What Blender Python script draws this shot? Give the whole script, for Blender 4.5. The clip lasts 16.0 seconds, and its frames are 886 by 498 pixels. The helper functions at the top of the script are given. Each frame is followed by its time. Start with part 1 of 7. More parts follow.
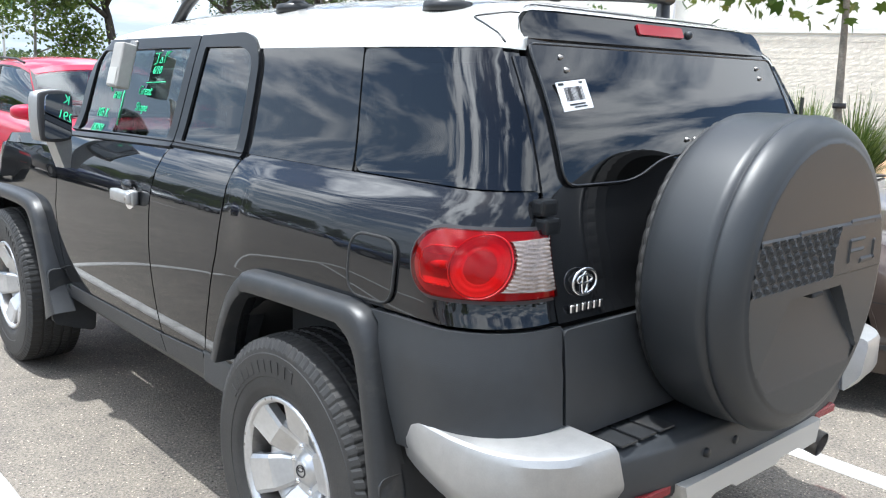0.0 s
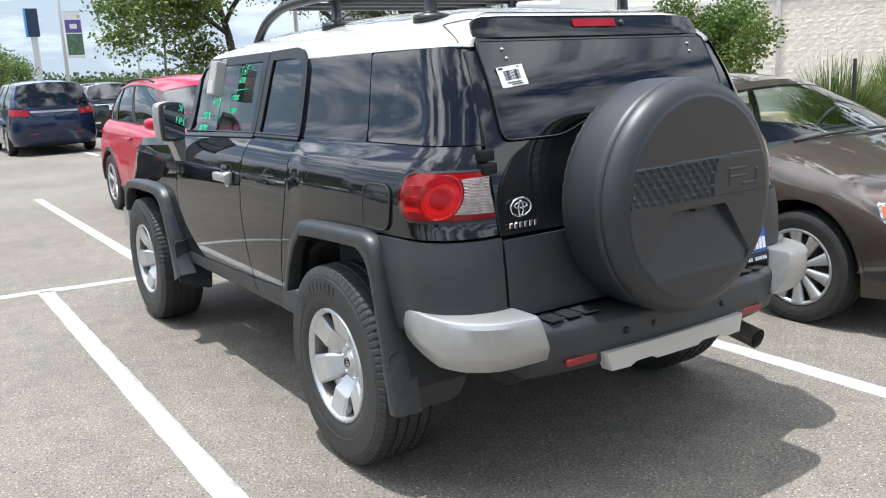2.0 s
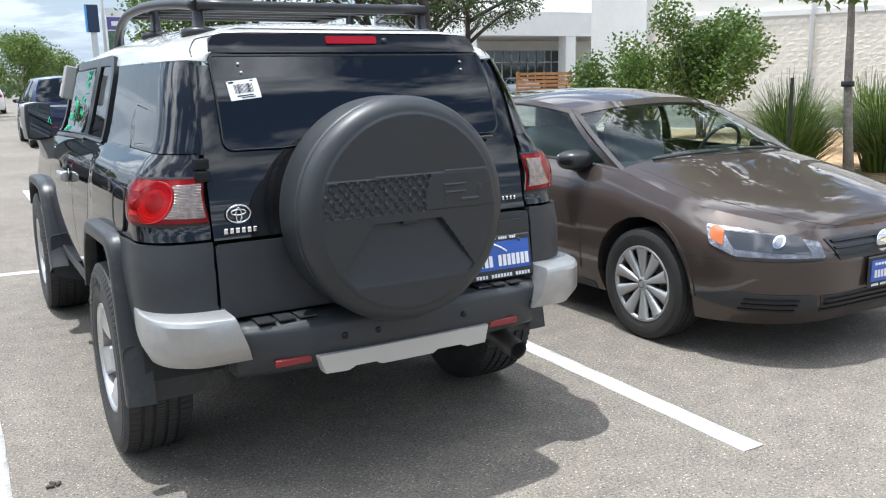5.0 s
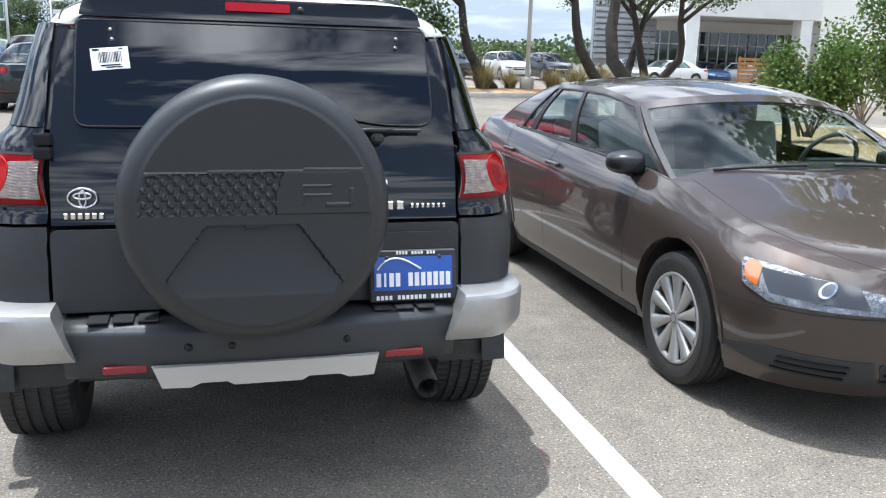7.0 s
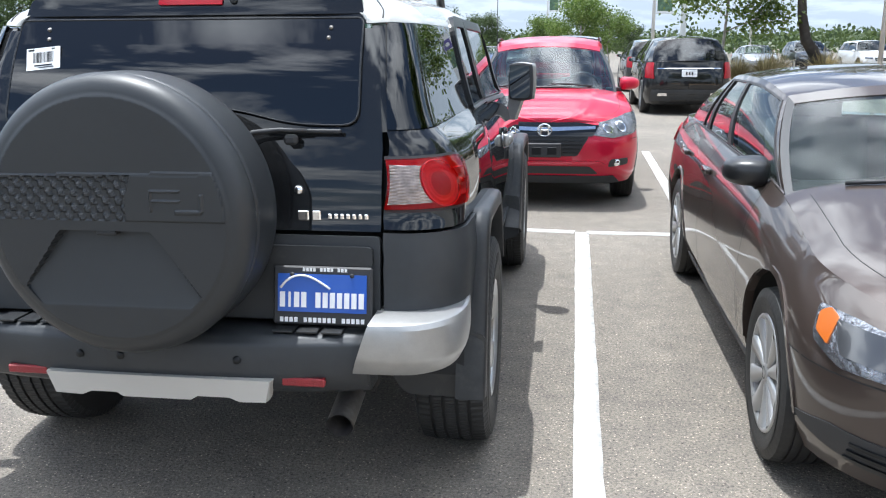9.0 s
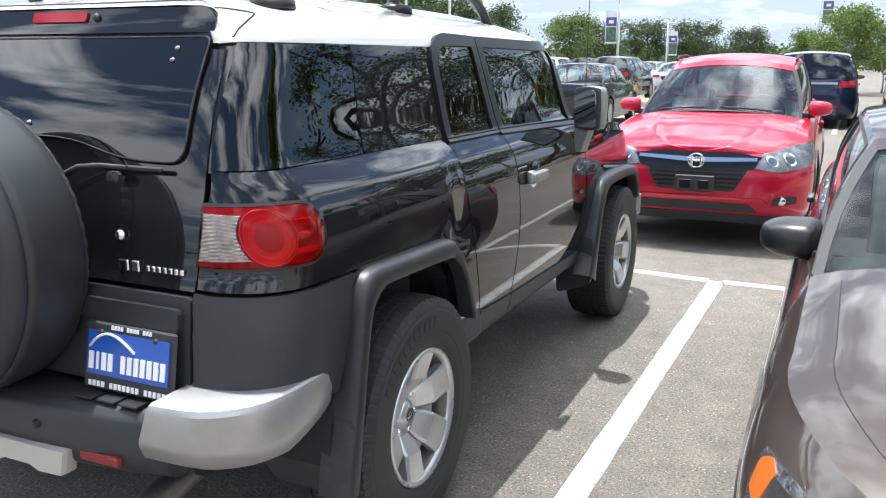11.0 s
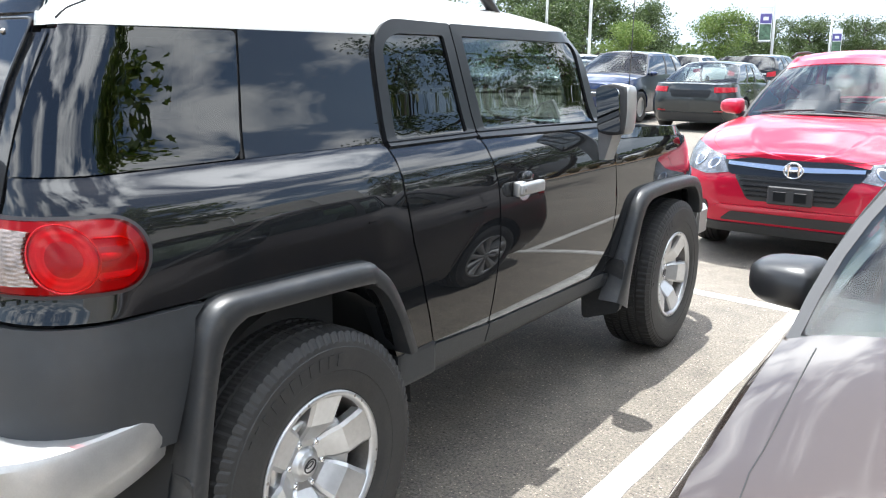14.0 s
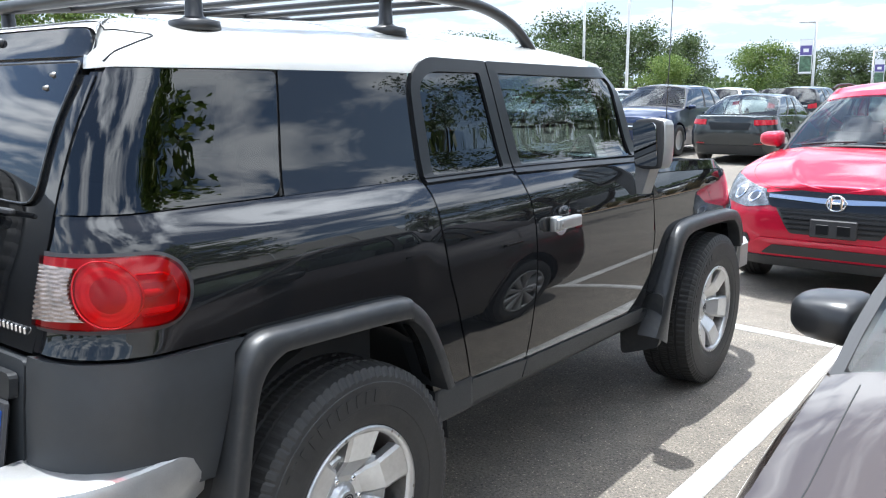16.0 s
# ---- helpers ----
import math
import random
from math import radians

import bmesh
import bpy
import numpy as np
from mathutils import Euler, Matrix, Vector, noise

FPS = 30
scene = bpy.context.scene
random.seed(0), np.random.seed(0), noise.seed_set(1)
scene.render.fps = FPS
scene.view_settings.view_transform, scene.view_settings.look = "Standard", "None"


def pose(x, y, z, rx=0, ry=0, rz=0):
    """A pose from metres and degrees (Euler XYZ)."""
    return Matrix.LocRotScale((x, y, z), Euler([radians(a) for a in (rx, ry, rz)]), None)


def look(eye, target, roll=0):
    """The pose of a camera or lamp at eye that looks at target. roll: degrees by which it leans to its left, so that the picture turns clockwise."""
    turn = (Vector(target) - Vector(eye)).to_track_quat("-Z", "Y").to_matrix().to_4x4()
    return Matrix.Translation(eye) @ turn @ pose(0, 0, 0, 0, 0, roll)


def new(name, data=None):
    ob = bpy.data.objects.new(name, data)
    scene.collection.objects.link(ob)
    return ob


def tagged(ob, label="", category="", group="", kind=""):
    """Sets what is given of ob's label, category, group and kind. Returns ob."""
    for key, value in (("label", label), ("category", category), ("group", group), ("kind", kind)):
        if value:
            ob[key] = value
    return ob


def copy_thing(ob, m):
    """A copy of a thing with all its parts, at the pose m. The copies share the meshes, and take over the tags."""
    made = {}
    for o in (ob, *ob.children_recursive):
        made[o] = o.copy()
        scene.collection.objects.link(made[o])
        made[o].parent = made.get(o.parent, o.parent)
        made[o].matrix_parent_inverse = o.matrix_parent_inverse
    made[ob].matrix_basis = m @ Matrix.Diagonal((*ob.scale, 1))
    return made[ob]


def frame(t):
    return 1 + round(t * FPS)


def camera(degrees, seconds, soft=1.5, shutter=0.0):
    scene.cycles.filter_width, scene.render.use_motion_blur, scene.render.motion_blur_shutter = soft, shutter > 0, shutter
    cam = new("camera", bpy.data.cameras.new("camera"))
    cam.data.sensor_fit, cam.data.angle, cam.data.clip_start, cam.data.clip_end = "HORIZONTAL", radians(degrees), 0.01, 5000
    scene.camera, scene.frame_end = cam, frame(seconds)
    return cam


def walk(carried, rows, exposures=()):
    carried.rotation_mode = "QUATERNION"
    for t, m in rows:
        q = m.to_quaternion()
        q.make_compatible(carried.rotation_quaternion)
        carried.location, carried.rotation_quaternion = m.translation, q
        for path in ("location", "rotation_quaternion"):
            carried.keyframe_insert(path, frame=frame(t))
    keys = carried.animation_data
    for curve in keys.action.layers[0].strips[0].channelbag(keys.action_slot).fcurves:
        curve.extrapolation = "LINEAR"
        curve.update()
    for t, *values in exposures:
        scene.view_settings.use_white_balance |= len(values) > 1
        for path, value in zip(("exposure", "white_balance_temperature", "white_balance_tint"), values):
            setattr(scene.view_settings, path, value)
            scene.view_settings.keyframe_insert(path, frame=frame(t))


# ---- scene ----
from mathutils.bvhtree import BVHTree

cam = camera(55.0, 16.0, soft=1.15)
PATH = [
    (0, (-2.054, -1.912, 1.485), (-0.752, -0.444, 1.094), 1.7),
    (0.5, (-2.174, -2.143, 1.489), (-0.981, -0.59, 1.082), -1.1),
    (1, (-2.239, -2.388, 1.496), (-1.075, -0.816, 1.078), -1.9),
    (1.5, (-2.232, -2.643, 1.484), (-1.117, -1.037, 1.063), -2.1),
    (2, (-2.259, -2.852, 1.481), (-1.188, -1.212, 1.074), -2.8),
    (2.5, (-2.311, -3.05, 1.487), (-1.242, -1.408, 1.082), -2.9),
    (3, (-2.246, -3.275, 1.481), (-1.176, -1.635, 1.075), -2.8),
    (3.5, (-2.115, -3.438, 1.475), (-1.044, -1.799, 1.068), -2.5),
    (4, (-1.955, -3.454, 1.465), (-0.895, -1.809, 1.051), -2.4),
    (4.5, (-1.705, -3.47, 1.49), (-0.664, -1.817, 1.058), -1.8),
    (5, (-1.38, -3.558, 1.481), (-0.404, -1.857, 1.088), -1.2),
    (5.2, (-1.279, -3.571, 1.475), (-0.339, -1.851, 1.076), -0.6),
    (7.3, (0.09, -3.464, 1.511), (0.455, -1.55, 1.058), 0.3),
    (7.5, (0.271, -3.475, 1.512), (0.497, -1.536, 1.076), -1.4),
    (8, (0.608, -3.407, 1.498), (0.642, -1.446, 1.108), -1.1),
    (8.5, (0.888, -3.294, 1.47), (0.768, -1.342, 1.055), -1.8),
    (9, (1.159, -3.118, 1.489), (0.892, -1.191, 1.025), -0.3),
    (9.2, (1.283, -3.053, 1.491), (0.92, -1.143, 1.021), 0.1),
    (11.3, (2.121, -2.191, 1.52), (1.261, -0.436, 1.096), -0.1),
    (11.5, (2.156, -2.131, 1.515), (1.273, -0.386, 1.097), -0.3),
    (12, (2.175, -1.933, 1.491), (1.259, -0.205, 1.075), -0.6),
    (12.5, (2.226, -1.743, 1.502), (1.287, -0.03, 1.075), -0.0),
    (13, (2.337, -1.612, 1.505), (1.259, 0.013, 1.057), 1.1),
    (13.5, (2.391, -1.569, 1.503), (1.289, 0.04, 1.056), 0.9),
    (14, (2.389, -1.568, 1.501), (1.279, 0.036, 1.059), 0.6),
    (14.5, (2.393, -1.575, 1.5), (1.264, 0.02, 1.073), 0.3),
    (15, (2.396, -1.58, 1.503), (1.236, 0.003, 1.116), 0.1),
    (15.5, (2.397, -1.58, 1.505), (1.217, -0.008, 1.135), -0.0),
    (16, (2.398, -1.573, 1.505), (1.206, -0.009, 1.142), -0.1),
]
walk(cam, [(t, look(eye, target, roll)) for t, eye, target, roll in PATH], [(0, 1.0, 6050, 7), (1.0, 0.72, 6150, 7), (5.2, 0.66, 6050, 7), (7.3, 0.8, 5950, 7), (9.2, 0.84, 6000, 7), (11.3, 0.96, 6150, 7), (12.5, 1.24, 6250, 7), (13.5, 1.42, 6250, 7), (14.5, 1.33, 6200, 7), (16, 1.12, 6000, 7)])

# world, sun
SUN = Vector((-0.165, 0.12, 1.0)).normalized()
world = bpy.data.worlds.new("sky")
scene.world = world
world.use_nodes = True
wt = world.node_tree
wt.nodes.clear()
w_out = wt.nodes.new("ShaderNodeOutputWorld")
w_bg = wt.nodes.new("ShaderNodeBackground")
w_sky = wt.nodes.new("ShaderNodeTexSky")
w_sky.sky_type, w_sky.sun_disc = "NISHITA", False
w_sky.sun_elevation = math.asin(SUN.z)
w_sky.sun_rotation = math.atan2(SUN.x, SUN.y)
w_sky.dust_density, w_sky.air_density = 1.6, 1.0
w_bg.inputs["Strength"].default_value = 0.15
# broken fair-weather clouds laid on a flat deck overhead
w_co = wt.nodes.new("ShaderNodeTexCoord")
w_sep = wt.nodes.new("ShaderNodeSeparateXYZ")
wt.links.new(w_co.outputs["Generated"], w_sep.inputs[0])
w_z = wt.nodes.new("ShaderNodeMath")
w_z.operation = "MAXIMUM"
wt.links.new(w_sep.outputs["Z"], w_z.inputs[0])
w_z.inputs[1].default_value = 0.0
w_z2 = wt.nodes.new("ShaderNodeMath")
w_z2.operation = "ADD"
wt.links.new(w_z.outputs[0], w_z2.inputs[0])
w_z2.inputs[1].default_value = 0.16
w_div = wt.nodes.new("ShaderNodeVectorMath")
w_div.operation = "DIVIDE"
w_cmb = wt.nodes.new("ShaderNodeCombineXYZ")
wt.links.new(w_z2.outputs[0], w_cmb.inputs[0])
wt.links.new(w_z2.outputs[0], w_cmb.inputs[1])
w_cmb.inputs[2].default_value = 1.0
wt.links.new(w_co.outputs["Generated"], w_div.inputs[0])
wt.links.new(w_cmb.outputs[0], w_div.inputs[1])
w_flat = wt.nodes.new("ShaderNodeVectorMath")
w_flat.operation = "MULTIPLY"
w_flat.inputs[1].default_value = (1, 1, 0)
wt.links.new(w_div.outputs[0], w_flat.inputs[0])
w_n = wt.nodes.new("ShaderNodeTexNoise")
w_n.inputs["Scale"].default_value = 1.9
w_n.inputs["Detail"].default_value = 7
w_n.inputs["Roughness"].default_value = 0.6
w_n.inputs["Distortion"].default_value = 0.25
wt.links.new(w_flat.outputs[0], w_n.inputs["Vector"])
w_r = wt.nodes.new("ShaderNodeValToRGB")
w_r.color_ramp.elements[0].position, w_r.color_ramp.elements[1].position = 0.465, 0.585
wt.links.new(w_n.outputs["Fac"], w_r.inputs[0])
w_mix = wt.nodes.new("ShaderNodeMixRGB")
wt.links.new(w_r.outputs[0], w_mix.inputs[0])
w_deep = wt.nodes.new("ShaderNodeVectorMath")
w_deep.operation = "SCALE"
w_deep.inputs["Scale"].default_value = 0.7
wt.links.new(w_sky.outputs[0], w_deep.inputs[0])
wt.links.new(w_deep.outputs[0], w_mix.inputs[1])
# clouds near the sun are lit through and brighter
w_dot = wt.nodes.new("ShaderNodeVectorMath")
w_dot.operation = "DOT_PRODUCT"
wt.links.new(w_co.outputs["Generated"], w_dot.inputs[0])
w_dot.inputs[1].default_value = SUN
w_aur = wt.nodes.new("ShaderNodeMapRange")
w_aur.interpolation_type = "SMOOTHSTEP"
w_aur.inputs["From Min"].default_value, w_aur.inputs["From Max"].default_value = 0.35, 1.0
w_aur.inputs["To Min"].default_value, w_aur.inputs["To Max"].default_value = 8.8, 22.0
wt.links.new(w_dot.outputs["Value"], w_aur.inputs["Value"])
w_tint = wt.nodes.new("ShaderNodeVectorMath")
w_tint.operation = "SCALE"
w_tint.inputs[0].default_value = (1.0, 1.01, 1.03)
wt.links.new(w_aur.outputs[0], w_tint.inputs["Scale"])
wt.links.new(w_tint.outputs[0], w_mix.inputs[2])
# pale haze towards the horizon
w_h = wt.nodes.new("ShaderNodeMapRange")
w_h.interpolation_type = "SMOOTHSTEP"
w_h.inputs["From Min"].default_value, w_h.inputs["From Max"].default_value = 0.0, 0.3
w_h.inputs["To Min"].default_value, w_h.inputs["To Max"].default_value = 0.92, 0.0
wt.links.new(w_z.outputs[0], w_h.inputs["Value"])
w_mix2 = wt.nodes.new("ShaderNodeMixRGB")
wt.links.new(w_h.outputs[0], w_mix2.inputs[0])
wt.links.new(w_mix.outputs[0], w_mix2.inputs[1])
w_mix2.inputs[2].default_value = (2.7, 3.1, 3.65, 1)
wt.links.new(w_mix2.outputs[0], w_bg.inputs[0])
wt.links.new(w_bg.outputs[0], w_out.inputs[0])

sun = new("sun", bpy.data.lights.new("sun", "SUN"))
sun.data.energy, sun.data.angle, sun.data.color = 3.6, radians(0.53), (1.0, 0.975, 0.945)
sun.matrix_world = look(SUN * 50, (0, 0, 0))

# ---- materials ----
def mat(name, color, rough=0.5, metal=0.0, vary=0.0, scale=8.0, bump=0.0, bscale=60.0, coat=0.0, spec=0.5, random_obj=0.0, dirt=0.0, dirt_color=(0.25, 0.22, 0.18)):
    m = bpy.data.materials.new(name)
    m.use_nodes = True
    nt = m.node_tree
    b = nt.nodes["Principled BSDF"]
    b.inputs["Base Color"].default_value = (*color, 1)
    b.inputs["Roughness"].default_value = rough
    b.inputs["Metallic"].default_value = metal
    b.inputs["Specular IOR Level"].default_value = spec
    b.inputs["Coat Weight"].default_value = coat
    b.inputs["Coat Roughness"].default_value = 0.015
    b.inputs["Coat IOR"].default_value = 1.6
    co = nt.nodes.new("ShaderNodeTexCoord")
    last = None
    if vary or dirt or random_obj:
        rgb = nt.nodes.new("ShaderNodeRGB")
        rgb.outputs[0].default_value = (*color, 1)
        last = rgb.outputs[0]
    if vary:
        for k, s in ((1.0, scale), (0.6, scale * 9)):
            n = nt.nodes.new("ShaderNodeTexNoise")
            n.inputs["Scale"].default_value = s
            n.inputs["Detail"].default_value = 5
            nt.links.new(co.outputs["Object"], n.inputs["Vector"])
            mr = nt.nodes.new("ShaderNodeMapRange")
            mr.inputs["From Min"].default_value, mr.inputs["From Max"].default_value = 0.3, 0.7
            mr.inputs["To Min"].default_value, mr.inputs["To Max"].default_value = 1 - vary * k, 1 + vary * k
            nt.links.new(n.outputs["Fac"], mr.inputs["Value"])
            mx = nt.nodes.new("ShaderNodeVectorMath")
            mx.operation = "SCALE"
            nt.links.new(last, mx.inputs[0])
            nt.links.new(mr.outputs[0], mx.inputs["Scale"])
            last = mx.outputs[0]
    if random_obj:
        oi = nt.nodes.new("ShaderNodeObjectInfo")
        mr = nt.nodes.new("ShaderNodeMapRange")
        mr.inputs["To Min"].default_value, mr.inputs["To Max"].default_value = 1 - random_obj, 1 + random_obj
        nt.links.new(oi.outputs["Random"], mr.inputs["Value"])
        mx = nt.nodes.new("ShaderNodeVectorMath")
        mx.operation = "SCALE"
        nt.links.new(last, mx.inputs[0])
        nt.links.new(mr.outputs[0], mx.inputs["Scale"])
        last = mx.outputs[0]
    if dirt:
        n = nt.nodes.new("ShaderNodeTexNoise")
        n.inputs["Scale"].default_value = 14
        n.inputs["Detail"].default_value = 8
        n.inputs["Roughness"].default_value = 0.7
        nt.links.new(co.outputs["Object"], n.inputs["Vector"])
        mr = nt.nodes.new("ShaderNodeMapRange")
        mr.inputs["From Min"].default_value, mr.inputs["From Max"].default_value = 0.52, 0.72
        mr.inputs["To Max"].default_value = dirt
        nt.links.new(n.outputs["Fac"], mr.inputs["Value"])
        mx = nt.nodes.new("ShaderNodeMixRGB")
        nt.links.new(mr.outputs[0], mx.inputs[0])
        nt.links.new(last, mx.inputs[1])
        mx.inputs[2].default_value = (*dirt_color, 1)
        last = mx.outputs[0]
    if last:
        nt.links.new(last, b.inputs["Base Color"])
    if bump:
        n = nt.nodes.new("ShaderNodeTexNoise")
        n.inputs["Scale"].default_value = bscale
        n.inputs["Detail"].default_value = 4
        nt.links.new(co.outputs["Object"], n.inputs["Vector"])
        bp = nt.nodes.new("ShaderNodeBump")
        bp.inputs["Strength"].default_value = bump
        bp.inputs["Distance"].default_value = 0.01
        nt.links.new(n.outputs["Fac"], bp.inputs["Height"])
        nt.links.new(bp.outputs[0], b.inputs["Normal"])
    return m


def glass(name, tint, gloss=0.06, gloss_rough=0.0):
    """Tinted pane: lets tinted light through and mirrors by Fresnel."""
    m = bpy.data.materials.new(name)
    m.use_nodes = True
    nt = m.node_tree
    nt.nodes.clear()
    out = nt.nodes.new("ShaderNodeOutputMaterial")
    tr = nt.nodes.new("ShaderNodeBsdfTransparent")
    tr.inputs[0].default_value = (*tint, 1)
    gl = nt.nodes.new("ShaderNodeBsdfGlossy")
    gl.inputs["Roughness"].default_value = gloss_rough
    lw = nt.nodes.new("ShaderNodeLayerWeight")
    lw.inputs["Blend"].default_value = 0.5
    pw = nt.nodes.new("ShaderNodeMath")
    pw.operation = "POWER"
    nt.links.new(lw.outputs["Facing"], pw.inputs[0])
    pw.inputs[1].default_value = 4.0
    fr = nt.nodes.new("ShaderNodeMapRange")
    fr.inputs["To Min"].default_value = gloss
    nt.links.new(pw.outputs[0], fr.inputs["Value"])
    mx = nt.nodes.new("ShaderNodeMixShader")
    nt.links.new(fr.outputs[0], mx.inputs[0])
    nt.links.new(tr.outputs[0], mx.inputs[1])
    nt.links.new(gl.outputs[0], mx.inputs[2])
    nt.links.new(mx.outputs[0], out.inputs[0])
    return m


def asphalt_mat():
    m = mat("asphalt", (0.163, 0.152, 0.136), 0.85)
    nt = m.node_tree
    b = nt.nodes["Principled BSDF"]
    co = nt.nodes.new("ShaderNodeTexCoord")

    def nz(scale, detail=4, rough=0.6):
        n = nt.nodes.new("ShaderNodeTexNoise")
        n.inputs["Scale"].default_value, n.inputs["Detail"].default_value, n.inputs["Roughness"].default_value = scale, detail, rough
        nt.links.new(co.outputs["Object"], n.inputs["Vector"])
        return n.outputs["Fac"]

    def ramp(src, a, bb, ca, cb):
        r = nt.nodes.new("ShaderNodeValToRGB")
        r.color_ramp.elements[0].position, r.color_ramp.elements[1].position = a, bb
        r.color_ramp.elements[0].color, r.color_ramp.elements[1].color = (*ca, 1), (*cb, 1)
        nt.links.new(src, r.inputs[0])
        return r.outputs[0]

    def mul(a, bb):
        x = nt.nodes.new("ShaderNodeMixRGB")
        x.blend_type, x.inputs[0].default_value = "MULTIPLY", 1
        nt.links.new(a, x.inputs[1])
        nt.links.new(bb, x.inputs[2])
        return x.outputs[0]

    base = ramp(nz(0.35, 6), 0.3, 0.7, (0.134, 0.1175, 0.099), (0.211, 0.187, 0.157))
    grain = ramp(nz(80, 4, 0.85), 0.36, 0.64, (0.46, 0.46, 0.46), (1.54, 1.53, 1.51))
    mid = ramp(nz(7, 6, 0.65), 0.35, 0.65, (0.84, 0.84, 0.85), (1.1, 1.1, 1.08))
    v = nt.nodes.new("ShaderNodeTexVoronoi")
    v.inputs["Scale"].default_value = 52
    nt.links.new(co.outputs["Object"], v.inputs["Vector"])
    stone = nt.nodes.new("ShaderNodeValToRGB")
    stone.color_ramp.elements[0].position, stone.color_ramp.elements[1].position = 0.12, 0.2
    stone.color_ramp.elements[0].color, stone.color_ramp.elements[1].color = (2.6, 2.5, 2.35, 1), (1, 1, 1, 1)
    nt.links.new(v.outputs["Distance"], stone.inputs[0])
    pit = nt.nodes.new("ShaderNodeTexVoronoi")
    pit.inputs["Scale"].default_value = 33
    nt.links.new(co.outputs["Object"], pit.inputs["Vector"])
    hole = ramp(pit.outputs["Distance"], 0.1, 0.2, (0.4, 0.4, 0.4), (1, 1, 1))
    dark = ramp(nz(1.3, 8, 0.7), 0.58, 0.74, (1, 1, 1), (0.76, 0.75, 0.74))
    c = mul(mul(mul(mul(mul(base, grain), mid), stone.outputs[0]), hole), dark)
    nt.links.new(c, b.inputs["Base Color"])
    bp = nt.nodes.new("ShaderNodeBump")
    bp.inputs["Strength"].default_value, bp.inputs["Distance"].default_value = 0.9, 0.008
    nt.links.new(nz(75, 4), bp.inputs["Height"])
    nt.links.new(bp.outputs[0], b.inputs["Normal"])
    return m


M_ASPHALT = asphalt_mat()
M_LINE = mat("line paint", (0.53, 0.52, 0.495), 0.75, vary=0.18, scale=9, bump=0.5, bscale=140, dirt=0.75, dirt_color=(0.3, 0.28, 0.26))
M_CONC = mat("concrete", (0.5, 0.47, 0.42), 0.85, vary=0.12, scale=3, bump=0.3)
M_MULCH = mat("mulch", (0.42, 0.27, 0.15), 0.95, vary=0.45, scale=20, bump=1.0, bscale=90)
M_LAWN = mat("lawn", (0.1, 0.16, 0.03), 0.9, vary=0.3, scale=2, bump=0.6, bscale=80)
M_BLACK = mat("black paint", (0.0095, 0.01, 0.011), 0.3, coat=1.0, spec=0.0)
M_BLACK.node_tree.nodes["Principled BSDF"].inputs["Coat IOR"].default_value = 1.53
M_ROOFW = mat("white roof paint", (0.47, 0.464, 0.436), 0.25, coat=0.6, vary=0.02)
M_CLAD = mat("grained grey plastic", (0.028, 0.0305, 0.0335), 0.48, vary=0.12, scale=3, bump=0.12, bscale=500)
M_CLADL = mat("worn black plastic", (0.021, 0.0222, 0.024), 0.4, vary=0.1, scale=6, bump=0.08, bscale=400, dirt=0.1)
M_FRAME = mat("satin frame trim", (0.009, 0.01, 0.0115), 0.3, vary=0.15, scale=4, spec=0.3)
M_SILVER = mat("silver painted plastic", (0.40, 0.397, 0.39), 0.42, metal=0.7, coat=0.15, vary=0.05, scale=30)
M_ALLOY = mat("machined alloy", (0.56, 0.56, 0.56), 0.3, metal=0.75, vary=0.08)
M_CHROME = mat("chrome", (0.85, 0.85, 0.86), 0.08, metal=1.0)
M_STEEL = mat("dull steel", (0.32, 0.3, 0.28), 0.4, metal=0.9, vary=0.2, dirt=0.4)
M_TYRE = mat("tyre rubber", (0.023, 0.0225, 0.022), 0.6, vary=0.2, scale=10, bump=0.1, bscale=200, dirt=0.12, dirt_color=(0.12, 0.1, 0.08))
# near-black for gaps, slots and liners, with cavity shade put into the colour
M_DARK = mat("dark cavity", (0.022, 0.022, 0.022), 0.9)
M_UNDER = mat("underbody", (0.02, 0.019, 0.018), 0.8, vary=0.3, dirt=0.5, dirt_color=(0.1, 0.08, 0.06))
M_PRIV = glass("privacy glass", (0.035, 0.04, 0.045), 0.078)
M_TINT = glass("tinted glass", (0.15, 0.18, 0.175), 0.1)
M_CLEAR = glass("car glass", (0.74, 0.84, 0.82), 0.042)
M_MIRR = mat("mirror glass", (0.6, 0.62, 0.64), 0.01, metal=1.0)
M_RED = mat("red lens", (0.3, 0.004, 0.012), 0.3, coat=0.45, spec=0.1)
M_RED2 = mat("red lens core", (0.42, 0.006, 0.012), 0.2, coat=0.3, spec=0.2, bump=0.3, bscale=220)
M_REFLR = mat("red reflector", (0.24, 0.018, 0.022), 0.3, bump=0.4, bscale=300)
M_AMBER = mat("amber lens", (0.48, 0.12, 0.02), 0.15, coat=1.0)
M_WHITE = mat("white plastic", (0.8, 0.8, 0.8), 0.5)
M_SEAT = mat("grey seat cloth", (0.1, 0.1, 0.105), 0.9, vary=0.1)
M_SEATL = mat("light seat cloth", (0.3, 0.29, 0.27), 0.9, vary=0.1)
M_DASH = mat("dash plastic", (0.03, 0.03, 0.032), 0.6)


# ---- mesh helpers ----
def part(name, bm, material, parent=None, label="", smooth=False):
    me = bpy.data.meshes.new(name)
    bm.to_mesh(me)
    bm.free()
    for mm in material if isinstance(material, (list, tuple)) else (material,):
        me.materials.append(mm)
    if smooth:
        for p in me.polygons:
            p.use_smooth = True
    ob = new(name, me)
    ob.parent = parent
    if label:
        tagged(ob, label)
    return ob


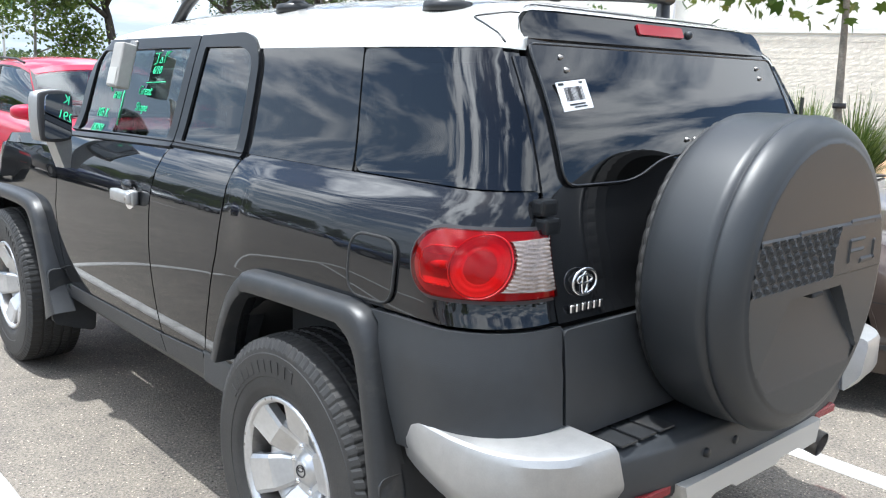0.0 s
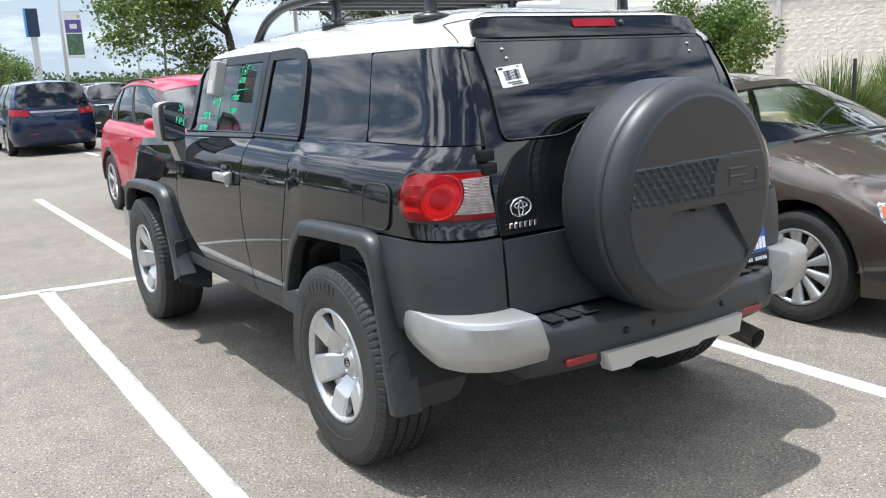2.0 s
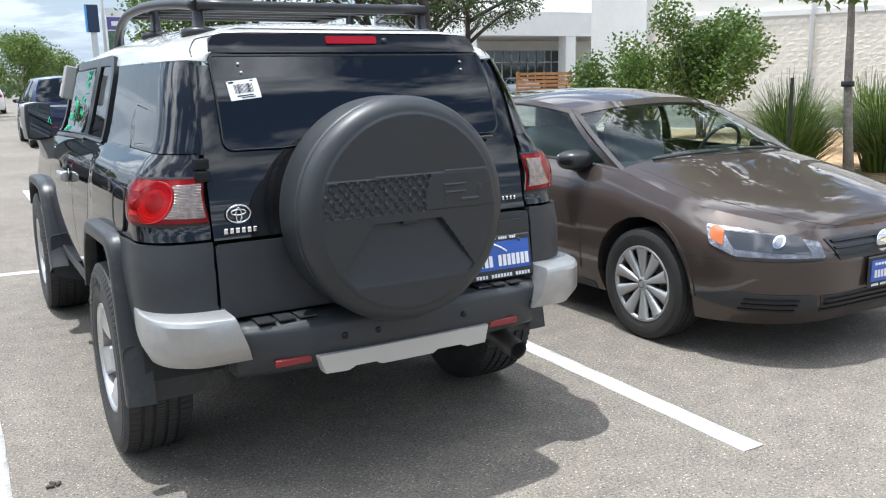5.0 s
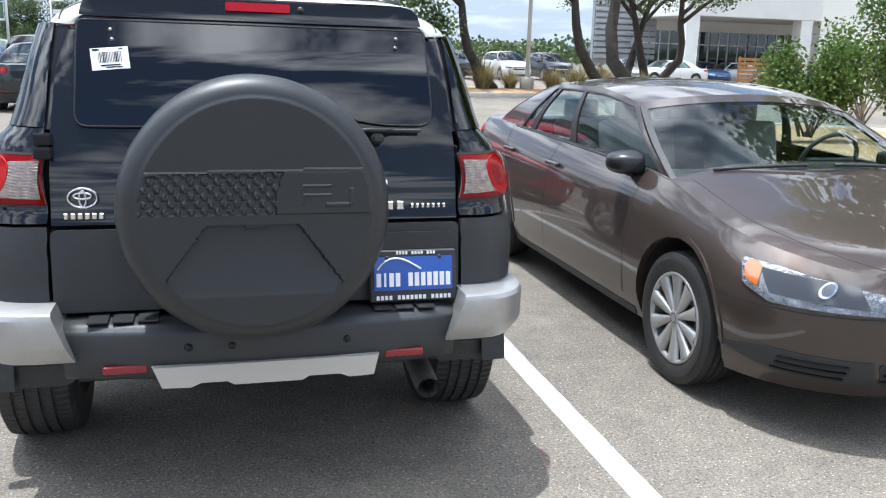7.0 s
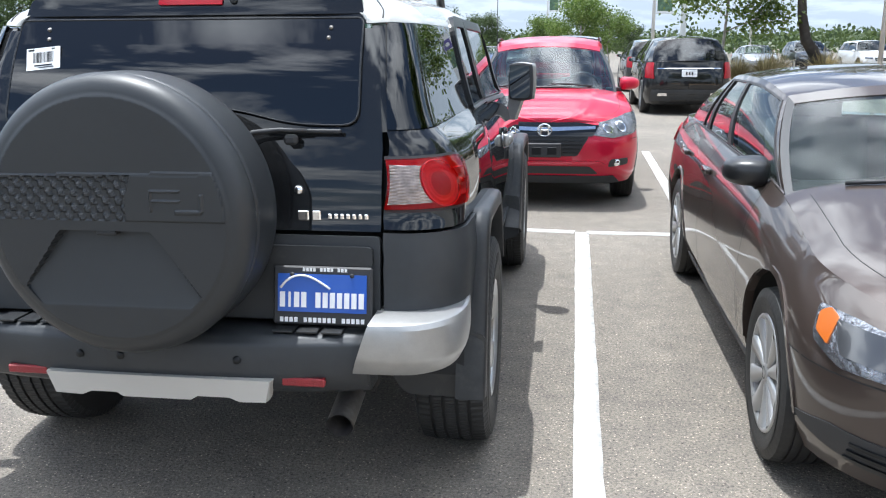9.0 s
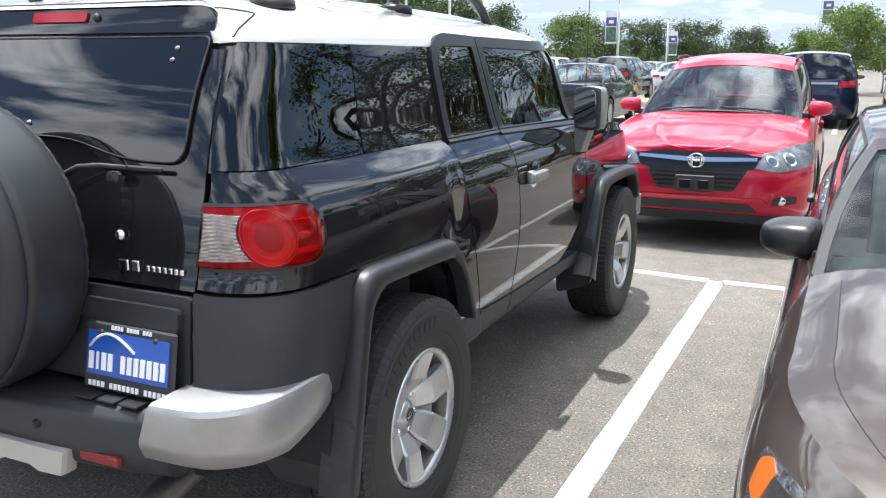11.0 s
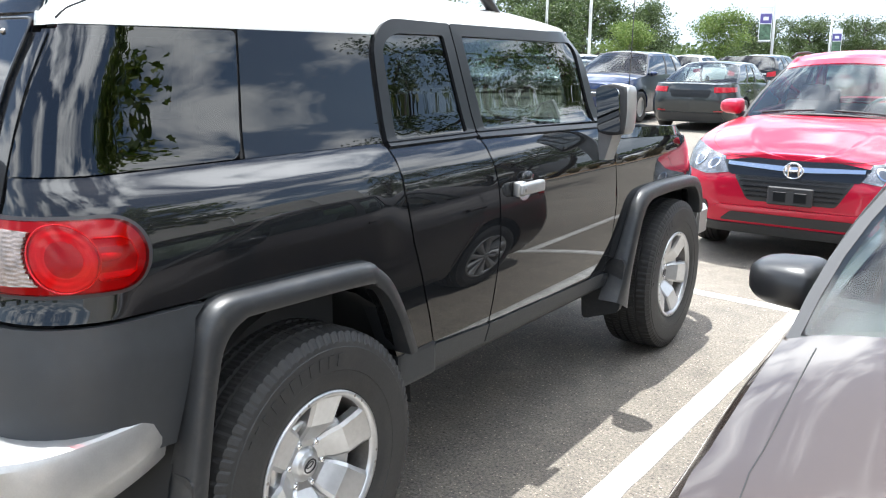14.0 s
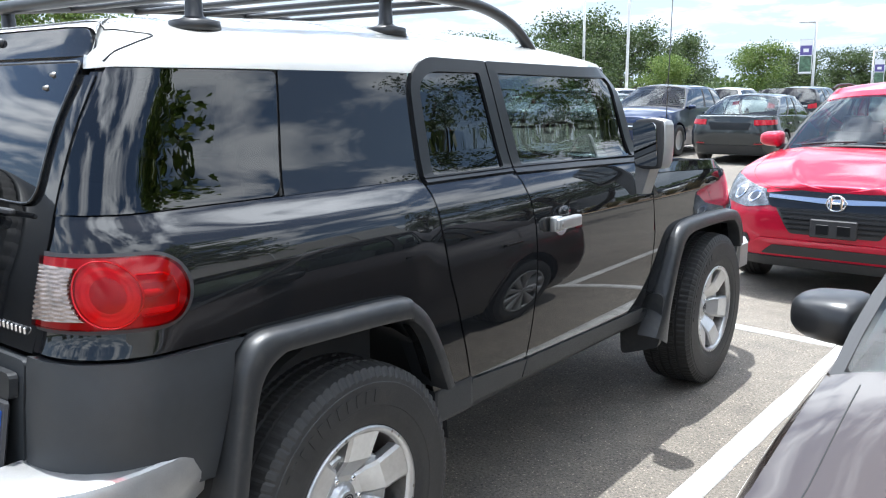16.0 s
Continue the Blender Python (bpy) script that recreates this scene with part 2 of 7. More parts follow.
def box(bm, c, s, bevel=0.0, segs=1, rot=None):
    m = Matrix.Translation(c) @ (rot if rot is not None else Matrix()) @ Matrix.Diagonal((*s, 1))
    r = bmesh.ops.create_cube(bm, size=1, matrix=m)
    if bevel:
        es = list({e for v in r["verts"] for e in v.link_edges})
        bmesh.ops.bevel(bm, geom=es, offset=bevel, segments=segs, affect="EDGES", profile=0.7)
    return bm


def boxes(*items, bevel=0.0, segs=1):
    bm = bmesh.new()
    for it in items:
        box(bm, *it[:2], bevel, segs, it[2] if len(it) > 2 else None)
    return bm


def grid(bm, rows, close=False, flip=False):
    """Quads between equal rows of points."""
    vs = [[bm.verts.new(p) for p in row] for row in rows]
    n = len(vs[0])
    for a, b in zip(vs, vs[1:]):
        for i in range(n if close else n - 1):
            q = [a[i], a[(i + 1) % n], b[(i + 1) % n], b[i]]
            if len({v.co.to_tuple(6) for v in q}) < 3:
                continue
            f = bm.faces.new(q[::-1] if flip else q)
            f.smooth = True
    return vs


def tube(bm, pts, r, n=8, caps=True):
    pts = [Vector(p) for p in pts]
    rows = []
    side = None
    for i, p in enumerate(pts):
        d = (pts[min(i + 1, len(pts) - 1)] - pts[max(i - 1, 0)]).normalized()
        if side is None:
            side = d.orthogonal().normalized()
        side = (side - d * side.dot(d)).normalized()
        up = d.cross(side)
        rr = r[i] if isinstance(r, (list, tuple)) else r
        rows.append([p + (side * math.cos(a) + up * math.sin(a)) * rr for a in (2 * math.pi * k / n for k in range(n))])
    vs = grid(bm, rows, close=True)
    if caps:
        bm.faces.new(vs[0][::-1])
        bm.faces.new(vs[-1])
    return bm


def lathe(bm, prof, n=48, axis="x"):
    """prof: (along axis, radius). Turns about the x or z axis."""
    rows = []
    for k in range(n + 1):
        a = 2 * math.pi * k / n
        if axis == "x":
            rows.append([(h, r * math.sin(a), r * math.cos(a)) for h, r in prof])
        elif axis == "y":
            rows.append([(r * math.cos(a), h, r * math.sin(a)) for h, r in prof])
        else:
            rows.append([(r * math.cos(a), r * math.sin(a), h) for h, r in prof])
    grid(bm, rows)
    bmesh.ops.remove_doubles(bm, verts=bm.verts, dist=1e-5)
    bmesh.ops.recalc_face_normals(bm, faces=bm.faces)
    return bm


def spline(table):
    """A smooth monotone curve through (a, b) pairs."""
    xs, ys = [p[0] for p in table], [p[1] for p in table]
    n = len(xs)
    d = [(ys[i + 1] - ys[i]) / (xs[i + 1] - xs[i]) for i in range(n - 1)]
    m = [d[0]] + [0 if d[i - 1] * d[i] <= 0 else 2 * d[i - 1] * d[i] / (d[i - 1] + d[i]) for i in range(1, n - 1)] + [d[-1]]

    def at(x):
        if x <= xs[0]:
            return ys[0] + m[0] * (x - xs[0]) * 0
        if x >= xs[-1]:
            return ys[-1]
        i = max(k for k in range(n - 1) if xs[k] <= x)
        h = xs[i + 1] - xs[i]
        t = (x - xs[i]) / h
        return ys[i] * (1 + 2 * t) * (1 - t) ** 2 + ys[i + 1] * t * t * (3 - 2 * t) + h * (m[i] * t * (1 - t) ** 2 - m[i + 1] * t * t * (1 - t))

    return at


def rounded(poly, r, n=4):
    """A polygon with its corners rounded; a third value in a corner gives its own radius."""
    out = []
    k = len(poly)
    for i in range(k):
        p, a, b = Vector(poly[i][:2]), Vector(poly[i - 1][:2]), Vector(poly[(i + 1) % k][:2])
        rr = poly[i][2] if len(poly[i]) > 2 else r
        da, db = a - p, b - p
        cut_len = min(rr, da.length * 0.49, db.length * 0.49)
        if cut_len < 1e-4:
            out.append(tuple(p))
            continue
        s, e = p + da.normalized() * cut_len, p + db.normalized() * cut_len
        for j in range(n + 1):
            t = j / n
            q = s * (1 - t) ** 2 + p * 2 * t * (1 - t) + e * t * t
            out.append(tuple(q))
    return out


def panel(bm, poly, fn, step=0.08, thick=0.02, off=0.0, mirror=False, back=False):
    """A sheet cut to a polygon in (u, v), laid on the surface fn(u, v), with rims going inwards. mirror: the other side too (x turned)."""
    t = bmesh.new()
    t.faces.new([t.verts.new((u, v, 0)) for u, v in poly])
    us, vv = [p[0] for p in poly], [p[1] for p in poly]
    for lo, hi, ax in ((min(us), max(us), 0), (min(vv), max(vv), 1)):
        st = step[ax] if isinstance(step, tuple) else step
        for k in range(math.floor(lo / st) + 1, math.ceil(hi / st)):
            co = [0, 0, 0]
            co[ax] = k * st
            no = [0, 0, 0]
            no[ax] = 1
            bmesh.ops.bisect_plane(t, geom=t.verts[:] + t.edges[:] + t.faces[:], dist=1e-6, plane_co=co, plane_no=no)
    t.verts.index_update()
    uv = [(v.co.x, v.co.y) for v in t.verts]
    faces = [[v.index for v in f.verts] for f in t.faces]
    rim = [(e.verts[0].index, e.verts[1].index) for e in t.edges if len(e.link_faces) == 1]
    t.free()
    pos, nor = [], []
    for u, v in uv:
        p = Vector(fn(u, v))
        e = 0.004
        n = (Vector(fn(u + e, v)) - Vector(fn(u - e, v))).cross(Vector(fn(u, v + e)) - Vector(fn(u, v - e)))
        n = n.normalized() if n.length > 1e-12 else Vector((1, 0, 0))
        pos.append(p)
        nor.append(n)
    a, b = sum((Vector(uv[i]) for i in faces[0]), Vector((0, 0))) / len(faces[0]), None
    for sx in (1, -1) if mirror else (1,):
        def at(i, d):
            p = pos[i] + nor[i] * d
            return (p.x * sx, p.y, p.z)
        top = [bm.verts.new(at(i, off)) for i in range(len(pos))]
        for f in faces:
            q = [top[i] for i in f]
            area = sum(uv[f[i - 1]][0] * uv[f[i]][1] - uv[f[i]][0] * uv[f[i - 1]][1] for i in range(len(f)))
            fc = bm.faces.new(q if (area > 0) == (sx > 0) else q[::-1])
            fc.smooth = True
        if thick:
            up = {i: bm.verts.new(at(i, off)) for e in rim for i in e}
            dn = {i: bm.verts.new(at(i, off - thick)) for e in rim for i in e}
            for i, j in rim:
                bm.faces.new([up[i], up[j], dn[j], dn[i]])
            if back:
                bot = [bm.verts.new(at(i, off - thick)) for i in range(len(pos))]
                for f in faces:
                    bm.faces.new([bot[i] for i in f][::-1]).smooth = True
    return bm


def frame_poly(outer, inner):
    """Quads of a frame between two polygons with the same number of corners."""
    k = len(outer)
    return [[outer[i], outer[(i + 1) % k], inner[(i + 1) % k], inner[i]] for i in range(k)]


def solid(bm, poly, h0, h1, fn=lambda u, v, h: (u, v, h), bev=0.0):
    """A polygon raised between two heights."""
    lo = [bm.verts.new(fn(u, v, h0)) for u, v in poly]
    if bev:
        c = sum((Vector(p) for p in poly), Vector((0, 0))) / len(poly)
        top_poly = [tuple(Vector(p) + (c - Vector(p)).normalized() * bev) for p in poly]
        mid = [bm.verts.new(fn(u, v, h1 - (h1 - h0) * 0.3)) for u, v in poly]
        hi = [bm.verts.new(fn(u, v, h1)) for u, v in top_poly]
        rings = [lo, mid, hi]
    else:
        hi = [bm.verts.new(fn(u, v, h1)) for u, v in poly]
        rings = [lo, hi]
    n = len(poly)
    for a, b in zip(rings, rings[1:]):
        for i in range(n):
            bm.faces.new([a[i], a[(i + 1) % n], b[(i + 1) % n], b[i]])
    bm.faces.new(hi)
    bm.faces.new(lo[::-1])
    bmesh.ops.recalc_face_normals(bm, faces=bm.faces)
    return bm


class Shell:
    """A car body's skin: half width by height, front and rear faces by height, rounded corners. s runs along the side as y and on round the corners."""

    def __init__(self, W, rear, front, rr, rf, taper=None):
        self.W, self.rear, self.front, self.rr, self.rf = W, rear, front, rr, rf
        self.taper = taper or (lambda y, z: 0.0)

    def __call__(self, s, z, sgn=1):
        w = self.W(z)
        y0, y1, r, q = self.rear(z), self.front(z), self.rr(z), self.rf(z)
        a, b = y0 + r, y1 - q
        wa, wb = w - self.taper(a, z), w - self.taper(b, z)
        if s < a:
            d = a - s
            if d < r * math.pi / 2:
                x, y = wa - r + r * math.cos(d / r), a - r * math.sin(d / r)
            else:
                x, y = wa - r - (d - r * math.pi / 2), y0
        elif s > b:
            d = s - b
            if d < q * math.pi / 2:
                x, y = wb - q + q * math.cos(d / q), b + q * math.sin(d / q)
            else:
                x, y = wb - q - (d - q * math.pi / 2), y1
        else:
            x, y = w - self.taper(s, z), s
        return Vector((x * sgn, y, z))

    def s_rear(self, x, z):
        """s of the place at x on the rear face or its corner."""
        w, r = self.W(z) - self.taper(self.rear(z) + self.rr(z), z), self.rr(z)
        a = self.rear(z) + r
        if x < w - r:
            return a - r * math.pi / 2 - (w - r - x)
        return a - r * math.acos(min(1, (x - w + r) / r))

    def s_front(self, x, z):
        q = self.rf(z)
        b = self.front(z) - q
        w = self.W(z) - self.taper(b, z)
        if x < w - q:
            return b + q * math.pi / 2 + (w - q - x)
        return b + q * math.acos(min(1, (x - w + q) / q))

    def back(self, x, z):
        """Point of the rear face at x."""
        p = self(self.s_rear(abs(x), z), z)
        return Vector((math.copysign(p.x, x) if x else 0.0, p.y, z))

    def nose(self, x, z):
        p = self(self.s_front(abs(x), z), z)
        return Vector((math.copysign(p.x, x) if x else 0.0, p.y, z))


def empty(name, label, category, group=""):
    return tagged(new(name), label, category, group)

# ---- setting: ground, markings ----
bm = bmesh.new()
grid(bm, [[(x, y, 0) for x in (-900, -200, -60, -20, -8, 0, 8, 20, 60, 200, 900)] for y in (-900, -200, -60, -20, -8, 0, 8, 20, 60, 200, 900)])
ground = tagged(part("ground", bm, M_ASPHALT), "weathered grey asphalt parking lot with fine aggregate", "ground", kind="structure")


def stripe(name, a, b, w=0.108):
    a, b = Vector(a), Vector(b)
    d = (b - a).normalized()
    n = Vector((-d.y, d.x)) * w / 2
    k = max(2, int((b - a).length / 0.12))
    rng = random.Random(int(a.x * 97 + b.y * 31))
    bm = bmesh.new()
    rows = []
    for i in range(k + 1):
        p = a.lerp(b, i / k)
        e0, e1 = rng.uniform(-0.003, 0.003), rng.uniform(-0.003, 0.003)
        l, r = p + n + n.normalized() * e0, p - n + n.normalized() * e1
        rows.append([(l.x, l.y, 0), (l.x, l.y, 0.004), (r.x, r.y, 0.004), (r.x, r.y, 0)])
    grid(bm, rows, flip=True)
    return tagged(part(name, bm, M_LINE), "worn white painted parking stall line", "line", "parking lines", "structure")


stripe("line_left", (-1.385, -1.41), (-1.362, 4.03))
stripe("line_right", (1.272, -1.41), (1.353, 3.77))
stripe("line_cross_left", (-1.275, 4.05), (-6.7, 4.5))
stripe("line_cross_middle", (-1.275, 4.03), (1.29, 3.775))
stripe("line_cross_right", (1.39, 3.77), (6.0, 3.72))
stripe("line_opposite_left", (-0.5, 4.02), (-0.48, 10.2))
stripe("line_opposite_right", (2.255, 3.82), (2.37, 9.4))
stripe("line_far_left", (-4.07, -1.2), (-4.02, 4.2))
stripe("line_vehicle_right", (4.0, -1.4), (4.05, 3.7))
for i, x in enumerate((-8.9, -6.2, -3.5, -0.8, 1.9)):
    stripe("line_row_b%d" % i, (x, 17.6), (x + 0.05, 23.2))

# ---- the black off-road wagon ----
fjW = spline([(0.36, 0.78), (0.45, 0.83), (0.55, 0.858), (0.63, 0.872), (0.75, 0.884), (0.85, 0.888), (0.95, 0.885), (1.05, 0.877), (1.12, 0.866), (1.17, 0.850), (1.2, 0.831), (1.225, 0.808), (1.245, 0.788), (1.3, 0.7685), (1.42, 0.737), (1.55, 0.7025), (1.62, 0.681)])
fjR = spline([(0.4, -0.76), (0.7, -0.745), (0.95, -0.722), (1.0, -0.705), (1.08, -0.694), (1.16, -0.672), (1.25, -0.645), (1.42, -0.582), (1.55, -0.512), (1.62, -0.475), (1.7, -0.44)])
fjF = spline([(0.4, 3.3), (0.6, 3.36), (1.0, 3.3), (1.15, 3.18), (1.3, 2.6), (1.7, 1.9)])
fj_gate = spline([(0.6, 0.645), (1.2, 0.643), (1.31, 0.633), (1.42, 0.626), (1.5, 0.620), (1.58, 0.611), (1.7, 0.59)])


def smooth(a, b, x):
    t = min(1, max(0, (x - a) / (b - a)))
    return t * t * (3 - 2 * t)


def fj_taper(y, z):
    t = 0.018 * ((y - 1.0) / 1.7) ** 2 if z > 0.9 else 0.01 * ((y - 1.0) / 1.7) ** 2
    hip = 0.012 * smooth(1.222, 1.186, z) * smooth(0.86, 1.1, z) * smooth(-0.5, -0.1, y) * (1 - smooth(0.26, 0.425, y))
    return t - hip


fj = Shell(fjW, fjR, fjF, spline([(0.4, 0.19), (1.15, 0.19), (1.26, 0.15), (1.6, 0.135)]), spline([(0.4, 0.38), (1.2, 0.42)]), fj_taper)
def resample(pts, n):
    """A rounder line through the same points."""
    sm = []
    P4 = [pts[0]] + list(pts) + [pts[-1]]
    for a, b, c, d in zip(P4, P4[1:], P4[2:], P4[3:]):
        for k in range(n):
            t = k / n
            sm.append(tuple(0.5 * (2 * b[i] + (c[i] - a[i]) * t + (2 * a[i] - 5 * b[i] + 4 * c[i] - d[i]) * t * t + (3 * b[i] - a[i] - 3 * c[i] + d[i]) * t ** 3) for i in range(len(b))))
    return sm + [tuple(pts[-1])]


def crisp(bm, ang=0.4):
    """Soft shading with hard edges where faces turn sharply."""
    for f in bm.faces:
        f.smooth = True
    for e in bm.edges:
        e.smooth = len(e.link_faces) == 2 and e.calc_face_angle(0) < ang


FJ = empty("off_road_wagon", "glossy black off-road wagon with white roof, parked in a stall", "car")


def fjp(name, poly, material, step=0.06, thick=0.02, off=0.0, label="", fn=fj, parent=None, mirror=False):
    bm = bmesh.new()
    panel(bm, poly, fn, step, thick, off, mirror)
    return part(name, bm, material, parent or FJ, label)


def left(fn):
    """The same surface on the other side, seen so that its outside stays outside."""
    return lambda u, v: Vector((-fn(-u, v).x, fn(-u, v).y, fn(-u, v).z))


def both(name, poly, material, step=0.06, thick=0.02, off=0.0, label="", parents=(None, None)):
    """One panel for each side of the wagon."""
    a = fjp(name, poly, material, step, thick, off, label, parent=parents[0])
    b = fjp(name, [(-u, v) for u, v in poly][::-1], material, step, thick, off, label, fn=left(fj), parent=parents[1])
    return a, b


# rear quarter: painted panel from the door to the tailgate edge
zq = (1.2455, 1.15, 1.05, 0.965)
quarter = [(fj.s_rear(0.652, z), z) for z in zq] + [(-0.33, 0.955), (-0.30, 0.90), (0.17, 0.89), (0.24, 0.86), (0.30, 0.78), (0.39, 0.6), (0.577, 0.6), (0.505, 0.78), (0.45, 0.95), (0.425, 1.1), (0.428, 1.2455)]
both("quarter_panel", quarter, M_BLACK, (0.04, 0.012), 0.03)
# glossy black pillar skin between the door and the quarter window, and the window
zz = (1.248, 1.32, 1.42, 1.5, 1.558)
both("quarter_pillar", [(-0.112, 1.2462), (0.43, 1.2462), (0.455, 1.4), (0.475, 1.562), (-0.042, 1.562)], M_BLACK, 0.04, 0.02, 0.001)
both("quarter_window", rounded([(fj.s_rear(fj_gate(z) + 0.012, z), z, 0.0) for z in zz[::-1]] + [(-0.14, 1.248, 0.03), (-0.118, 1.27, 0.01), (-0.052, 1.558, 0.02)], 0.0), M_PRIV, 0.03, 0.015, 0.003, "dark privacy glass")
both("window_seal", [(-0.1205, 1.25), (-0.1115, 1.25), (-0.0415, 1.56), (-0.0525, 1.56)], M_DARK, 0.04, 0.01, -0.006)
zz = (1.245, 1.3, 1.36, 1.42, 1.48, 1.53, 1.558)
both("corner_backing", [(fj.s_rear(fj_gate(z) - 0.03, z), z) for z in zz[::-1]] + [(fj.s_rear(fj_gate(z) + 0.04, z), z) for z in zz], M_BLACK, 0.03, 0.01, -0.008)
# rear lower corner cladding, wrapping round to the tailgate
clad = [(fj.s_rear(0.652, z), z) for z in (0.955, 0.85, 0.68)] + [(-0.44, 0.64), (-0.40, 0.80), (-0.375, 0.92), (-0.345, 0.948)]
both("rear_corner_cladding", clad[::-1], M_CLAD, 0.04, 0.03, 0.012, "grained dark grey plastic")
# doors
rd = rounded([(0.436, 1.236), (0.433, 1.1), (0.458, 0.95), (0.513, 0.78), (0.587, 0.592), (0.925, 0.574), (0.955, 0.9), (0.955, 1.05), (0.925, 1.236)], 0.012)
fd = rounded([(0.933, 1.236), (0.963, 1.05), (0.963, 0.9), (0.933, 0.574), (1.93, 0.556), (1.965, 0.9), (1.96, 1.12), (1.93, 1.213)], 0.012)
doors_r = both("rear_door", rd, M_BLACK, 0.05, 0.03)
doors_f = both("front_door", fd, M_BLACK, 0.05, 0.03)
rdl = rounded([(0.589, 0.586), (0.605, 0.502), (0.92, 0.496), (0.926, 0.568)], 0.006)
fdl = rounded([(0.934, 0.568), (0.928, 0.496), (1.90, 0.486), (1.925, 0.55)], 0.006)
for d, poly in ((doors_r, rdl), (doors_f, fdl)):
    both("door_cladding", poly, M_CLAD, 0.08, 0.03, 0.006, "dark grey plastic", parents=d)
# window frames and panes
rwo = rounded([(0.436, 1.241), (0.452, 1.42), (0.468, 1.545, 0.1), (0.56, 1.612, 0.1), (0.893, 1.606), (0.922, 1.241)], 0.01, 5)
rwi = rounded([(0.482, 1.248), (0.498, 1.42), (0.508, 1.53, 0.06), (0.58, 1.566, 0.06), (0.845, 1.566), (0.872, 1.248)], 0.012, 5)
fwo = rounded([(0.93, 1.241), (0.90, 1.606), (1.80, 1.60, 0.08), (1.885, 1.55, 0.05), (1.93, 1.225)], 0.01, 5)
fwi = rounded([(0.985, 1.25), (0.955, 1.566), (1.79, 1.558, 0.03), (1.83, 1.535, 0.03), (1.865, 1.225)], 0.012, 5)
for d, o_, i_ in ((doors_r, rwo, rwi), (doors_f, fwo, fwi)):
    for k, fn in enumerate((fj, left(fj))):
        bm = bmesh.new()
        for q in frame_poly(o_, i_):
            qq = q if not k else [(-u, v) for u, v in q][::-1]
            panel(bm, qq, fn, 0.1, 0.022, 0.012)
        part("window_frame", bm, M_FRAME, d[k], "satin dark grey frame")
both("door_window", rwi, M_PRIV, 0.06, 0.01, 0.004, "dark tinted glass", parents=doors_r)
glass_f = both("door_window", fwi, M_TINT, 0.06, 0.01, 0.004, "lightly tinted glass", parents=doors_f)
# belt strips
both("belt_strip", [(0.44, 1.230), (0.922, 1.230), (0.922, 1.243), (0.44, 1.243)], M_FRAME, 0.1, 0.02, 0.008, parents=doors_r)
both("belt_strip", [(0.93, 1.225), (1.92, 1.203), (1.92, 1.218), (0.93, 1.243)], M_FRAME, 0.1, 0.02, 0.008, parents=doors_f)
# front fender, nose
fend = [(1.94, 0.60), (2.02, 0.60), (2.12, 0.84), (2.24, 0.90), (2.85, 0.88), (2.93, 0.82), (2.97, 0.72), (3.5, 0.72), (3.76, 0.72), (3.76, 1.05), (3.4, 1.07), (2.9, 1.105), (2.3, 1.135), (1.965, 1.15), (1.975, 0.9)]
both("front_fender", fend, M_BLACK, 0.06, 0.03)
bm = bmesh.new()
panel(bm, [(-0.7, 2.0), (0.7, 2.0), (0.66, 3.2), (0.5, 3.36), (-0.5, 3.36), (-0.66, 3.2)], lambda x, y: (x, y, 1.20 - 0.06 * (y - 2) - 0.07 * max(0, y - 2.9) ** 1.5 + 0.015 * math.cos(x * 2.2)), 0.1, 0.09)
part("hood", bm, M_BLACK, FJ)
both("fender_shoulder", [(1.96, 1.155), (2.3, 1.14), (2.9, 1.11), (3.35, 1.07), (3.35, 1.13), (2.9, 1.16), (2.0, 1.2)], M_BLACK, 0.1, 0.15, -0.01)
bm = bmesh.new()
panel(bm, [(-0.78, 0.5), (0.78, 0.5), (0.78, 0.72), (-0.78, 0.72)], lambda x, z: fj.nose(-x, z), 0.1, 0.1, 0.04)
part("front_bumper", bm, M_CLAD, FJ)
for sg in (1, -1):
    fn = fj if sg > 0 else left(fj)
    poly = [(3.02, 0.58), (3.5, 0.55), (3.5, 0.72), (3.02, 0.70)]
    bm = bmesh.new()
    panel(bm, poly if sg > 0 else [(-u, v) for u, v in poly][::-1], fn, 0.05, 0.05, 0.05)
    corner = part("front_bumper_corner", bm, M_SILVER, FJ, "silver bumper corner")
    bm = bmesh.new()
    solid(bm, [(0.905, 3.09), (0.905, 3.22), (0.83, 3.4), (0.70, 3.48), (0.66, 3.42), (0.77, 3.34), (0.84, 3.2), (0.84, 3.09)], 0.545, 0.67, lambda u, v, h: (u * sg, v, h))
    bmesh.ops.recalc_face_normals(bm, faces=bm.faces)
    part("corner_wing", bm, M_SILVER, corner)
# windscreen, cowl
ws = lambda x, t: (x * (0.66 - 0.06 * t), 2.04 - 0.13 * t - 0.06 * x * x, 1.2 + 0.42 * t)
bm = bmesh.new()
panel(bm, [(-1, 0), (1, 0), (1, 1), (-1, 1)], lambda x, t: ws(-x, t), 0.2, 0.01)
part("windscreen", bm, M_CLEAR, FJ)
for sg in (1, -1):
    bm = bmesh.new()
    tube(bm, [ws(sg * 1.03, t) for t in (-0.05, 0.3, 0.7, 0.95)], 0.034, 8)
    part("windscreen_pillar", bm, M_BLACK, FJ)

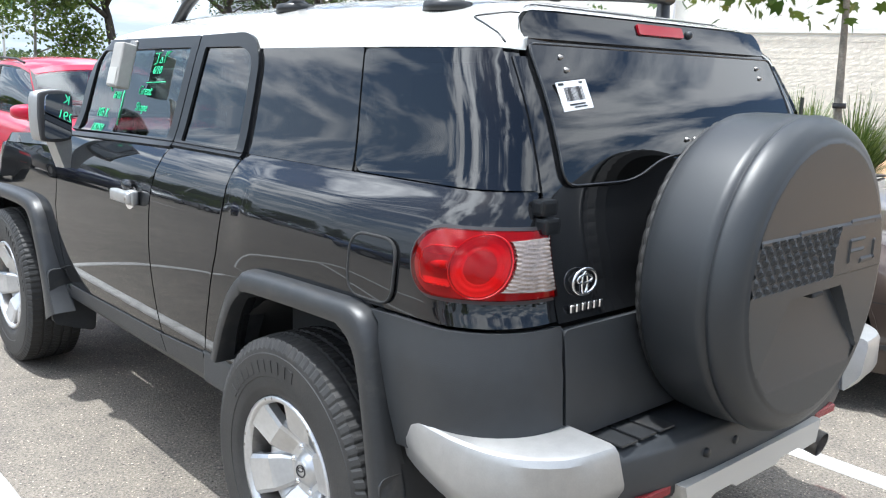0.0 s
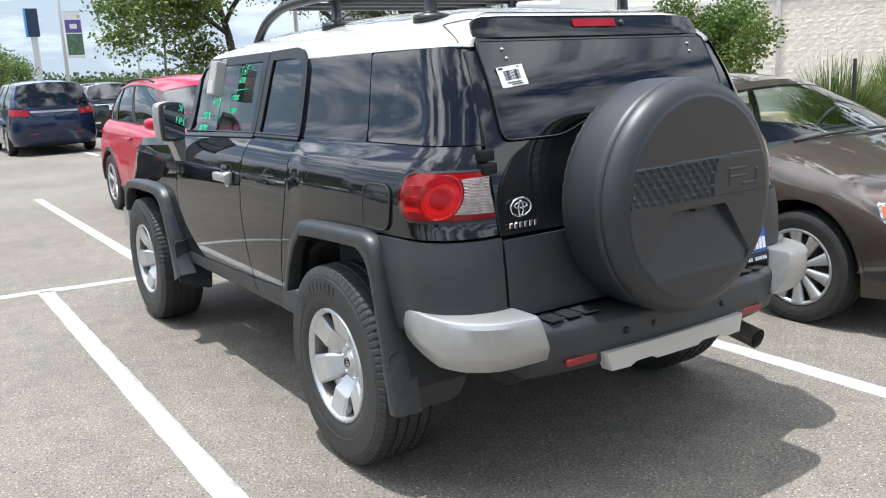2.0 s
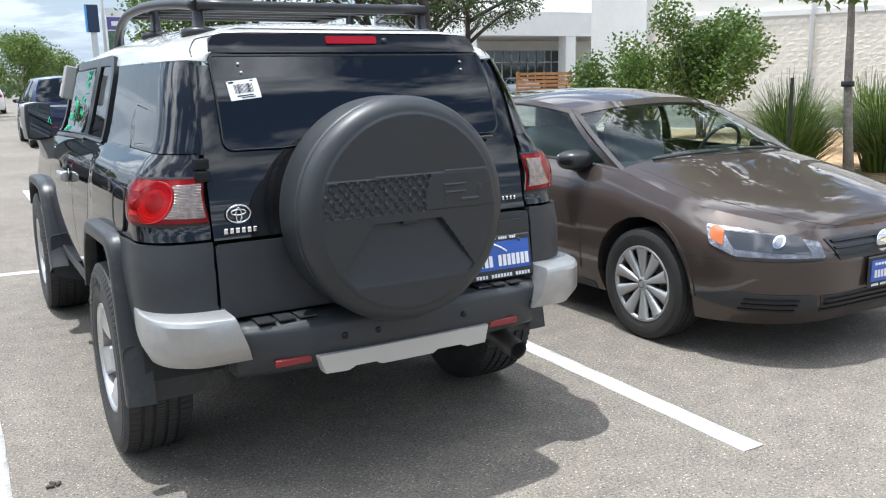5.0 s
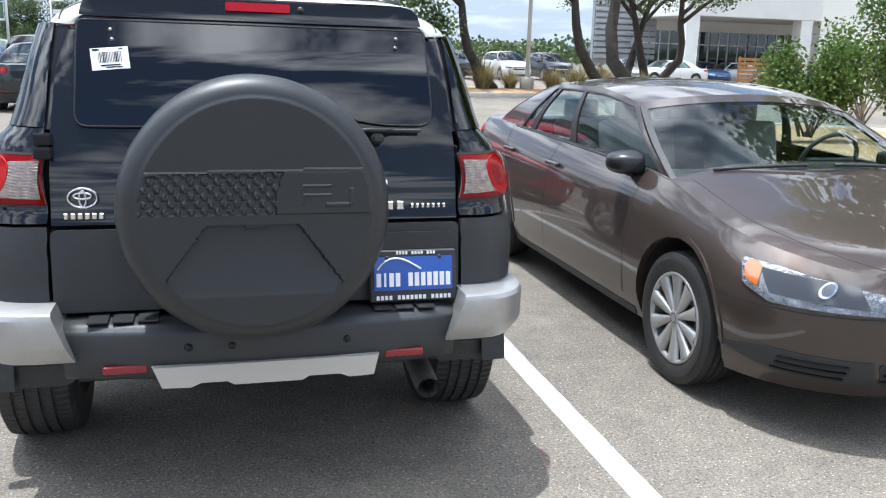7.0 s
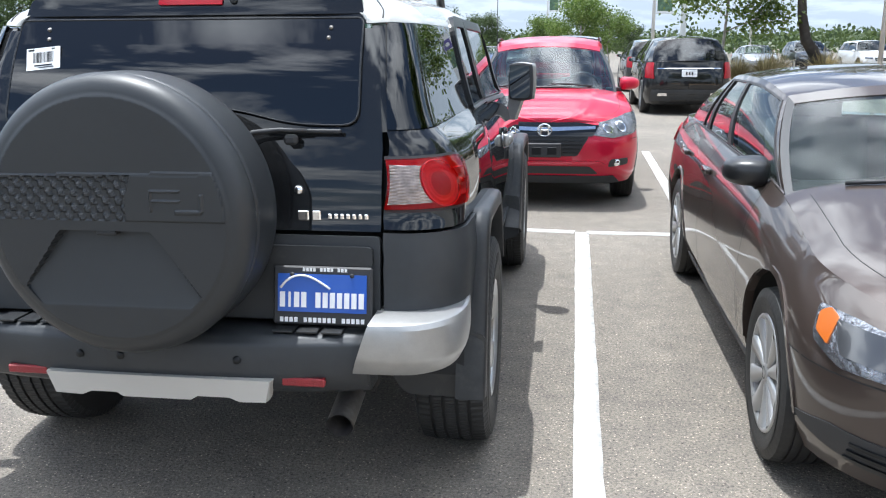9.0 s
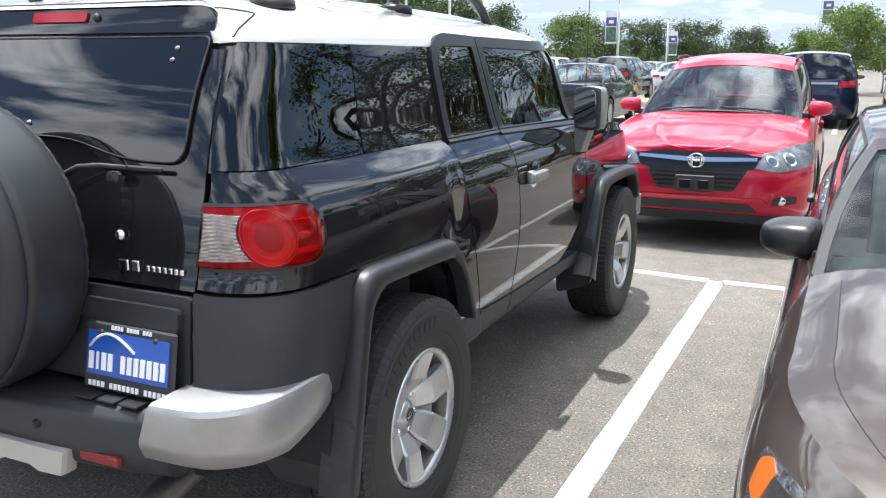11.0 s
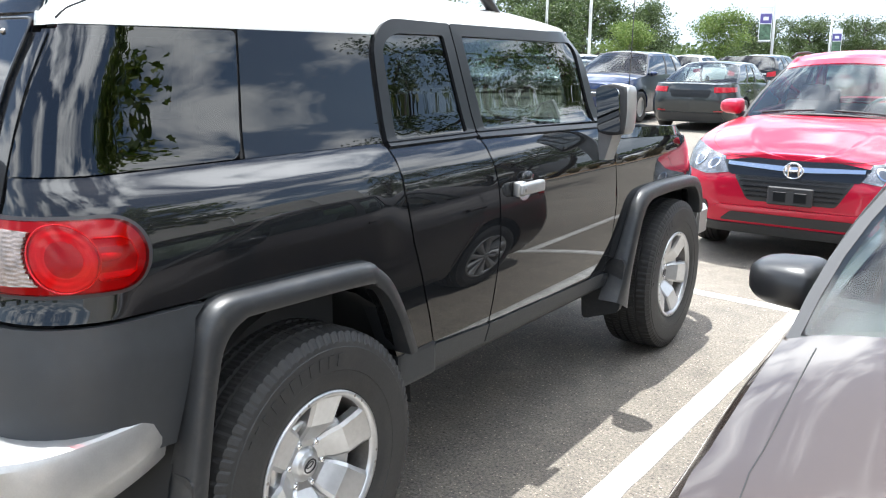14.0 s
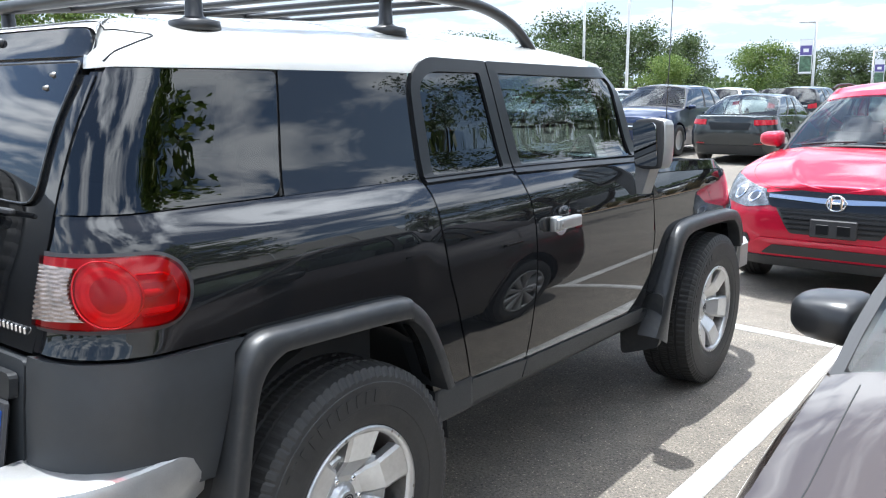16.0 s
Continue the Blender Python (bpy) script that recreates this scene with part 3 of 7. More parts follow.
# roof: a dome over the plan outline of the window tops
zc = spline([(-0.6, 1.66), (-0.3, 1.70), (0.0, 1.725), (0.6, 1.745), (1.2, 1.74), (1.65, 1.715), (1.95, 1.65)])
outl = []
for k in range(41):
    outl.append(fj(1.90 - 2.05 * k / 40, 1.563))
for z, x in ((1.562, 0.64), (1.56, 0.61), (1.558, 0.585), (1.558, 0.567)):
    outl.append(fj(fj.s_rear(x, z), z))
for x, z in ((0.56, 1.585), (0.553, 1.61), (0.546, 1.635), (0.528, 1.649), (0.49, 1.657), (0.4, 1.66), (0.3, 1.66), (0.2, 1.66), (0.1, 1.66), (0.0, 1.66)):
    p = fj.back(x, z)
    outl.append(Vector((p.x, p.y + 0.012, z)))
front_o = [Vector((x, 1.925 - 0.06 * (x / 0.68) ** 2 + 0.0, 1.615)) for x in (0.0, 0.2, 0.4, 0.55, 0.63)]
outl = front_o + outl
tau = [1 - math.cos(math.pi / 2 * i / 14) for i in range(15)]
bm = bmesh.new()
for sg in (1, -1):
    rows = []
    for p in outl:
        c = Vector((0, min(max(p.y, -0.05), 1.35), 0))
        row = []
        for t in tau:
            q = p.lerp(c, t)
            hgt = (1 - (1 - t) ** 3.0) ** 0.62 if t > 0 else 0
            q.z = p.z + (zc(q.y) - p.z) * hgt
            row.append((q.x * sg, q.y, q.z))
        rows.append(row)
    grid(bm, rows, flip=sg > 0)
bmesh.ops.remove_doubles(bm, verts=bm.verts, dist=1e-4)
bmesh.ops.recalc_face_normals(bm, faces=bm.faces)
roof_skin = BVHTree.FromBMesh(bm)
roof = part("roof", bm, M_ROOFW, FJ, "white painted roof")


def roof_z(x, y):
    """Height of the roof skin at a place."""
    hit = roof_skin.ray_cast(Vector((x, y, 3.0)), Vector((0, 0, -1)))[0]
    return hit.z if hit else 1.556


# drip seam between roof skin and rear corner caps
for sg in (1, -1):
    bm = bmesh.new()
    rows_s = []
    seam = resample([(0.612, -0.483), (0.612, -0.472), (0.606, -0.443), (0.584, -0.385), (0.562, -0.33), (0.549, -0.31), (0.53, -0.32), (0.505, -0.347), (0.47, -0.374), (0.4, -0.388), (0.2, -0.398), (0.0, -0.4)], 4)
    for x_, y_ in seam:
        rows_s.append((x_ * sg, y_, roof_z(x_, y_) + 0.0005))
    tube(bm, rows_s, 0.0028, 6)
    part("roof_seam", bm, M_FRAME, roof)

# ---- tailgate ----
gate = new("tailgate")
gate.parent = FJ
glass_in = rounded([(-0.566, 1.253, 0.04), (-0.305, 1.252, 0.06), (-0.15, 1.309, 0.08), (0.17, 1.311, 0.1), (0.36, 1.262, 0.1), (0.566, 1.262, 0.05), (0.559, 1.574, 0.02), (-0.559, 1.574, 0.02)], 0.03, 4)
bm = bmesh.new()
panel(bm, [(0.641, 0.958), (0.640, 1.2), (0.631, 1.3), (0.622, 1.42), (0.608, 1.545), (0.562, 1.545), (0.55, 1.59), (-0.55, 1.59), (-0.562, 1.545), (-0.608, 1.545), (-0.622, 1.42), (-0.631, 1.3), (-0.640, 1.2), (-0.641, 0.958)][::-1], fj.back, 0.05, 0.03, -0.004)
part("gate_skin", bm, M_BLACK, gate)
bm = bmesh.new()
edge = []
for (x0, z0), (x1, z1) in zip(glass_in, glass_in[1:] + glass_in[:1]):
    n = max(1, int(math.hypot(x1 - x0, z1 - z0) / 0.04))
    edge += [(x0 + (x1 - x0) * k / n, z0 + (z1 - z0) * k / n) for k in range(n)]
tube(bm, [fj.back(x, z) + Vector((0, -0.004, 0)) for x, z in edge + edge[:1]], 0.0036, 6, caps=False)
part("window_seal", bm, M_BLACK, gate, "thin black rubber window seal")
fjp("gate_window", glass_in, M_PRIV, 0.05, 0.006, 0.004, "dark privacy glass", fn=fj.back, parent=gate)
low = [(0.643, 0.69), (0.643, 0.944, 0.02), (-0.643, 0.944, 0.02), (-0.643, 0.69)]
fjp("gate_cladding", rounded(low, 0.004)[::-1], M_CLAD, 0.05, 0.03, 0.012, "grained dark grey plastic", fn=fj.back, parent=gate)
rec = rounded([(0.30, 0.915, 0.02), (0.625, 0.915, 0.02), (0.625, 0.86), (0.30, 0.86)], 0.01)
bm = bmesh.new()
panel(bm, rec[::-1], fj.back, 0.05, 0.02, 0.034)
part("handle_ledge", bm, M_CLADL, gate)
# spoiler lip with the brake lamp
sp = lambda x, z: (x, fj.back(min(abs(x), 0.44), z).y - 0.003 - 0.06 * max(0, z - 1.60) + 0.2 * max(0, abs(x) - 0.44) ** 1.5, z)
fjp("spoiler", rounded([(-0.556, 1.587), (0.556, 1.587), (0.546, 1.63, 0.012), (0.52, 1.653, 0.02), (-0.52, 1.653, 0.02), (-0.546, 1.63, 0.012)], 0.008, 6), M_BLACK, 0.02, 0.016, 0.0, fn=sp, parent=gate)
fjp("brake_lamp", rounded([(-0.105, 1.617), (0.105, 1.617), (0.105, 1.645), (-0.105, 1.645)], 0.006), M_RED, 0.05, 0.02, 0.006, "red high brake lamp", fn=sp, parent=gate)
bm = bmesh.new()
bmesh.ops.create_uvsphere(bm, u_segments=10, v_segments=6, radius=0.012, matrix=Matrix.Translation(Vector(sp(0.14, 1.63)) + Vector((0, -0.002, 0))))
part("washer_jet", bm, M_CLAD, gate, smooth=True)
# hinge bolts of the glass
for x, z in ((-0.46, 1.545), (-0.455, 1.515), (0.46, 1.545), (0.455, 1.515), (-0.04, 1.345), (0.0, 1.345)):
    bm = bmesh.new()
    p = fj.back(x, z)
    lathe(bm, [(p.y - 0.012, 0.0), (p.y - 0.012, 0.004), (p.y - 0.004, 0.007), (p.y, 0.0075)], 12, "y")
    bmesh.ops.translate(bm, verts=bm.verts, vec=(x, 0, z))
    part("glass_bolt", bm, M_STEEL, gate)
# sticker with a bar code
st = part("price_sticker", boxes(((0, 0, 0), (0.112, 0.002, 0.072))), M_WHITE, gate, "white paper sticker with bar code")
p = fj.back(-0.46, 1.455)
st.matrix_local = Matrix.Translation((p.x, p.y - 0.006, 1.457)) @ Matrix.Rotation(radians(-22), 4, "X") @ Matrix.Rotation(radians(-6), 4, "Y")
rng = random.Random(4)
for k in range(15):
    w = rng.choice((0.0018, 0.003, 0.0042))
    part("bar", boxes(((-0.033 + k * 0.0047, -0.0015, 0.004), (w, 0.001, 0.034))), M_DASH, st)
for k, (x, z, w, h) in enumerate(((-0.04, 0.03, 0.02, 0.006), (0.0, -0.022, 0.06, 0.004), (0.01, -0.029, 0.05, 0.003), (0.034, 0.03, 0.012, 0.004))):
    part("print_bar", boxes(((x, -0.0015, z), (w, 0.001, h))), M_FRAME, st)
# hinges
for z in (1.175, 1.215):
    part("hinge", boxes(((-0.655, fj.back(-0.64, z).y - 0.012, z), (0.05, 0.035, 0.036)), bevel=0.008, segs=2), M_FRAME, gate)
# badge left: rings and a word as bars; right: name bars
bm = bmesh.new()


def ring(bm, cx, cz, rx, rz, r, y, n=28):
    tube(bm, [(cx + rx * math.cos(a), y, cz + rz * math.sin(a)) for a in (2 * math.pi * k / n for k in range(n + 1))], r, 6, caps=False)


yb = fj.back(0.5, 1.05).y - 0.008
ring(bm, -0.548, 1.04, 0.042, 0.03, 0.004, yb)
ring(bm, -0.548, 1.046, 0.026, 0.0095, 0.0035, yb)
ring(bm, -0.548, 1.037, 0.0095, 0.025, 0.0035, yb)
part("emblem", bm, M_CHROME, gate, "chrome oval emblem")
for k in range(6):
    part("badge_bar", boxes(((-0.598 + k * 0.0205, fj.back(0.5, 0.99).y - 0.008, 0.984), (0.0145, 0.006, 0.02)), bevel=0.0025), M_CHROME, gate)
for x, w_ in ((0.405, 0.034), (0.445, 0.026)):
    part("badge_bar", boxes(((x, yb, 1.0), (w_, 0.008, 0.03)), bevel=0.003), M_CHROME, gate, "chrome model badge")
for k in range(7):
    part("badge_bar", boxes(((0.486 + k * 0.0185, yb, 0.998), (0.0125, 0.008, 0.017)), bevel=0.003), M_CHROME, gate)
bm = bmesh.new()
lathe(bm, [(-0.012, 0), (-0.012, 0.008), (-0.006, 0.014), (0.0, 0.015)], 16, "y")
bmesh.ops.translate(bm, verts=bm.verts, vec=(0.391, fj.back(0.39, 1.075).y, 1.075))
part("lock", bm, M_CHROME, gate)
# wiper
bm = bmesh.new()
wy = lambda x, z: fj.back(x, z).y - 0.03
tube(bm, [(0.17, wy(0, 1.2) - 0.01, 1.2), (0.26, wy(0, 1.24) - 0.015, 1.243), (0.34, wy(0, 1.25) - 0.02, 1.252), (0.42, wy(0, 1.25) - 0.01, 1.25)], [0.012, 0.009, 0.007, 0.006], 6)
box(bm, (0.40, wy(0, 1.25) + 0.006, 1.247), (0.24, 0.012, 0.012), 0.003)
box(bm, (0.37, wy(0, 1.23), 1.222), (0.04, 0.03, 0.03), 0.008)
part("wiper", bm, M_DASH, gate, "black rear wiper")
# plate in a frame, lettering as bars
M_BLUE = mat("plate blue", (0.015, 0.085, 0.42), 0.35, coat=0.4)
pl = part("dealer_plate", boxes(((0, 0, 0), (0.30, 0.012, 0.175)), bevel=0.006), M_DASH, gate, "blue dealer plate in a black frame")
pl.matrix_local = Matrix.Translation((0.477, -0.782, 0.775)) @ Matrix.Rotation(radians(-10), 4, "X")
part("plate", boxes(((0, -0.008, 0.008), (0.268, 0.004, 0.112))), M_BLUE, pl)
bm = bmesh.new()
arc = [(-0.125 + 0.15 * k / 10, -0.012, 0.022 + 0.038 * math.sin(math.pi * (k / 10) ** 0.8)) for k in range(11)]
tube(bm, arc, 0.004, 4)
part("arch_mark", bm, M_WHITE, pl)
for k in range(12):
    if k != 4:
        part("text_bar", boxes(((-0.119 + k * 0.0216, -0.0115, -0.012), (0.015 if k not in (1,) else 0.007, 0.003, 0.045))), M_WHITE, pl)
for k in range(18):
    if k not in (4, 12):
        part("text_bar", boxes(((-0.122 + k * 0.0144, -0.0085, -0.072), (0.0095, 0.003, 0.014))), M_WHITE, pl)
for k in range(13):
    if k not in (4, 9):
        part("text_bar", boxes(((-0.055 + k * 0.0105, -0.0085, 0.077), (0.007, 0.003, 0.01))), M_WHITE, pl)
for x in (-0.09, 0.09):
    bm = bmesh.new()
    lathe(bm, [(-0.014, 0), (-0.014, 0.006), (-0.008, 0.007)], 10, "y")
    bmesh.ops.translate(bm, verts=bm.verts, vec=(x, 0, 0.062))
    part("screw", bm, M_DASH, pl)

# ---- spare wheel with hard cover ----
spare = new("spare_wheel")
spare.parent = FJ
SC = Vector((-0.04, 0, 1.035))
bm = bmesh.new()
grid(bm, [[(r * math.cos(a), h, r * math.sin(a)) for h, r in [(-0.735, 0.2), (-0.735, 0.34), (-0.745, 0.366 - c), (-0.76, 0.38 - c), (-0.82, 0.382 - c), (-0.9, 0.378)]] for a, c in ((2 * math.pi * k / 168, 0.0035 if k % 3 == 0 else 0.0) for k in range(169))])
bmesh.ops.remove_doubles(bm, verts=bm.verts, dist=1e-5)
bmesh.ops.recalc_face_normals(bm, faces=bm.faces)
bmesh.ops.translate(bm, verts=bm.verts, vec=SC)
crisp(bm, 0.3)
part("tyre", bm, M_TYRE, spare)
bm = bmesh.new()
prof = [(-0.775, 0.376), (-0.772, 0.384), (-0.78, 0.389), (-0.81, 0.392), (-0.86, 0.393), (-0.92, 0.3915), (-0.944, 0.390), (-0.9455, 0.386), (-0.949, 0.386), (-0.9505, 0.3915)]
prof += [(-0.9505 - 0.066 * math.sin(a), 0.3255 + 0.068 * math.cos(a) ** 0.9) for a in (math.pi / 2 * k / 12 for k in range(1, 12))] + [(-1.0178, 0.335), (-1.0182, 0.322)]
lathe(bm, [p for k, p in enumerate(prof) if k < 21 or p[1] < prof[20][1]], 96, "y")


def cover_face(x, z):
    """How far the moulded face stands out at a place from its middle."""
    d = 0.0
    zt = 0.126 + 0.02 * x
    t = (-0.03 - z) / 0.21
    if 0 <= t < 1 and -0.145 - 0.155 * t < x < 0.115 + 0.155 * t:
        d -= 0.03 * (1 - t) ** 0.8
    if abs(z - zt) < 0.004:
        d += 0.004
    if 0.0 < z < zt - 0.004 and x < 0.05 + 0.35 * max(0, z - 0.06):
        u, v = x / 0.036, z / 0.0215
        row = math.floor(v)
        a = math.cos(2 * math.pi * (u + 0.5 * (row % 2) + 0.25 * (v - row)))
        d += -0.003 + 0.010 * max(0, a) * math.sin(math.pi * (v - row)) ** 0.5
    elif 0.0 < z < zt - 0.004 and x < 0.33:
        d += 0.005
        for x0, x1, z0, z1 in ((0.13, 0.21, 0.083, 0.089), (0.13, 0.21, 0.055, 0.061), (0.195, 0.27, 0.026, 0.032), (0.265, 0.272, 0.03, 0.075), (0.125, 0.131, 0.03, 0.089)):
            if x0 < x < x1 and z0 < z < z1:
                d += 0.004
    return d


N = 138
vg = {}
for i in range(N + 1):
    for j in range(N + 1):
        x, z = -0.366 + 0.732 * i / N, -0.366 + 0.732 * j / N
        if math.hypot(x, z) < 0.333:
            k = min(1, (0.333 - math.hypot(x, z)) / 0.006)
            vg[i, j] = bm.verts.new((x, -1.0185 - cover_face(x, z) * k, z))
for i, j in vg:
    q = [(i, j), (i + 1, j), (i + 1, j + 1), (i, j + 1)]
    if all(c in vg for c in q):
        bm.faces.new([vg[c] for c in q])
bmesh.ops.translate(bm, verts=bm.verts, vec=SC)
M_COVER = mat("cover plastic", (0.022, 0.0245, 0.0272), 0.42, vary=0.06, scale=3, bump=0.06, bscale=700)
cover = part("spare_cover", bm, M_COVER, spare, "matt dark grey moulded hard cover")
part("cover_slot", boxes(((SC.x - 0.01, -1.006, SC.z - 0.033), (0.055, 0.03, 0.012)), bevel=0.003), M_DARK, cover)

# ---- lamps at the rear corners ----
M_REDGL = glass("red lamp glass", (0.86, 0.055, 0.07), 0.025)
M_BOWL = mat("silvered lamp bowl", (0.5, 0.45, 0.45), 0.55, metal=0.2)
M_HOUSE = mat("lamp housing", (0.3, 0.27, 0.27), 0.35, metal=0.3)
M_RIB = mat("ribbed clear lens", (0.3, 0.24, 0.21), 0.22, metal=0.5, coat=0.5, vary=0.35, scale=45)


def raised(fn, h):
    """The surface fn lifted outwards by h(u, v)."""
    def at(u, v):
        e = 0.004
        n = (fn(u + e, v) - fn(u - e, v)).cross(fn(u, v + e) - fn(u, v - e)).normalized()
        return fn(u, v) + n * h(u, v)
    return at


for sg in (1, -1):
    fn = fj if sg > 0 else left(fj)
    P = (lambda poly: poly) if sg > 0 else (lambda poly: [(-u, v) for u, v in poly][::-1])
    s0, s1 = fj.s_rear(0.652, 1.02), fj.s_rear(0.652, 1.164)
    sc_ = -0.642
    lamp = new("tail_lamp")
    lamp.parent = FJ
    out = [(s0, 1.021)] + [(-0.553 + 0.078 * math.sin(a), 1.0925 - 0.0715 * math.cos(a)) for a in (math.pi * k / 20 for k in range(21))] + [(s1, 1.164)]
    grow = lambda m, c=(-0.6, 1.0925): [(c[0] + (u - c[0]) * (m if u > c[0] else 1), c[1] + (v - c[1]) * m) for u, v in out]
    crest = lambda u, v: 0.016 + 0.012 * (1 - min(1, abs(v - 1.0925) / 0.075) ** 2) * smooth(-0.70, -0.60, u * sg) * smooth(-0.47, -0.54, u * sg)
    rings = lambda u, v: 0.004 + 0.0008 * (1 + math.cos(2 * math.pi * math.hypot(u * sg - sc_, v - 1.09) / 0.0125)) + 0.006 * smooth(0.02, 0.064, math.hypot(u * sg - sc_, v - 1.09))
    trough = lambda u, v: 0.003 + 0.012 * min(1, abs(v - 1.085) / 0.045) ** 2
    circle = lambda r: [(sc_ + r * math.cos(a), 1.09 + r * math.sin(a)) for a in (2 * math.pi * k / 36 for k in range(36))]
    rev = [(fj.s_rear(0.664, 1.037), 1.037)] + [(sc_ - 0.073 * math.cos(a), 1.09 + 0.07 * math.sin(a)) for a in (-0.8, -0.6, -0.3, 0.0, 0.3, 0.6, 0.82)] + [(fj.s_rear(0.664, 1.147), 1.147)]
    ribs = lambda u, v: 0.021 + 0.0022 * math.sin(2 * math.pi * v / 0.0085 + 2.2 * math.sin(u * 160))
    for nm, poly, mm, f2, st_ in (("surround", grow(1.13), M_DASH, raised(fn, lambda u, v: 0.005), 0.02),
                                  ("lamp_back", grow(0.985), M_HOUSE, raised(fn, lambda u, v: 0.007), 0.02),
                                  ("turn_bowl", rounded([(-0.585, 1.045), (-0.503, 1.045, 0.04), (-0.503, 1.128, 0.04), (-0.585, 1.128)], 0.005, 6), M_BOWL, raised(fn, trough), 0.008),
                                  ("stop_bowl", circle(0.062), M_BOWL, raised(fn, rings), 0.0031),
                                  ("lens", out, M_REDGL, raised(fn, crest), 0.012),
                                  ("reverse_lens", rev, M_RIB, raised(fn, ribs), (0.012, 0.0022))):
        bm = bmesh.new()
        panel(bm, P(poly), f2, st_, 0.012, 0.0)
        part(nm, bm, mm, lamp)
    for nm, line in (("lens_ring", circle(0.0655) + circle(0.0655)[:1]), ("bowl_edge", [(-0.58, 1.047), (-0.53, 1.047), (-0.512, 1.056), (-0.503, 1.086), (-0.512, 1.117), (-0.53, 1.126), (-0.58, 1.127)])):
        bm = bmesh.new()
        tube(bm, [raised(fn, lambda u, v: 0.0165)(u * sg, v) for u, v in line], 0.0022, 5, caps=False)
        part(nm, bm, M_RED2, lamp)
    bm = bmesh.new()
    tube(bm, [raised(fn, lambda u, v: 0.012)(u * sg, 1.09) for u in (-0.575, -0.55, -0.535)], [0.009, 0.009, 0.004], 10)
    part("bulb", bm, M_RED2, lamp)

# ---- rear bumper ----
bumper = new("rear_bumper")
bumper.parent = FJ
for sg in (1, -1):
    bm = bmesh.new()
    # silver corner block: angular sections swept round the corner
    plan = resample([(0.878, -0.462), (0.893, -0.56), (0.893, -0.68), (0.86, -0.79), (0.77, -0.872), (0.635, -0.893)], 3)
    inn = resample([(0.80, -0.462), (0.785, -0.53), (0.76, -0.6), (0.72, -0.66), (0.67, -0.70), (0.635, -0.71)], 3)
    rows = []
    for i, ((xo, yo), (xi, yi)) in enumerate(zip(plan, inn)):
        t = i / (len(plan) - 1)
        o_, n_ = Vector((xo, yo)), Vector((xi, yi))
        q = lambda k: n_.lerp(o_, k)
        topz, bot = 0.728, 0.612 - 0.055 * min(1, t * 2.5) + 0.02 * max(0, t - 0.6)
        row = [(q(0.0), topz), (q(0.90), topz - 0.001), (q(0.96), topz - 0.006), (q(1.0), topz - 0.020), (q(1.0), bot + 0.062), (q(0.975), bot + 0.046), (q(0.8), bot), (q(0.0), bot)]
        slant = 0.35 * smooth(0.8, 1.0, t)
        rows.append([((p.x - slant * (topz - z)) * sg, p.y, z) for p, z in row])
    vs = grid(bm, rows, close=True, flip=sg > 0)
    for cap in (vs[0], vs[-1]):
        bm.faces.new(cap)
    bmesh.ops.recalc_face_normals(bm, faces=bm.faces)
    crisp(bm, 0.5)
    part("bumper_corner", bm, M_SILVER, bumper, "silver painted bumper corner")
prof = [(-0.70, 0.66), (-0.72, 0.676), (-0.85, 0.67), (-0.876, 0.66), (-0.884, 0.64), (-0.884, 0.56), (-0.872, 0.51), (-0.84, 0.485), (-0.70, 0.485)]
bm = bmesh.new()
rows = [[(x, y + 0.05 * (abs(x) / 0.6) ** 3 * (1 if y < -0.75 else 0), z) for y, z in prof] for x in [-0.62 + 1.24 * k / 24 for k in range(25)]]
vs = grid(bm, rows, close=True)
bm.faces.new(vs[0]), bm.faces.new(vs[-1])
bmesh.ops.recalc_face_normals(bm, faces=bm.faces)
bmesh.ops.bevel(bm, geom=[e for e in bm.edges if len(e.link_faces) == 2 and e.calc_face_angle(0) > 0.5], offset=0.006, segments=2, affect="EDGES")
part("bumper_beam", bm, M_CLAD, bumper)
for x0, x1 in ((-0.55, -0.33), (0.33, 0.55)):
    n = 3
    for k in range(n):
        x = x0 + (x1 - x0) * (k + 0.5) / n
        part("step_rib", boxes(((x, -0.79, 0.679), ((x1 - x0) / n - 0.012, 0.1, 0.006)), bevel=0.0028, segs=2), M_CLADL, bumper)
for x in (-0.437, 0.432):
    part("reflector", boxes(((x, -0.859, 0.534), (0.13, 0.02, 0.026)), bevel=0.004), M_REFLR, bumper, "red reflector")
bm = bmesh.new()
sk = [(-0.36, 0.545), (0.345, 0.545), (0.33, 0.478), (0.25, 0.475), (0.22, 0.488), (0.12, 0.488), (0.10, 0.475), (-0.12, 0.475), (-0.14, 0.488), (-0.22, 0.488), (-0.25, 0.475), (-0.335, 0.478)]
solid(bm, sk, -0.85, -0.897, lambda u, v, h: (u, h, v), 0.004)
part("skid_strip", bm, mat("light silver strip", (0.47, 0.45, 0.415), 0.4, metal=0.2), bumper, "light silver lower strip")
for x in (-0.25, 0.24, -0.12):
    bm = bmesh.new()
    lathe(bm, [(-0.892, 0), (-0.892, 0.011), (-0.884, 0.013)], 14, "y")
    bmesh.ops.translate(bm, verts=bm.verts, vec=(x, 0.004, 0.60))
    part("sensor", bm, M_FRAME, bumper)

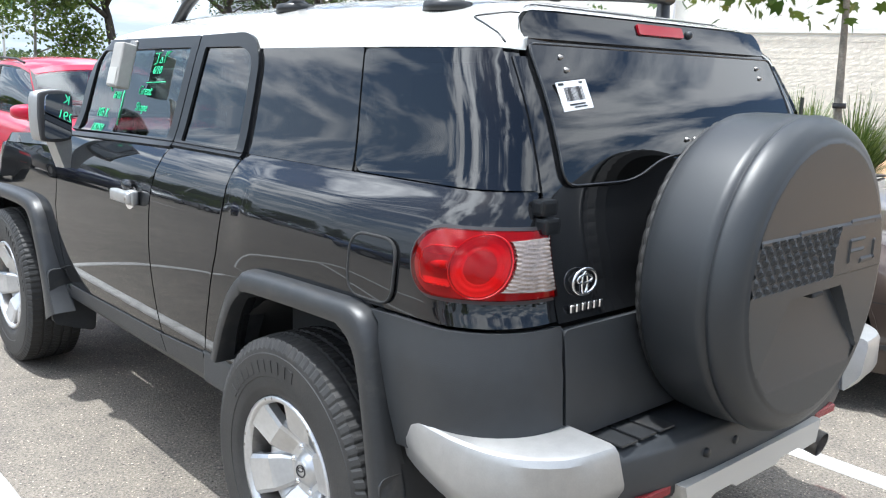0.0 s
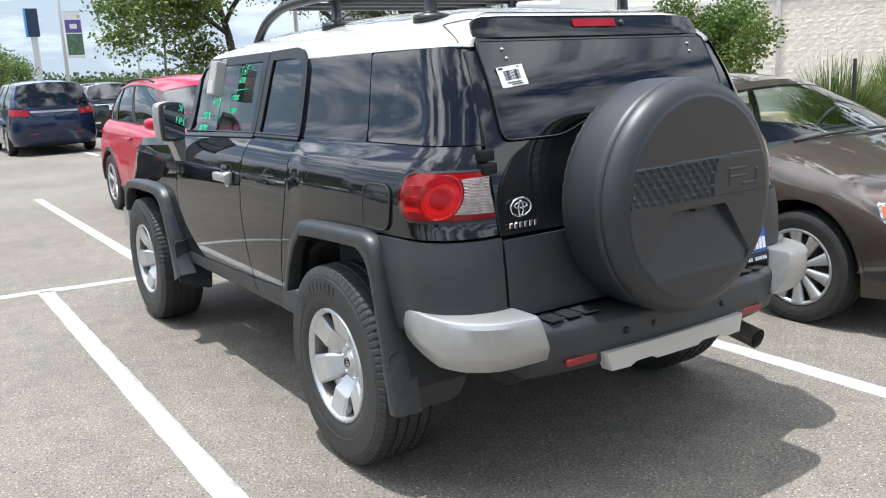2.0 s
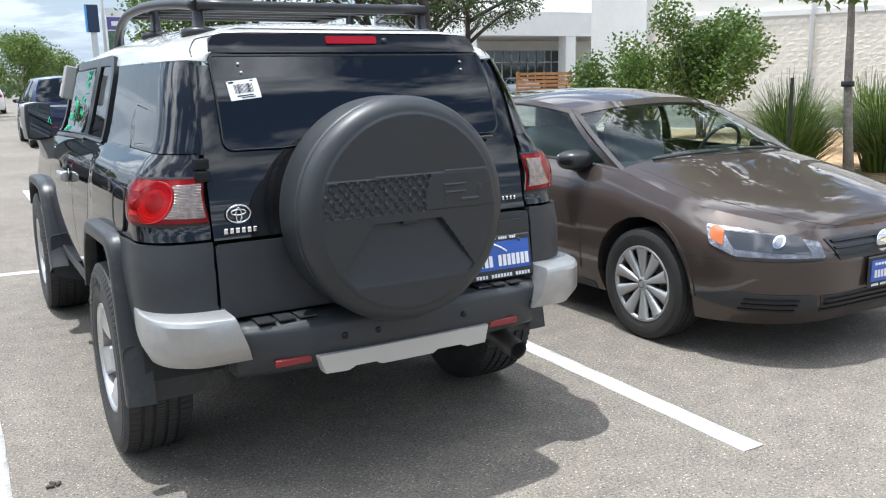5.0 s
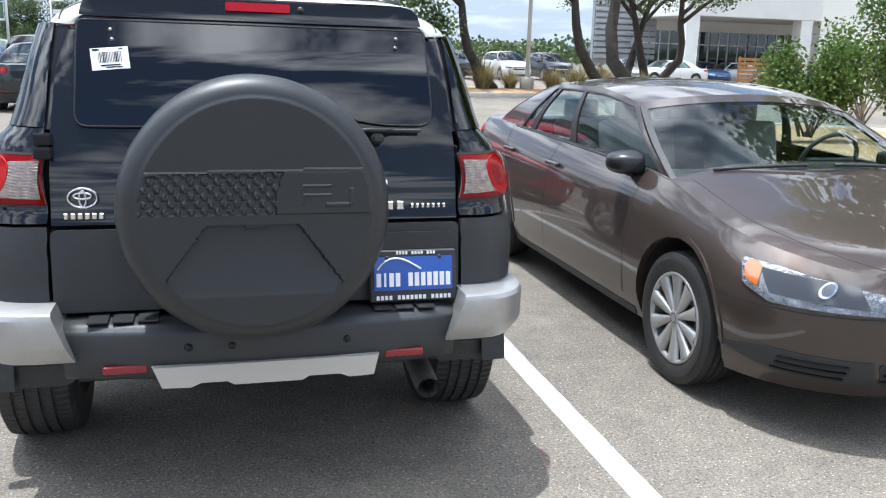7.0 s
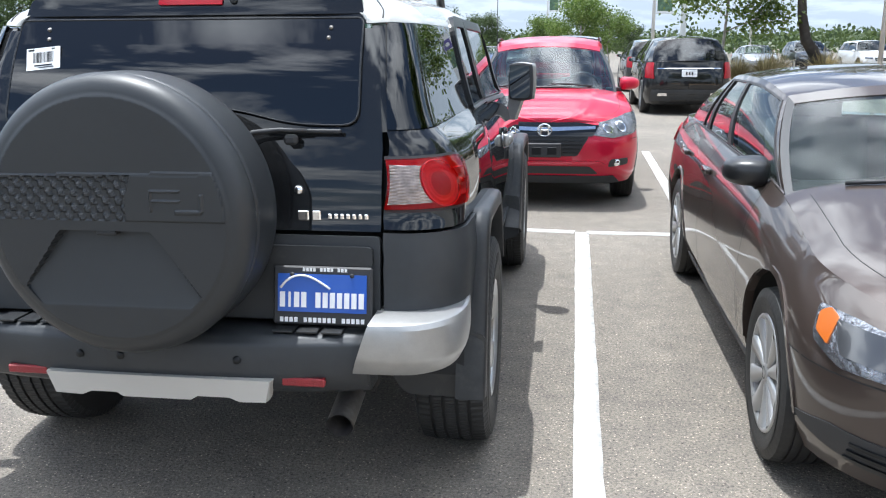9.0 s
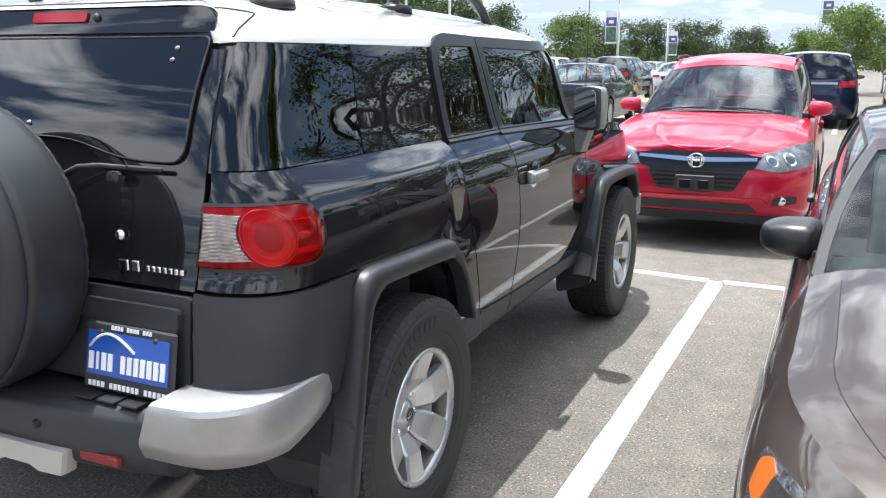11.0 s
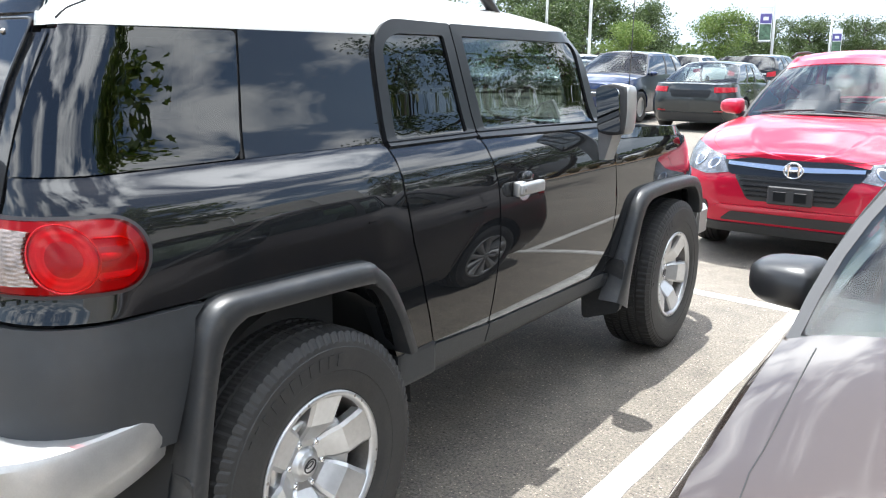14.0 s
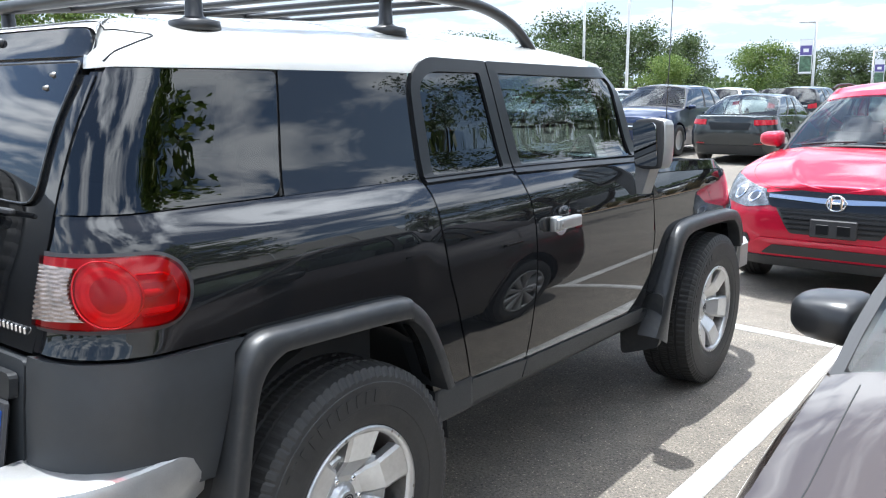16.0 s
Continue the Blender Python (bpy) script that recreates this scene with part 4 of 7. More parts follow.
# ---- wheel arch flares ----
def flare(pts_o, pts_i, sg):
    """A raised band round an arch: outer and inner lines in (y, z)."""
    bm = bmesh.new()
    rows = []
    for (yo, zo), (yi, zi) in zip(pts_o, pts_i):
        xo, xi = fj(yo, max(zo, 0.5)).x - 0.006, 0.93
        mix = lambda k: (yo + (yi - yo) * k, zo + (zi - zo) * k)
        rows.append([(x * sg, *mix(k)) for x, k in ((xo, 0.0), (xo * 0.5 + xi * 0.5, 0.03), (xi - 0.008, 0.10), (xi, 0.24), (xi + 0.003, 0.6), (xi + 0.003, 0.86), (xi, 0.96), (xi - 0.012, 1.0), (0.80, 1.0))])
    grid(bm, rows, flip=sg < 0)
    bmesh.ops.recalc_face_normals(bm, faces=bm.faces)
    crisp(bm, 0.7)
    return bm


r_out = [(-0.488, 0.34), (-0.47, 0.44), (-0.435, 0.60), (-0.40, 0.80), (-0.375, 0.905), (-0.32, 0.952), (-0.2, 0.956), (0.17, 0.945), (0.235, 0.925), (0.305, 0.865), (0.368, 0.76), (0.425, 0.628)]
r_inn = [(-0.43, 0.34), (-0.41, 0.44), (-0.385, 0.60), (-0.355, 0.76), (-0.325, 0.85), (-0.27, 0.892), (-0.2, 0.897), (0.17, 0.882), (0.225, 0.865), (0.275, 0.82), (0.325, 0.74), (0.378, 0.622)]
f_out = [(1.93, 0.42), (2.0, 0.52), (2.06, 0.66), (2.12, 0.80), (2.17, 0.87), (2.26, 0.905), (2.5, 0.912), (2.85, 0.90), (2.97, 0.875), (3.04, 0.80), (3.07, 0.70)]
f_inn = [(2.06, 0.36), (2.08, 0.50), (2.12, 0.62), (2.18, 0.75), (2.225, 0.81), (2.3, 0.845), (2.5, 0.852), (2.83, 0.845), (2.92, 0.82), (2.98, 0.76), (3.0, 0.68)]
for sg in (1, -1):
    part("wheel_flare", flare(resample(r_out, 4), resample(r_inn, 4), sg), M_CLADL, FJ, "worn black plastic wheel arch flare")
    part("wheel_flare", flare(resample(f_out, 4), resample(f_inn, 4), sg), M_CLADL, FJ, "worn black plastic wheel arch flare")
    # flap behind the rear wheel, guard behind the front wheel
    bm = bmesh.new()
    solid(bm, rounded([(0.60, 0.56), (0.93, 0.56), (0.925, 0.40), (0.90, 0.335), (0.66, 0.335), (0.61, 0.40)], 0.03), -0.445, -0.432, lambda u, v, h: (u * sg, h - 0.03 * (0.5 - v), v))
    part("mud_flap", bm, M_CLADL, FJ, "black mud flap")
    bm = bmesh.new()
    solid(bm, rounded([(0.70, 0.60), (0.92, 0.60), (0.92, 0.36), (0.74, 0.30)], 0.03), 2.0, 2.03, lambda u, v, h: (u * sg, h + 0.15 * (v - 0.5), v))
    part("mud_flap", bm, M_CLADL, FJ, "black mud flap")
    # sill
    bm = bmesh.new()
    prof = [(0.78, 0.53), (0.846, 0.53), (0.852, 0.515), (0.842, 0.475), (0.81, 0.455), (0.77, 0.455), (0.75, 0.5)]
    vs = grid(bm, [[(x * sg, y, z) for x, z in prof] for y in (0.40, 0.43, 1.2, 1.96, 2.0)], close=True)
    bm.faces.new(vs[0]), bm.faces.new(vs[-1])
    bmesh.ops.recalc_face_normals(bm, faces=bm.faces)
    part("sill", bm, M_CLADL, FJ)
    part("sill_end", boxes(((0.80 * sg, 0.497, 0.542), (0.135, 0.205, 0.112)), bevel=0.014, segs=2), M_CLAD, FJ)
    # arch liner
    for yc in (0.0, 2.69):
        bm = bmesh.new()
        n = 14
        rows = [[(x * sg, yc + 0.47 * math.cos(math.pi * k / n), 0.42 + 0.47 * math.sin(math.pi * k / n)) for x in (0.5, 0.86)] for k in range(n + 1)]
        grid(bm, rows)
        part("arch_liner", bm, M_DARK, FJ)
# dark boxes and floor added as stand-in shade so that gaps read black
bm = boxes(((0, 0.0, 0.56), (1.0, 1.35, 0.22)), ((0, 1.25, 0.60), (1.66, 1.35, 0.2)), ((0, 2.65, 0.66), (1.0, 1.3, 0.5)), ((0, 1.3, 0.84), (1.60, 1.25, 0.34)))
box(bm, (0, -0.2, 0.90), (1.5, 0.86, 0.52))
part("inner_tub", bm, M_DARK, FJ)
bm = boxes(((-0.3, 1.35, 0.43), (0.1, 3.4, 0.14)), ((0.3, 1.35, 0.43), (0.1, 3.4, 0.14)), ((0, 0.0, 0.38), (1.45, 0.1, 0.1)), ((0, 2.69, 0.40), (1.45, 0.1, 0.1)), ((0.0, -0.62, 0.48), (1.2, 0.1, 0.1)))
bmesh.ops.create_uvsphere(bm, u_segments=12, v_segments=8, radius=0.14, matrix=Matrix.Translation((0.06, 0, 0.38)))
part("chassis", bm, M_UNDER, FJ)
bm = bmesh.new()
tube(bm, [(0.50, 0.5, 0.45), (0.52, -0.3, 0.46), (0.525, -0.62, 0.43), (0.528, -0.83, 0.388)], 0.041, 16, caps=False)
tube(bm, [(0.528, -0.83, 0.388), (0.5275, -0.78, 0.397)], 0.036, 16, caps=False)
part("exhaust_pipe", bm, M_STEEL, FJ, "dull steel exhaust tip", smooth=True)

# ---- wheels ----
def wheel(parent, c, sg, R=0.395, wid=0.265, rim=0.222, style="six", rim_mat=None, flip=0.0):
    """c: the hub on the wheel's mid plane. sg: the side its face looks to."""
    w = wid / 2
    whl = new("wheel")
    whl.parent = parent
    whl.matrix_local = Matrix.Translation(c) @ Matrix.Rotation(flip, 4, "X") @ (Matrix.Rotation(math.pi, 4, "Z") if sg < 0 else Matrix())
    bm = bmesh.new()
    pr = [(-w * 0.8, rim), (-w * 0.98, rim + 0.03), (-w, (R + rim) / 2), (-w * 0.97, R - 0.032), (-w * 0.87, R - 0.007)]
    gs = (-0.5, -0.18, 0.18, 0.5)
    for g in gs:
        pr += [(w * (g - 0.05), R - 0.001), (w * (g - 0.04), R - 0.010), (w * (g + 0.04), R - 0.010), (w * (g + 0.05), R - 0.001)]
    pr += [(w * 0.87, R - 0.007), (w * 0.97, R - 0.032), (w * 0.985, R - 0.046), (w * 1.0, R - 0.048), (w * 1.005, (R + rim) / 2), (w * 1.005, rim + 0.062), (w * 0.99, rim + 0.06), (w * 0.99, rim + 0.035), (w * 0.97, rim + 0.026), (w * 0.9, rim + 0.006), (w * 0.82, rim - 0.004)]
    if style == "plain":
        lathe(bm, [pr[0], pr[2], pr[3], pr[4], pr[-11], pr[-10], pr[-7], pr[-1]], 20)
    else:
        # one skin with cross grooves cut in at the shoulders and between the ribs
        n, rows = (336 if style == "six" else 200), []
        for k in range(n + 1):
            a, row = 2 * math.pi * k / n, []
            for h, r in pr:
                cut = 0.0
                if abs(h) > w * 0.74 and r > R - 0.04 and k % 4 == 0:
                    cut = 0.006
                elif abs(h) <= w * 0.6 and r > R - 0.005 and (k + round(h / w * 6)) % 4 == 0:
                    cut = 0.005
                cut *= 1.0 if style == "six" else 0.3
                row.append((h, (r - cut) * math.sin(a), (r - cut) * math.cos(a)))
            rows.append(row)
        grid(bm, rows)
        bmesh.ops.remove_doubles(bm, verts=bm.verts, dist=1e-5)
        bmesh.ops.recalc_face_normals(bm, faces=bm.faces)
        crisp(bm, 0.3)
    tyre = part("tyre", bm, M_TYRE, whl)
    if style == "six":
        for k in range(11):
            bm = boxes(((0, 0, 0), (0.004, 0.020, 0.034)))
            bmesh.ops.transform(bm, matrix=Matrix.Rotation(0.62 - k * 0.115, 4, "X") @ Matrix.Translation((w * 1.005, 0, R - 0.082)), verts=bm.verts)
            part("raised_mark", bm, M_TYRE, tyre)
    rm = rim_mat or M_ALLOY
    if style == "plain":
        bm = bmesh.new()
        lathe(bm, [(w * 0.86, rim + 0.004), (w * 0.7, rim - 0.03), (w * 0.6, rim * 0.5), (w * 0.8, 0.0)], 20)
        part("rim", bm, rm, whl)
        return whl
    bm = bmesh.new()
    lathe(bm, [(w * 0.86, rim + 0.004), (w * 0.93, rim + 0.003), (w * 0.935, rim - 0.009), (w * 0.8, rim - 0.017)], 48)
    rimo = part("rim", bm, rm, whl, "silver alloy wheel" if style == "six" else "")
    # barrel is rim alloy; darker steel here paints in the shade behind the spokes
    bm = bmesh.new()
    lathe(bm, [(w * 0.8, rim - 0.014), (w * 0.2, rim - 0.026), (-w * 0.7, rim - 0.026)], 40)
    part("rim_barrel", bm, M_STEEL, whl)
    bm = bmesh.new()
    lathe(bm, [(w * 0.02, 0.0), (w * 0.02, rim - 0.027)], 32)
    part("brake_shield", bm, M_UNDER, whl)
    bm = bmesh.new()
    lathe(bm, [(w * 0.12, 0.06), (w * 0.12, rim * 0.72), (w * 0.2, rim * 0.72)], 32)
    part("brake_disc", bm, M_STEEL, whl)
    if style == "six":
        for k in range(12):
            bm = bmesh.new()
            lathe(bm, [(0.0015, 0.0), (0.0015, 0.004), (0.0, 0.005)], 8)
            bmesh.ops.transform(bm, matrix=Matrix.Rotation(2 * math.pi * (k // 2 + (0.42 if k % 2 else 0.58)) / 6 + math.pi / 6, 4, "X") @ Matrix.Translation((w * 0.93, 0, rim - 0.0035)), verts=bm.verts)
            part("rim_rivet", bm, M_STEEL, rimo)
        for k in range(6):
            bm = bmesh.new()
            xi = w * 0.28
            sec = [(0.040, 0.022, w * 0.30), (0.070, 0.037, w * 0.37), (0.095, 0.048, w * 0.52), (0.125, 0.054, w * 0.69), (rim - 0.04, 0.058, w * 0.79), (rim - 0.018, 0.062, w * 0.83), (rim - 0.004, 0.072, w * 0.825)]
            rows = [[(x - 0.03, -hw, r), (x - 0.004, -hw, r), (x + 0.003, -hw * 0.8, r), (x + 0.003, hw * 0.8, r), (x - 0.004, hw, r), (x - 0.03, hw, r)] for r, hw, x in sec]
            vs = grid(bm, rows)
            bmesh.ops.recalc_face_normals(bm, faces=bm.faces)
            for f in bm.faces:
                f.smooth = False
            bmesh.ops.transform(bm, matrix=Matrix.Rotation(2 * math.pi * (k + 0.5) / 6, 4, "X"), verts=bm.verts)
            part("spoke", bm, rm, rimo)
            bm = bmesh.new()
            lathe(bm, [(xi + 0.022, 0), (xi + 0.022, 0.007), (xi + 0.017, 0.010), (xi - 0.01, 0.0105)], 6)
            bmesh.ops.transform(bm, matrix=Matrix.Rotation(2 * math.pi * k / 6, 4, "X") @ Matrix.Translation((-0.004, 0, 0.066)), verts=bm.verts)
            part("wheel_nut", bm, M_CHROME, rimo)
        bm = bmesh.new()
        lathe(bm, [(w * 0.30, 0.05), (w * 0.25, 0.062), (w * 0.26, 0.09), (w * 0.44, 0.118), (w * 0.56, 0.14), (w * 0.57, 0.148), (w * 0.2, 0.153)], 40)
        part("wheel_web", bm, rm, rimo)
        bm = bmesh.new()
        lathe(bm, [(w * 0.5, 0), (w * 0.5, 0.026), (w * 0.485, 0.03), (w * 0.47, 0.031), (w * 0.46, 0.039), (w * 0.42, 0.043), (w * 0.36, 0.05), (w * 0.28, 0.056)], 32)
        part("hub_cap", bm, rm, rimo)
        bm = bmesh.new()
        tube(bm, [(w * 0.505, 0.022 * math.cos(a), 0.017 * math.sin(a)) for a in (2 * math.pi * k / 20 for k in range(21))], 0.0022, 5, caps=False)
        tube(bm, [(w * 0.505, 0.014 * math.cos(a), 0.004 + 0.006 * math.sin(a)) for a in (2 * math.pi * k / 16 for k in range(17))], 0.0018, 5, caps=False)
        part("cap_emblem", bm, M_DASH, rimo)
    elif style == "fan":
        # many-bladed plastic wheel trim
        nb = 10
        for k in range(nb):
            bm = bmesh.new()
            a0 = 0.045
            rows = []
            for r, hw, x in ((0.035, 0.011, w * 0.84), (0.09, 0.021, w * 0.85), (rim * 0.75, 0.03, w * 0.88), (rim - 0.012, 0.040, w * 0.92)):
                rows.append([(x - 0.02, -hw, r), (x, -hw * 0.9, r), (x + 0.004, 0, r), (x, hw * 0.9, r), (x - 0.02, hw, r)])
            grid(bm, rows)
            bmesh.ops.recalc_face_normals(bm, faces=bm.faces)
            bmesh.ops.transform(bm, matrix=Matrix.Rotation(2 * math.pi * k / nb, 4, "X"), verts=bm.verts)
            part("spoke", bm, rm, rimo)
        bm = bmesh.new()
        lathe(bm, [(w * 0.9, 0), (w * 0.9, 0.028), (w * 0.87, 0.035), (w * 0.8, 0.042)], 24)
        part("hub_cap", bm, rm, rimo)
        bm = bmesh.new()
        lathe(bm, [(w * 0.905, 0.020), (w * 0.915, 0.022), (w * 0.905, 0.024)], 20)
        part("cap_emblem", bm, M_DASH, rimo)
    else:
        bm = bmesh.new()
        for k in range(5):
            for dd in (-0.13, 0.13):
                a = 2 * math.pi * k / 5 + dd
                sec = [(0.03, 0.012, w * 0.72), (rim * 0.6, 0.013, w * 0.8), (rim - 0.006, 0.017, w * 0.86)]
                b2 = bmesh.new()
                grid(b2, [[(x - 0.02, -hw, r), (x, -hw, r), (x, hw, r), (x - 0.02, hw, r)] for r, hw, x in sec])
                bmesh.ops.transform(b2, matrix=Matrix.Rotation(a, 4, "X"), verts=b2.verts)
                me = bpy.data.meshes.new("tmp")
                b2.to_mesh(me)
                b2.free()
                bm.from_mesh(me)
                bpy.data.meshes.remove(me)
        lathe(bm, [(w * 0.78, 0), (w * 0.78, 0.03), (w * 0.7, 0.05)], 20)
        bmesh.ops.recalc_face_normals(bm, faces=bm.faces)
        part("spokes", bm, rm, rimo)
    return whl


for sg in (1, -1):
    wheel(FJ, (0.80 * sg, 0.0, 0.395), sg, flip=0.35 * sg)
    wheel(FJ, (0.80 * sg, 2.69, 0.395), sg, flip=0.9)
    # mirrors
    mr = new("door_mirror")
    mr.parent = FJ
    for nm, mm, hx_, hy_, hz_, yo, lab in (("mirror_shell", M_SILVER, 0.094, 0.085, 0.124, -0.01, "silver mirror cap"), ("mirror_rim", M_DASH, 0.092, 0.03, 0.122, -0.052, "")):
        bm = bmesh.new()
        bmesh.ops.create_uvsphere(bm, u_segments=32, v_segments=20, radius=1)
        for v in bm.verts:
            p = v.co
            sq = lambda c, e: math.copysign(abs(c) ** e, c)
            flat = max(abs(p.x), abs(p.z), 1e-6) / max(math.hypot(p.x, p.z), 1e-6)
            k = flat ** -0.72
            v.co = Vector((p.x * k * hx_, sq(p.y, 0.55) * hy_ * (0.55 if p.y < 0 else 1.0) + yo, p.z * k * hz_))
        part(nm, bm, mm, mr, lab, smooth=True)
    bm = bmesh.new()
    solid(bm, rounded([(-0.075, -0.105), (0.075, -0.105), (0.075, 0.105), (-0.075, 0.105)], 0.03), -0.066, -0.0712, lambda u, v, h: (u, h - 0.011 - 0.15 * v, v))
    part("mirror_glass", bm, M_MIRR, mr)
    bm = bmesh.new()
    solid(bm, [(-0.10, -0.02), (0.03, -0.02), (-0.005, -0.13), (-0.05, -0.25), (-0.10, -0.25)], -0.03, 0.045, lambda u, v, h: (u * sg, h, v))
    part("mirror_arm", bm, M_SILVER, mr)
    mr.matrix_local = Matrix.Translation((0.94 * sg, 1.80, 1.292)) @ Matrix.Rotation(radians(-14 * sg), 4, "Z") @ Matrix.Diagonal((0.78, 0.84, 0.86, 1))
    # door handles
    bm = bmesh.new()
    hx = fj(1.13, 1.04).x
    box(bm, (0, 0, 0), (0.03, 0.17, 0.042), 0.012, 3)
    box(bm, (-0.012, -0.062, 0), (0.03, 0.05, 0.055), 0.01, 2)
    h = part("door_handle", bm, M_SILVER, doors_f[0 if sg > 0 else 1], "silver door handle", smooth=True)
    h.matrix_local = Matrix.Translation(((hx + 0.03) * sg, 1.13, 1.04)) @ (Matrix.Rotation(math.pi, 4, "Z") @ Matrix.Scale(-1, 4, (0, 1, 0)) if sg < 0 else Matrix())
    bm = bmesh.new()
    panel(bm, [(1.13 + 0.05 * math.cos(a), 1.035 + 0.045 * math.sin(a)) for a in (2 * math.pi * k / 20 for k in range(20))] if sg > 0 else [(-1.13 + 0.05 * math.cos(a), 1.035 + 0.045 * math.sin(a)) for a in (2 * math.pi * k / 20 for k in range(20))], fj if sg > 0 else left(fj), 0.1, 0.002, 0.002)
    part("handle_cup", bm, M_CHROME, doors_f[0 if sg > 0 else 1], "bright dished handle cup")
    bm = bmesh.new()
    bmesh.ops.create_uvsphere(bm, u_segments=16, v_segments=8, radius=1, matrix=Matrix.Translation(((hx + 0.004) * sg, 1.145, 1.074)) @ Matrix.Diagonal((0.016, 0.042, 0.024, 1)))
    part("handle_hood", bm, M_BLACK, doors_f[0 if sg > 0 else 1], smooth=True)
    bm = bmesh.new()
    lathe(bm, [(0.0, 0.0), (0.0, 0.008), (-0.003, 0.010), (-0.006, 0.010)], 14)
    bmesh.ops.scale(bm, vec=(sg, 1, 1), verts=bm.verts)
    bmesh.ops.translate(bm, verts=bm.verts, vec=((hx + 0.047) * sg, 1.068, 1.04))
    part("lock_barrel", bm, M_STEEL, doors_f[0 if sg > 0 else 1])
# fuel flap on the driver's side: a proud lid with a dark gap
bm = bmesh.new()
ff = rounded([(0.243, 0.967), (0.411, 0.967), (0.411, 1.118), (0.243, 1.118)], 0.05, 6)
panel(bm, ff, left(fj), 0.012, 0.01, 0.007)
part("fuel_flap", bm, M_BLACK, FJ)
bm = bmesh.new()
tube(bm, [raised(left(fj), lambda u, v: 0.0055)(*p[:2]) for p in ff + ff[:1]], 0.0042, 6, caps=False)
part("flap_gap", bm, M_DARK, FJ)

# ---- roof rack ----
M_RACK = mat("black rack paint", (0.014, 0.0145, 0.016), 0.35, vary=0.2, scale=20)
rack = new("roof_rack")
rack.parent = FJ
for sg in (1, -1):
    bm = bmesh.new()
    pts = [(0.50 * sg, -0.16, 1.776), (0.525 * sg, 0.1, 1.802), (0.53 * sg, 0.6, 1.828), (0.53 * sg, 1.0, 1.825), (0.528 * sg, 1.2, 1.80), (0.524 * sg, 1.36, 1.75), (0.52 * sg, 1.50, 1.66)]
    sm = []
    for a, b, c, d in zip([pts[0]] + pts, pts, pts[1:], pts[2:] + [pts[-1]]):
        for k in range(4):
            t = k / 4
            sm.append(tuple(0.5 * (2 * b[i] + (c[i] - a[i]) * t + (2 * a[i] - 5 * b[i] + 4 * c[i] - d[i]) * t * t + (3 * b[i] - a[i] - 3 * c[i] + d[i]) * t ** 3) for i in range(3)))
    sm.append(pts[-1])
    tube(bm, sm, 0.022, 12)
    part("rack_rail", bm, M_RACK, rack, "black tubular rail")
    for y in (-0.14, 0.62):
        z0 = roof_z(0.49, y) + 0.004
        bm = bmesh.new()
        lathe(bm, [(z0 - 0.02, 0.0), (z0 - 0.02, 0.07), (z0 + 0.006, 0.066), (z0 + 0.012, 0.036), (z0 + 0.02, 0.024), (1.78 if y < 0 else 1.825, 0.02)], 20, "z")
        bmesh.ops.translate(bm, verts=bm.verts, vec=(0.49 * sg, y, 0))
        part("rack_foot", bm, M_RACK, rack)
bm = bmesh.new()
tube(bm, [(0.50 - 1.0 * k / 8, -0.16, 1.776) for k in range(9)], 0.021, 12)
part("rack_rear_bar", bm, M_RACK, rack)
for y in (0.1, 0.36, 0.62, 0.88, 1.14):
    bm = bmesh.new()
    tube(bm, [(0.52 - 1.04 * k / 4, y, 1.79 + 0.03 * min(1, y)) for k in range(5)], 0.011, 8)
    part("rack_crossbar", bm, M_RACK, rack)
bm = bmesh.new()
tube(bm, [(0.93, 2.35, 1.15), (0.93, 2.36, 1.5), (0.93, 2.37, 1.95)], 0.0025, 5)
bmesh.ops.translate(bm, verts=bm.verts, vec=(-0.18, 0, 0))
part("aerial", bm, M_DASH, FJ)

for x in (-0.36, 0.36):
    bm = bmesh.new()
    box(bm, (x, 1.2, 0.86), (0.5, 0.5, 0.16), 0.05, 2)
    box(bm, (x, 0.93, 1.12), (0.48, 0.13, 0.5), 0.05, 2, Matrix.Rotation(radians(14), 4, "X"))
    box(bm, (x, 0.86, 1.42), (0.26, 0.09, 0.17), 0.04, 2)
    part("front_seat", bm, M_SEAT, FJ, smooth=True)
bm = boxes(((0, 1.78, 1.08), (1.5, 0.4, 0.22)), bevel=0.05, segs=2)
part("dashboard", bm, M_DASH, FJ)
bm = bmesh.new()
tube(bm, [(-0.36 + 0.18 * math.cos(a), 1.52 + 0.06 * math.sin(a), 1.14 + 0.17 * math.sin(a)) for a in (2 * math.pi * k / 24 for k in range(25))], 0.015, 6, caps=False)
box(bm, (-0.36, 1.53, 1.14), (0.32, 0.03, 0.07), 0.01)
part("steering_wheel", bm, M_DASH, FJ)
# key box hooked over the driver's window
kb = tagged(new("key_box"), "grey plastic key lockbox hooked over the window", "lockbox")
M_BOX = mat("warm grey plastic", (0.32, 0.31, 0.29), 0.6, vary=0.05)
bm = boxes(((0, 0, 0), (0.055, 0.095, 0.17)), bevel=0.012, segs=3)
part("case", bm, M_BOX, kb, smooth=False)
part("shackle", boxes(((0.03, 0, 0.085), (0.012, 0.06, 0.04)), bevel=0.004), M_STEEL, kb)
part("front_panel", boxes(((-0.0285, 0, -0.045), (0.004, 0.078, 0.065)), bevel=0.0015), mat("pale grey plastic", (0.4, 0.39, 0.36), 0.5), kb)
kb.matrix_world = Matrix.Translation((-0.80, 1.36, 1.50)) @ Matrix.Rotation(radians(14), 4, "Y")
# marker writing on the driver's window
M_GREEN = mat("green paint marker", (0.06, 0.62, 0.3), 0.6)
wf = left(fj)


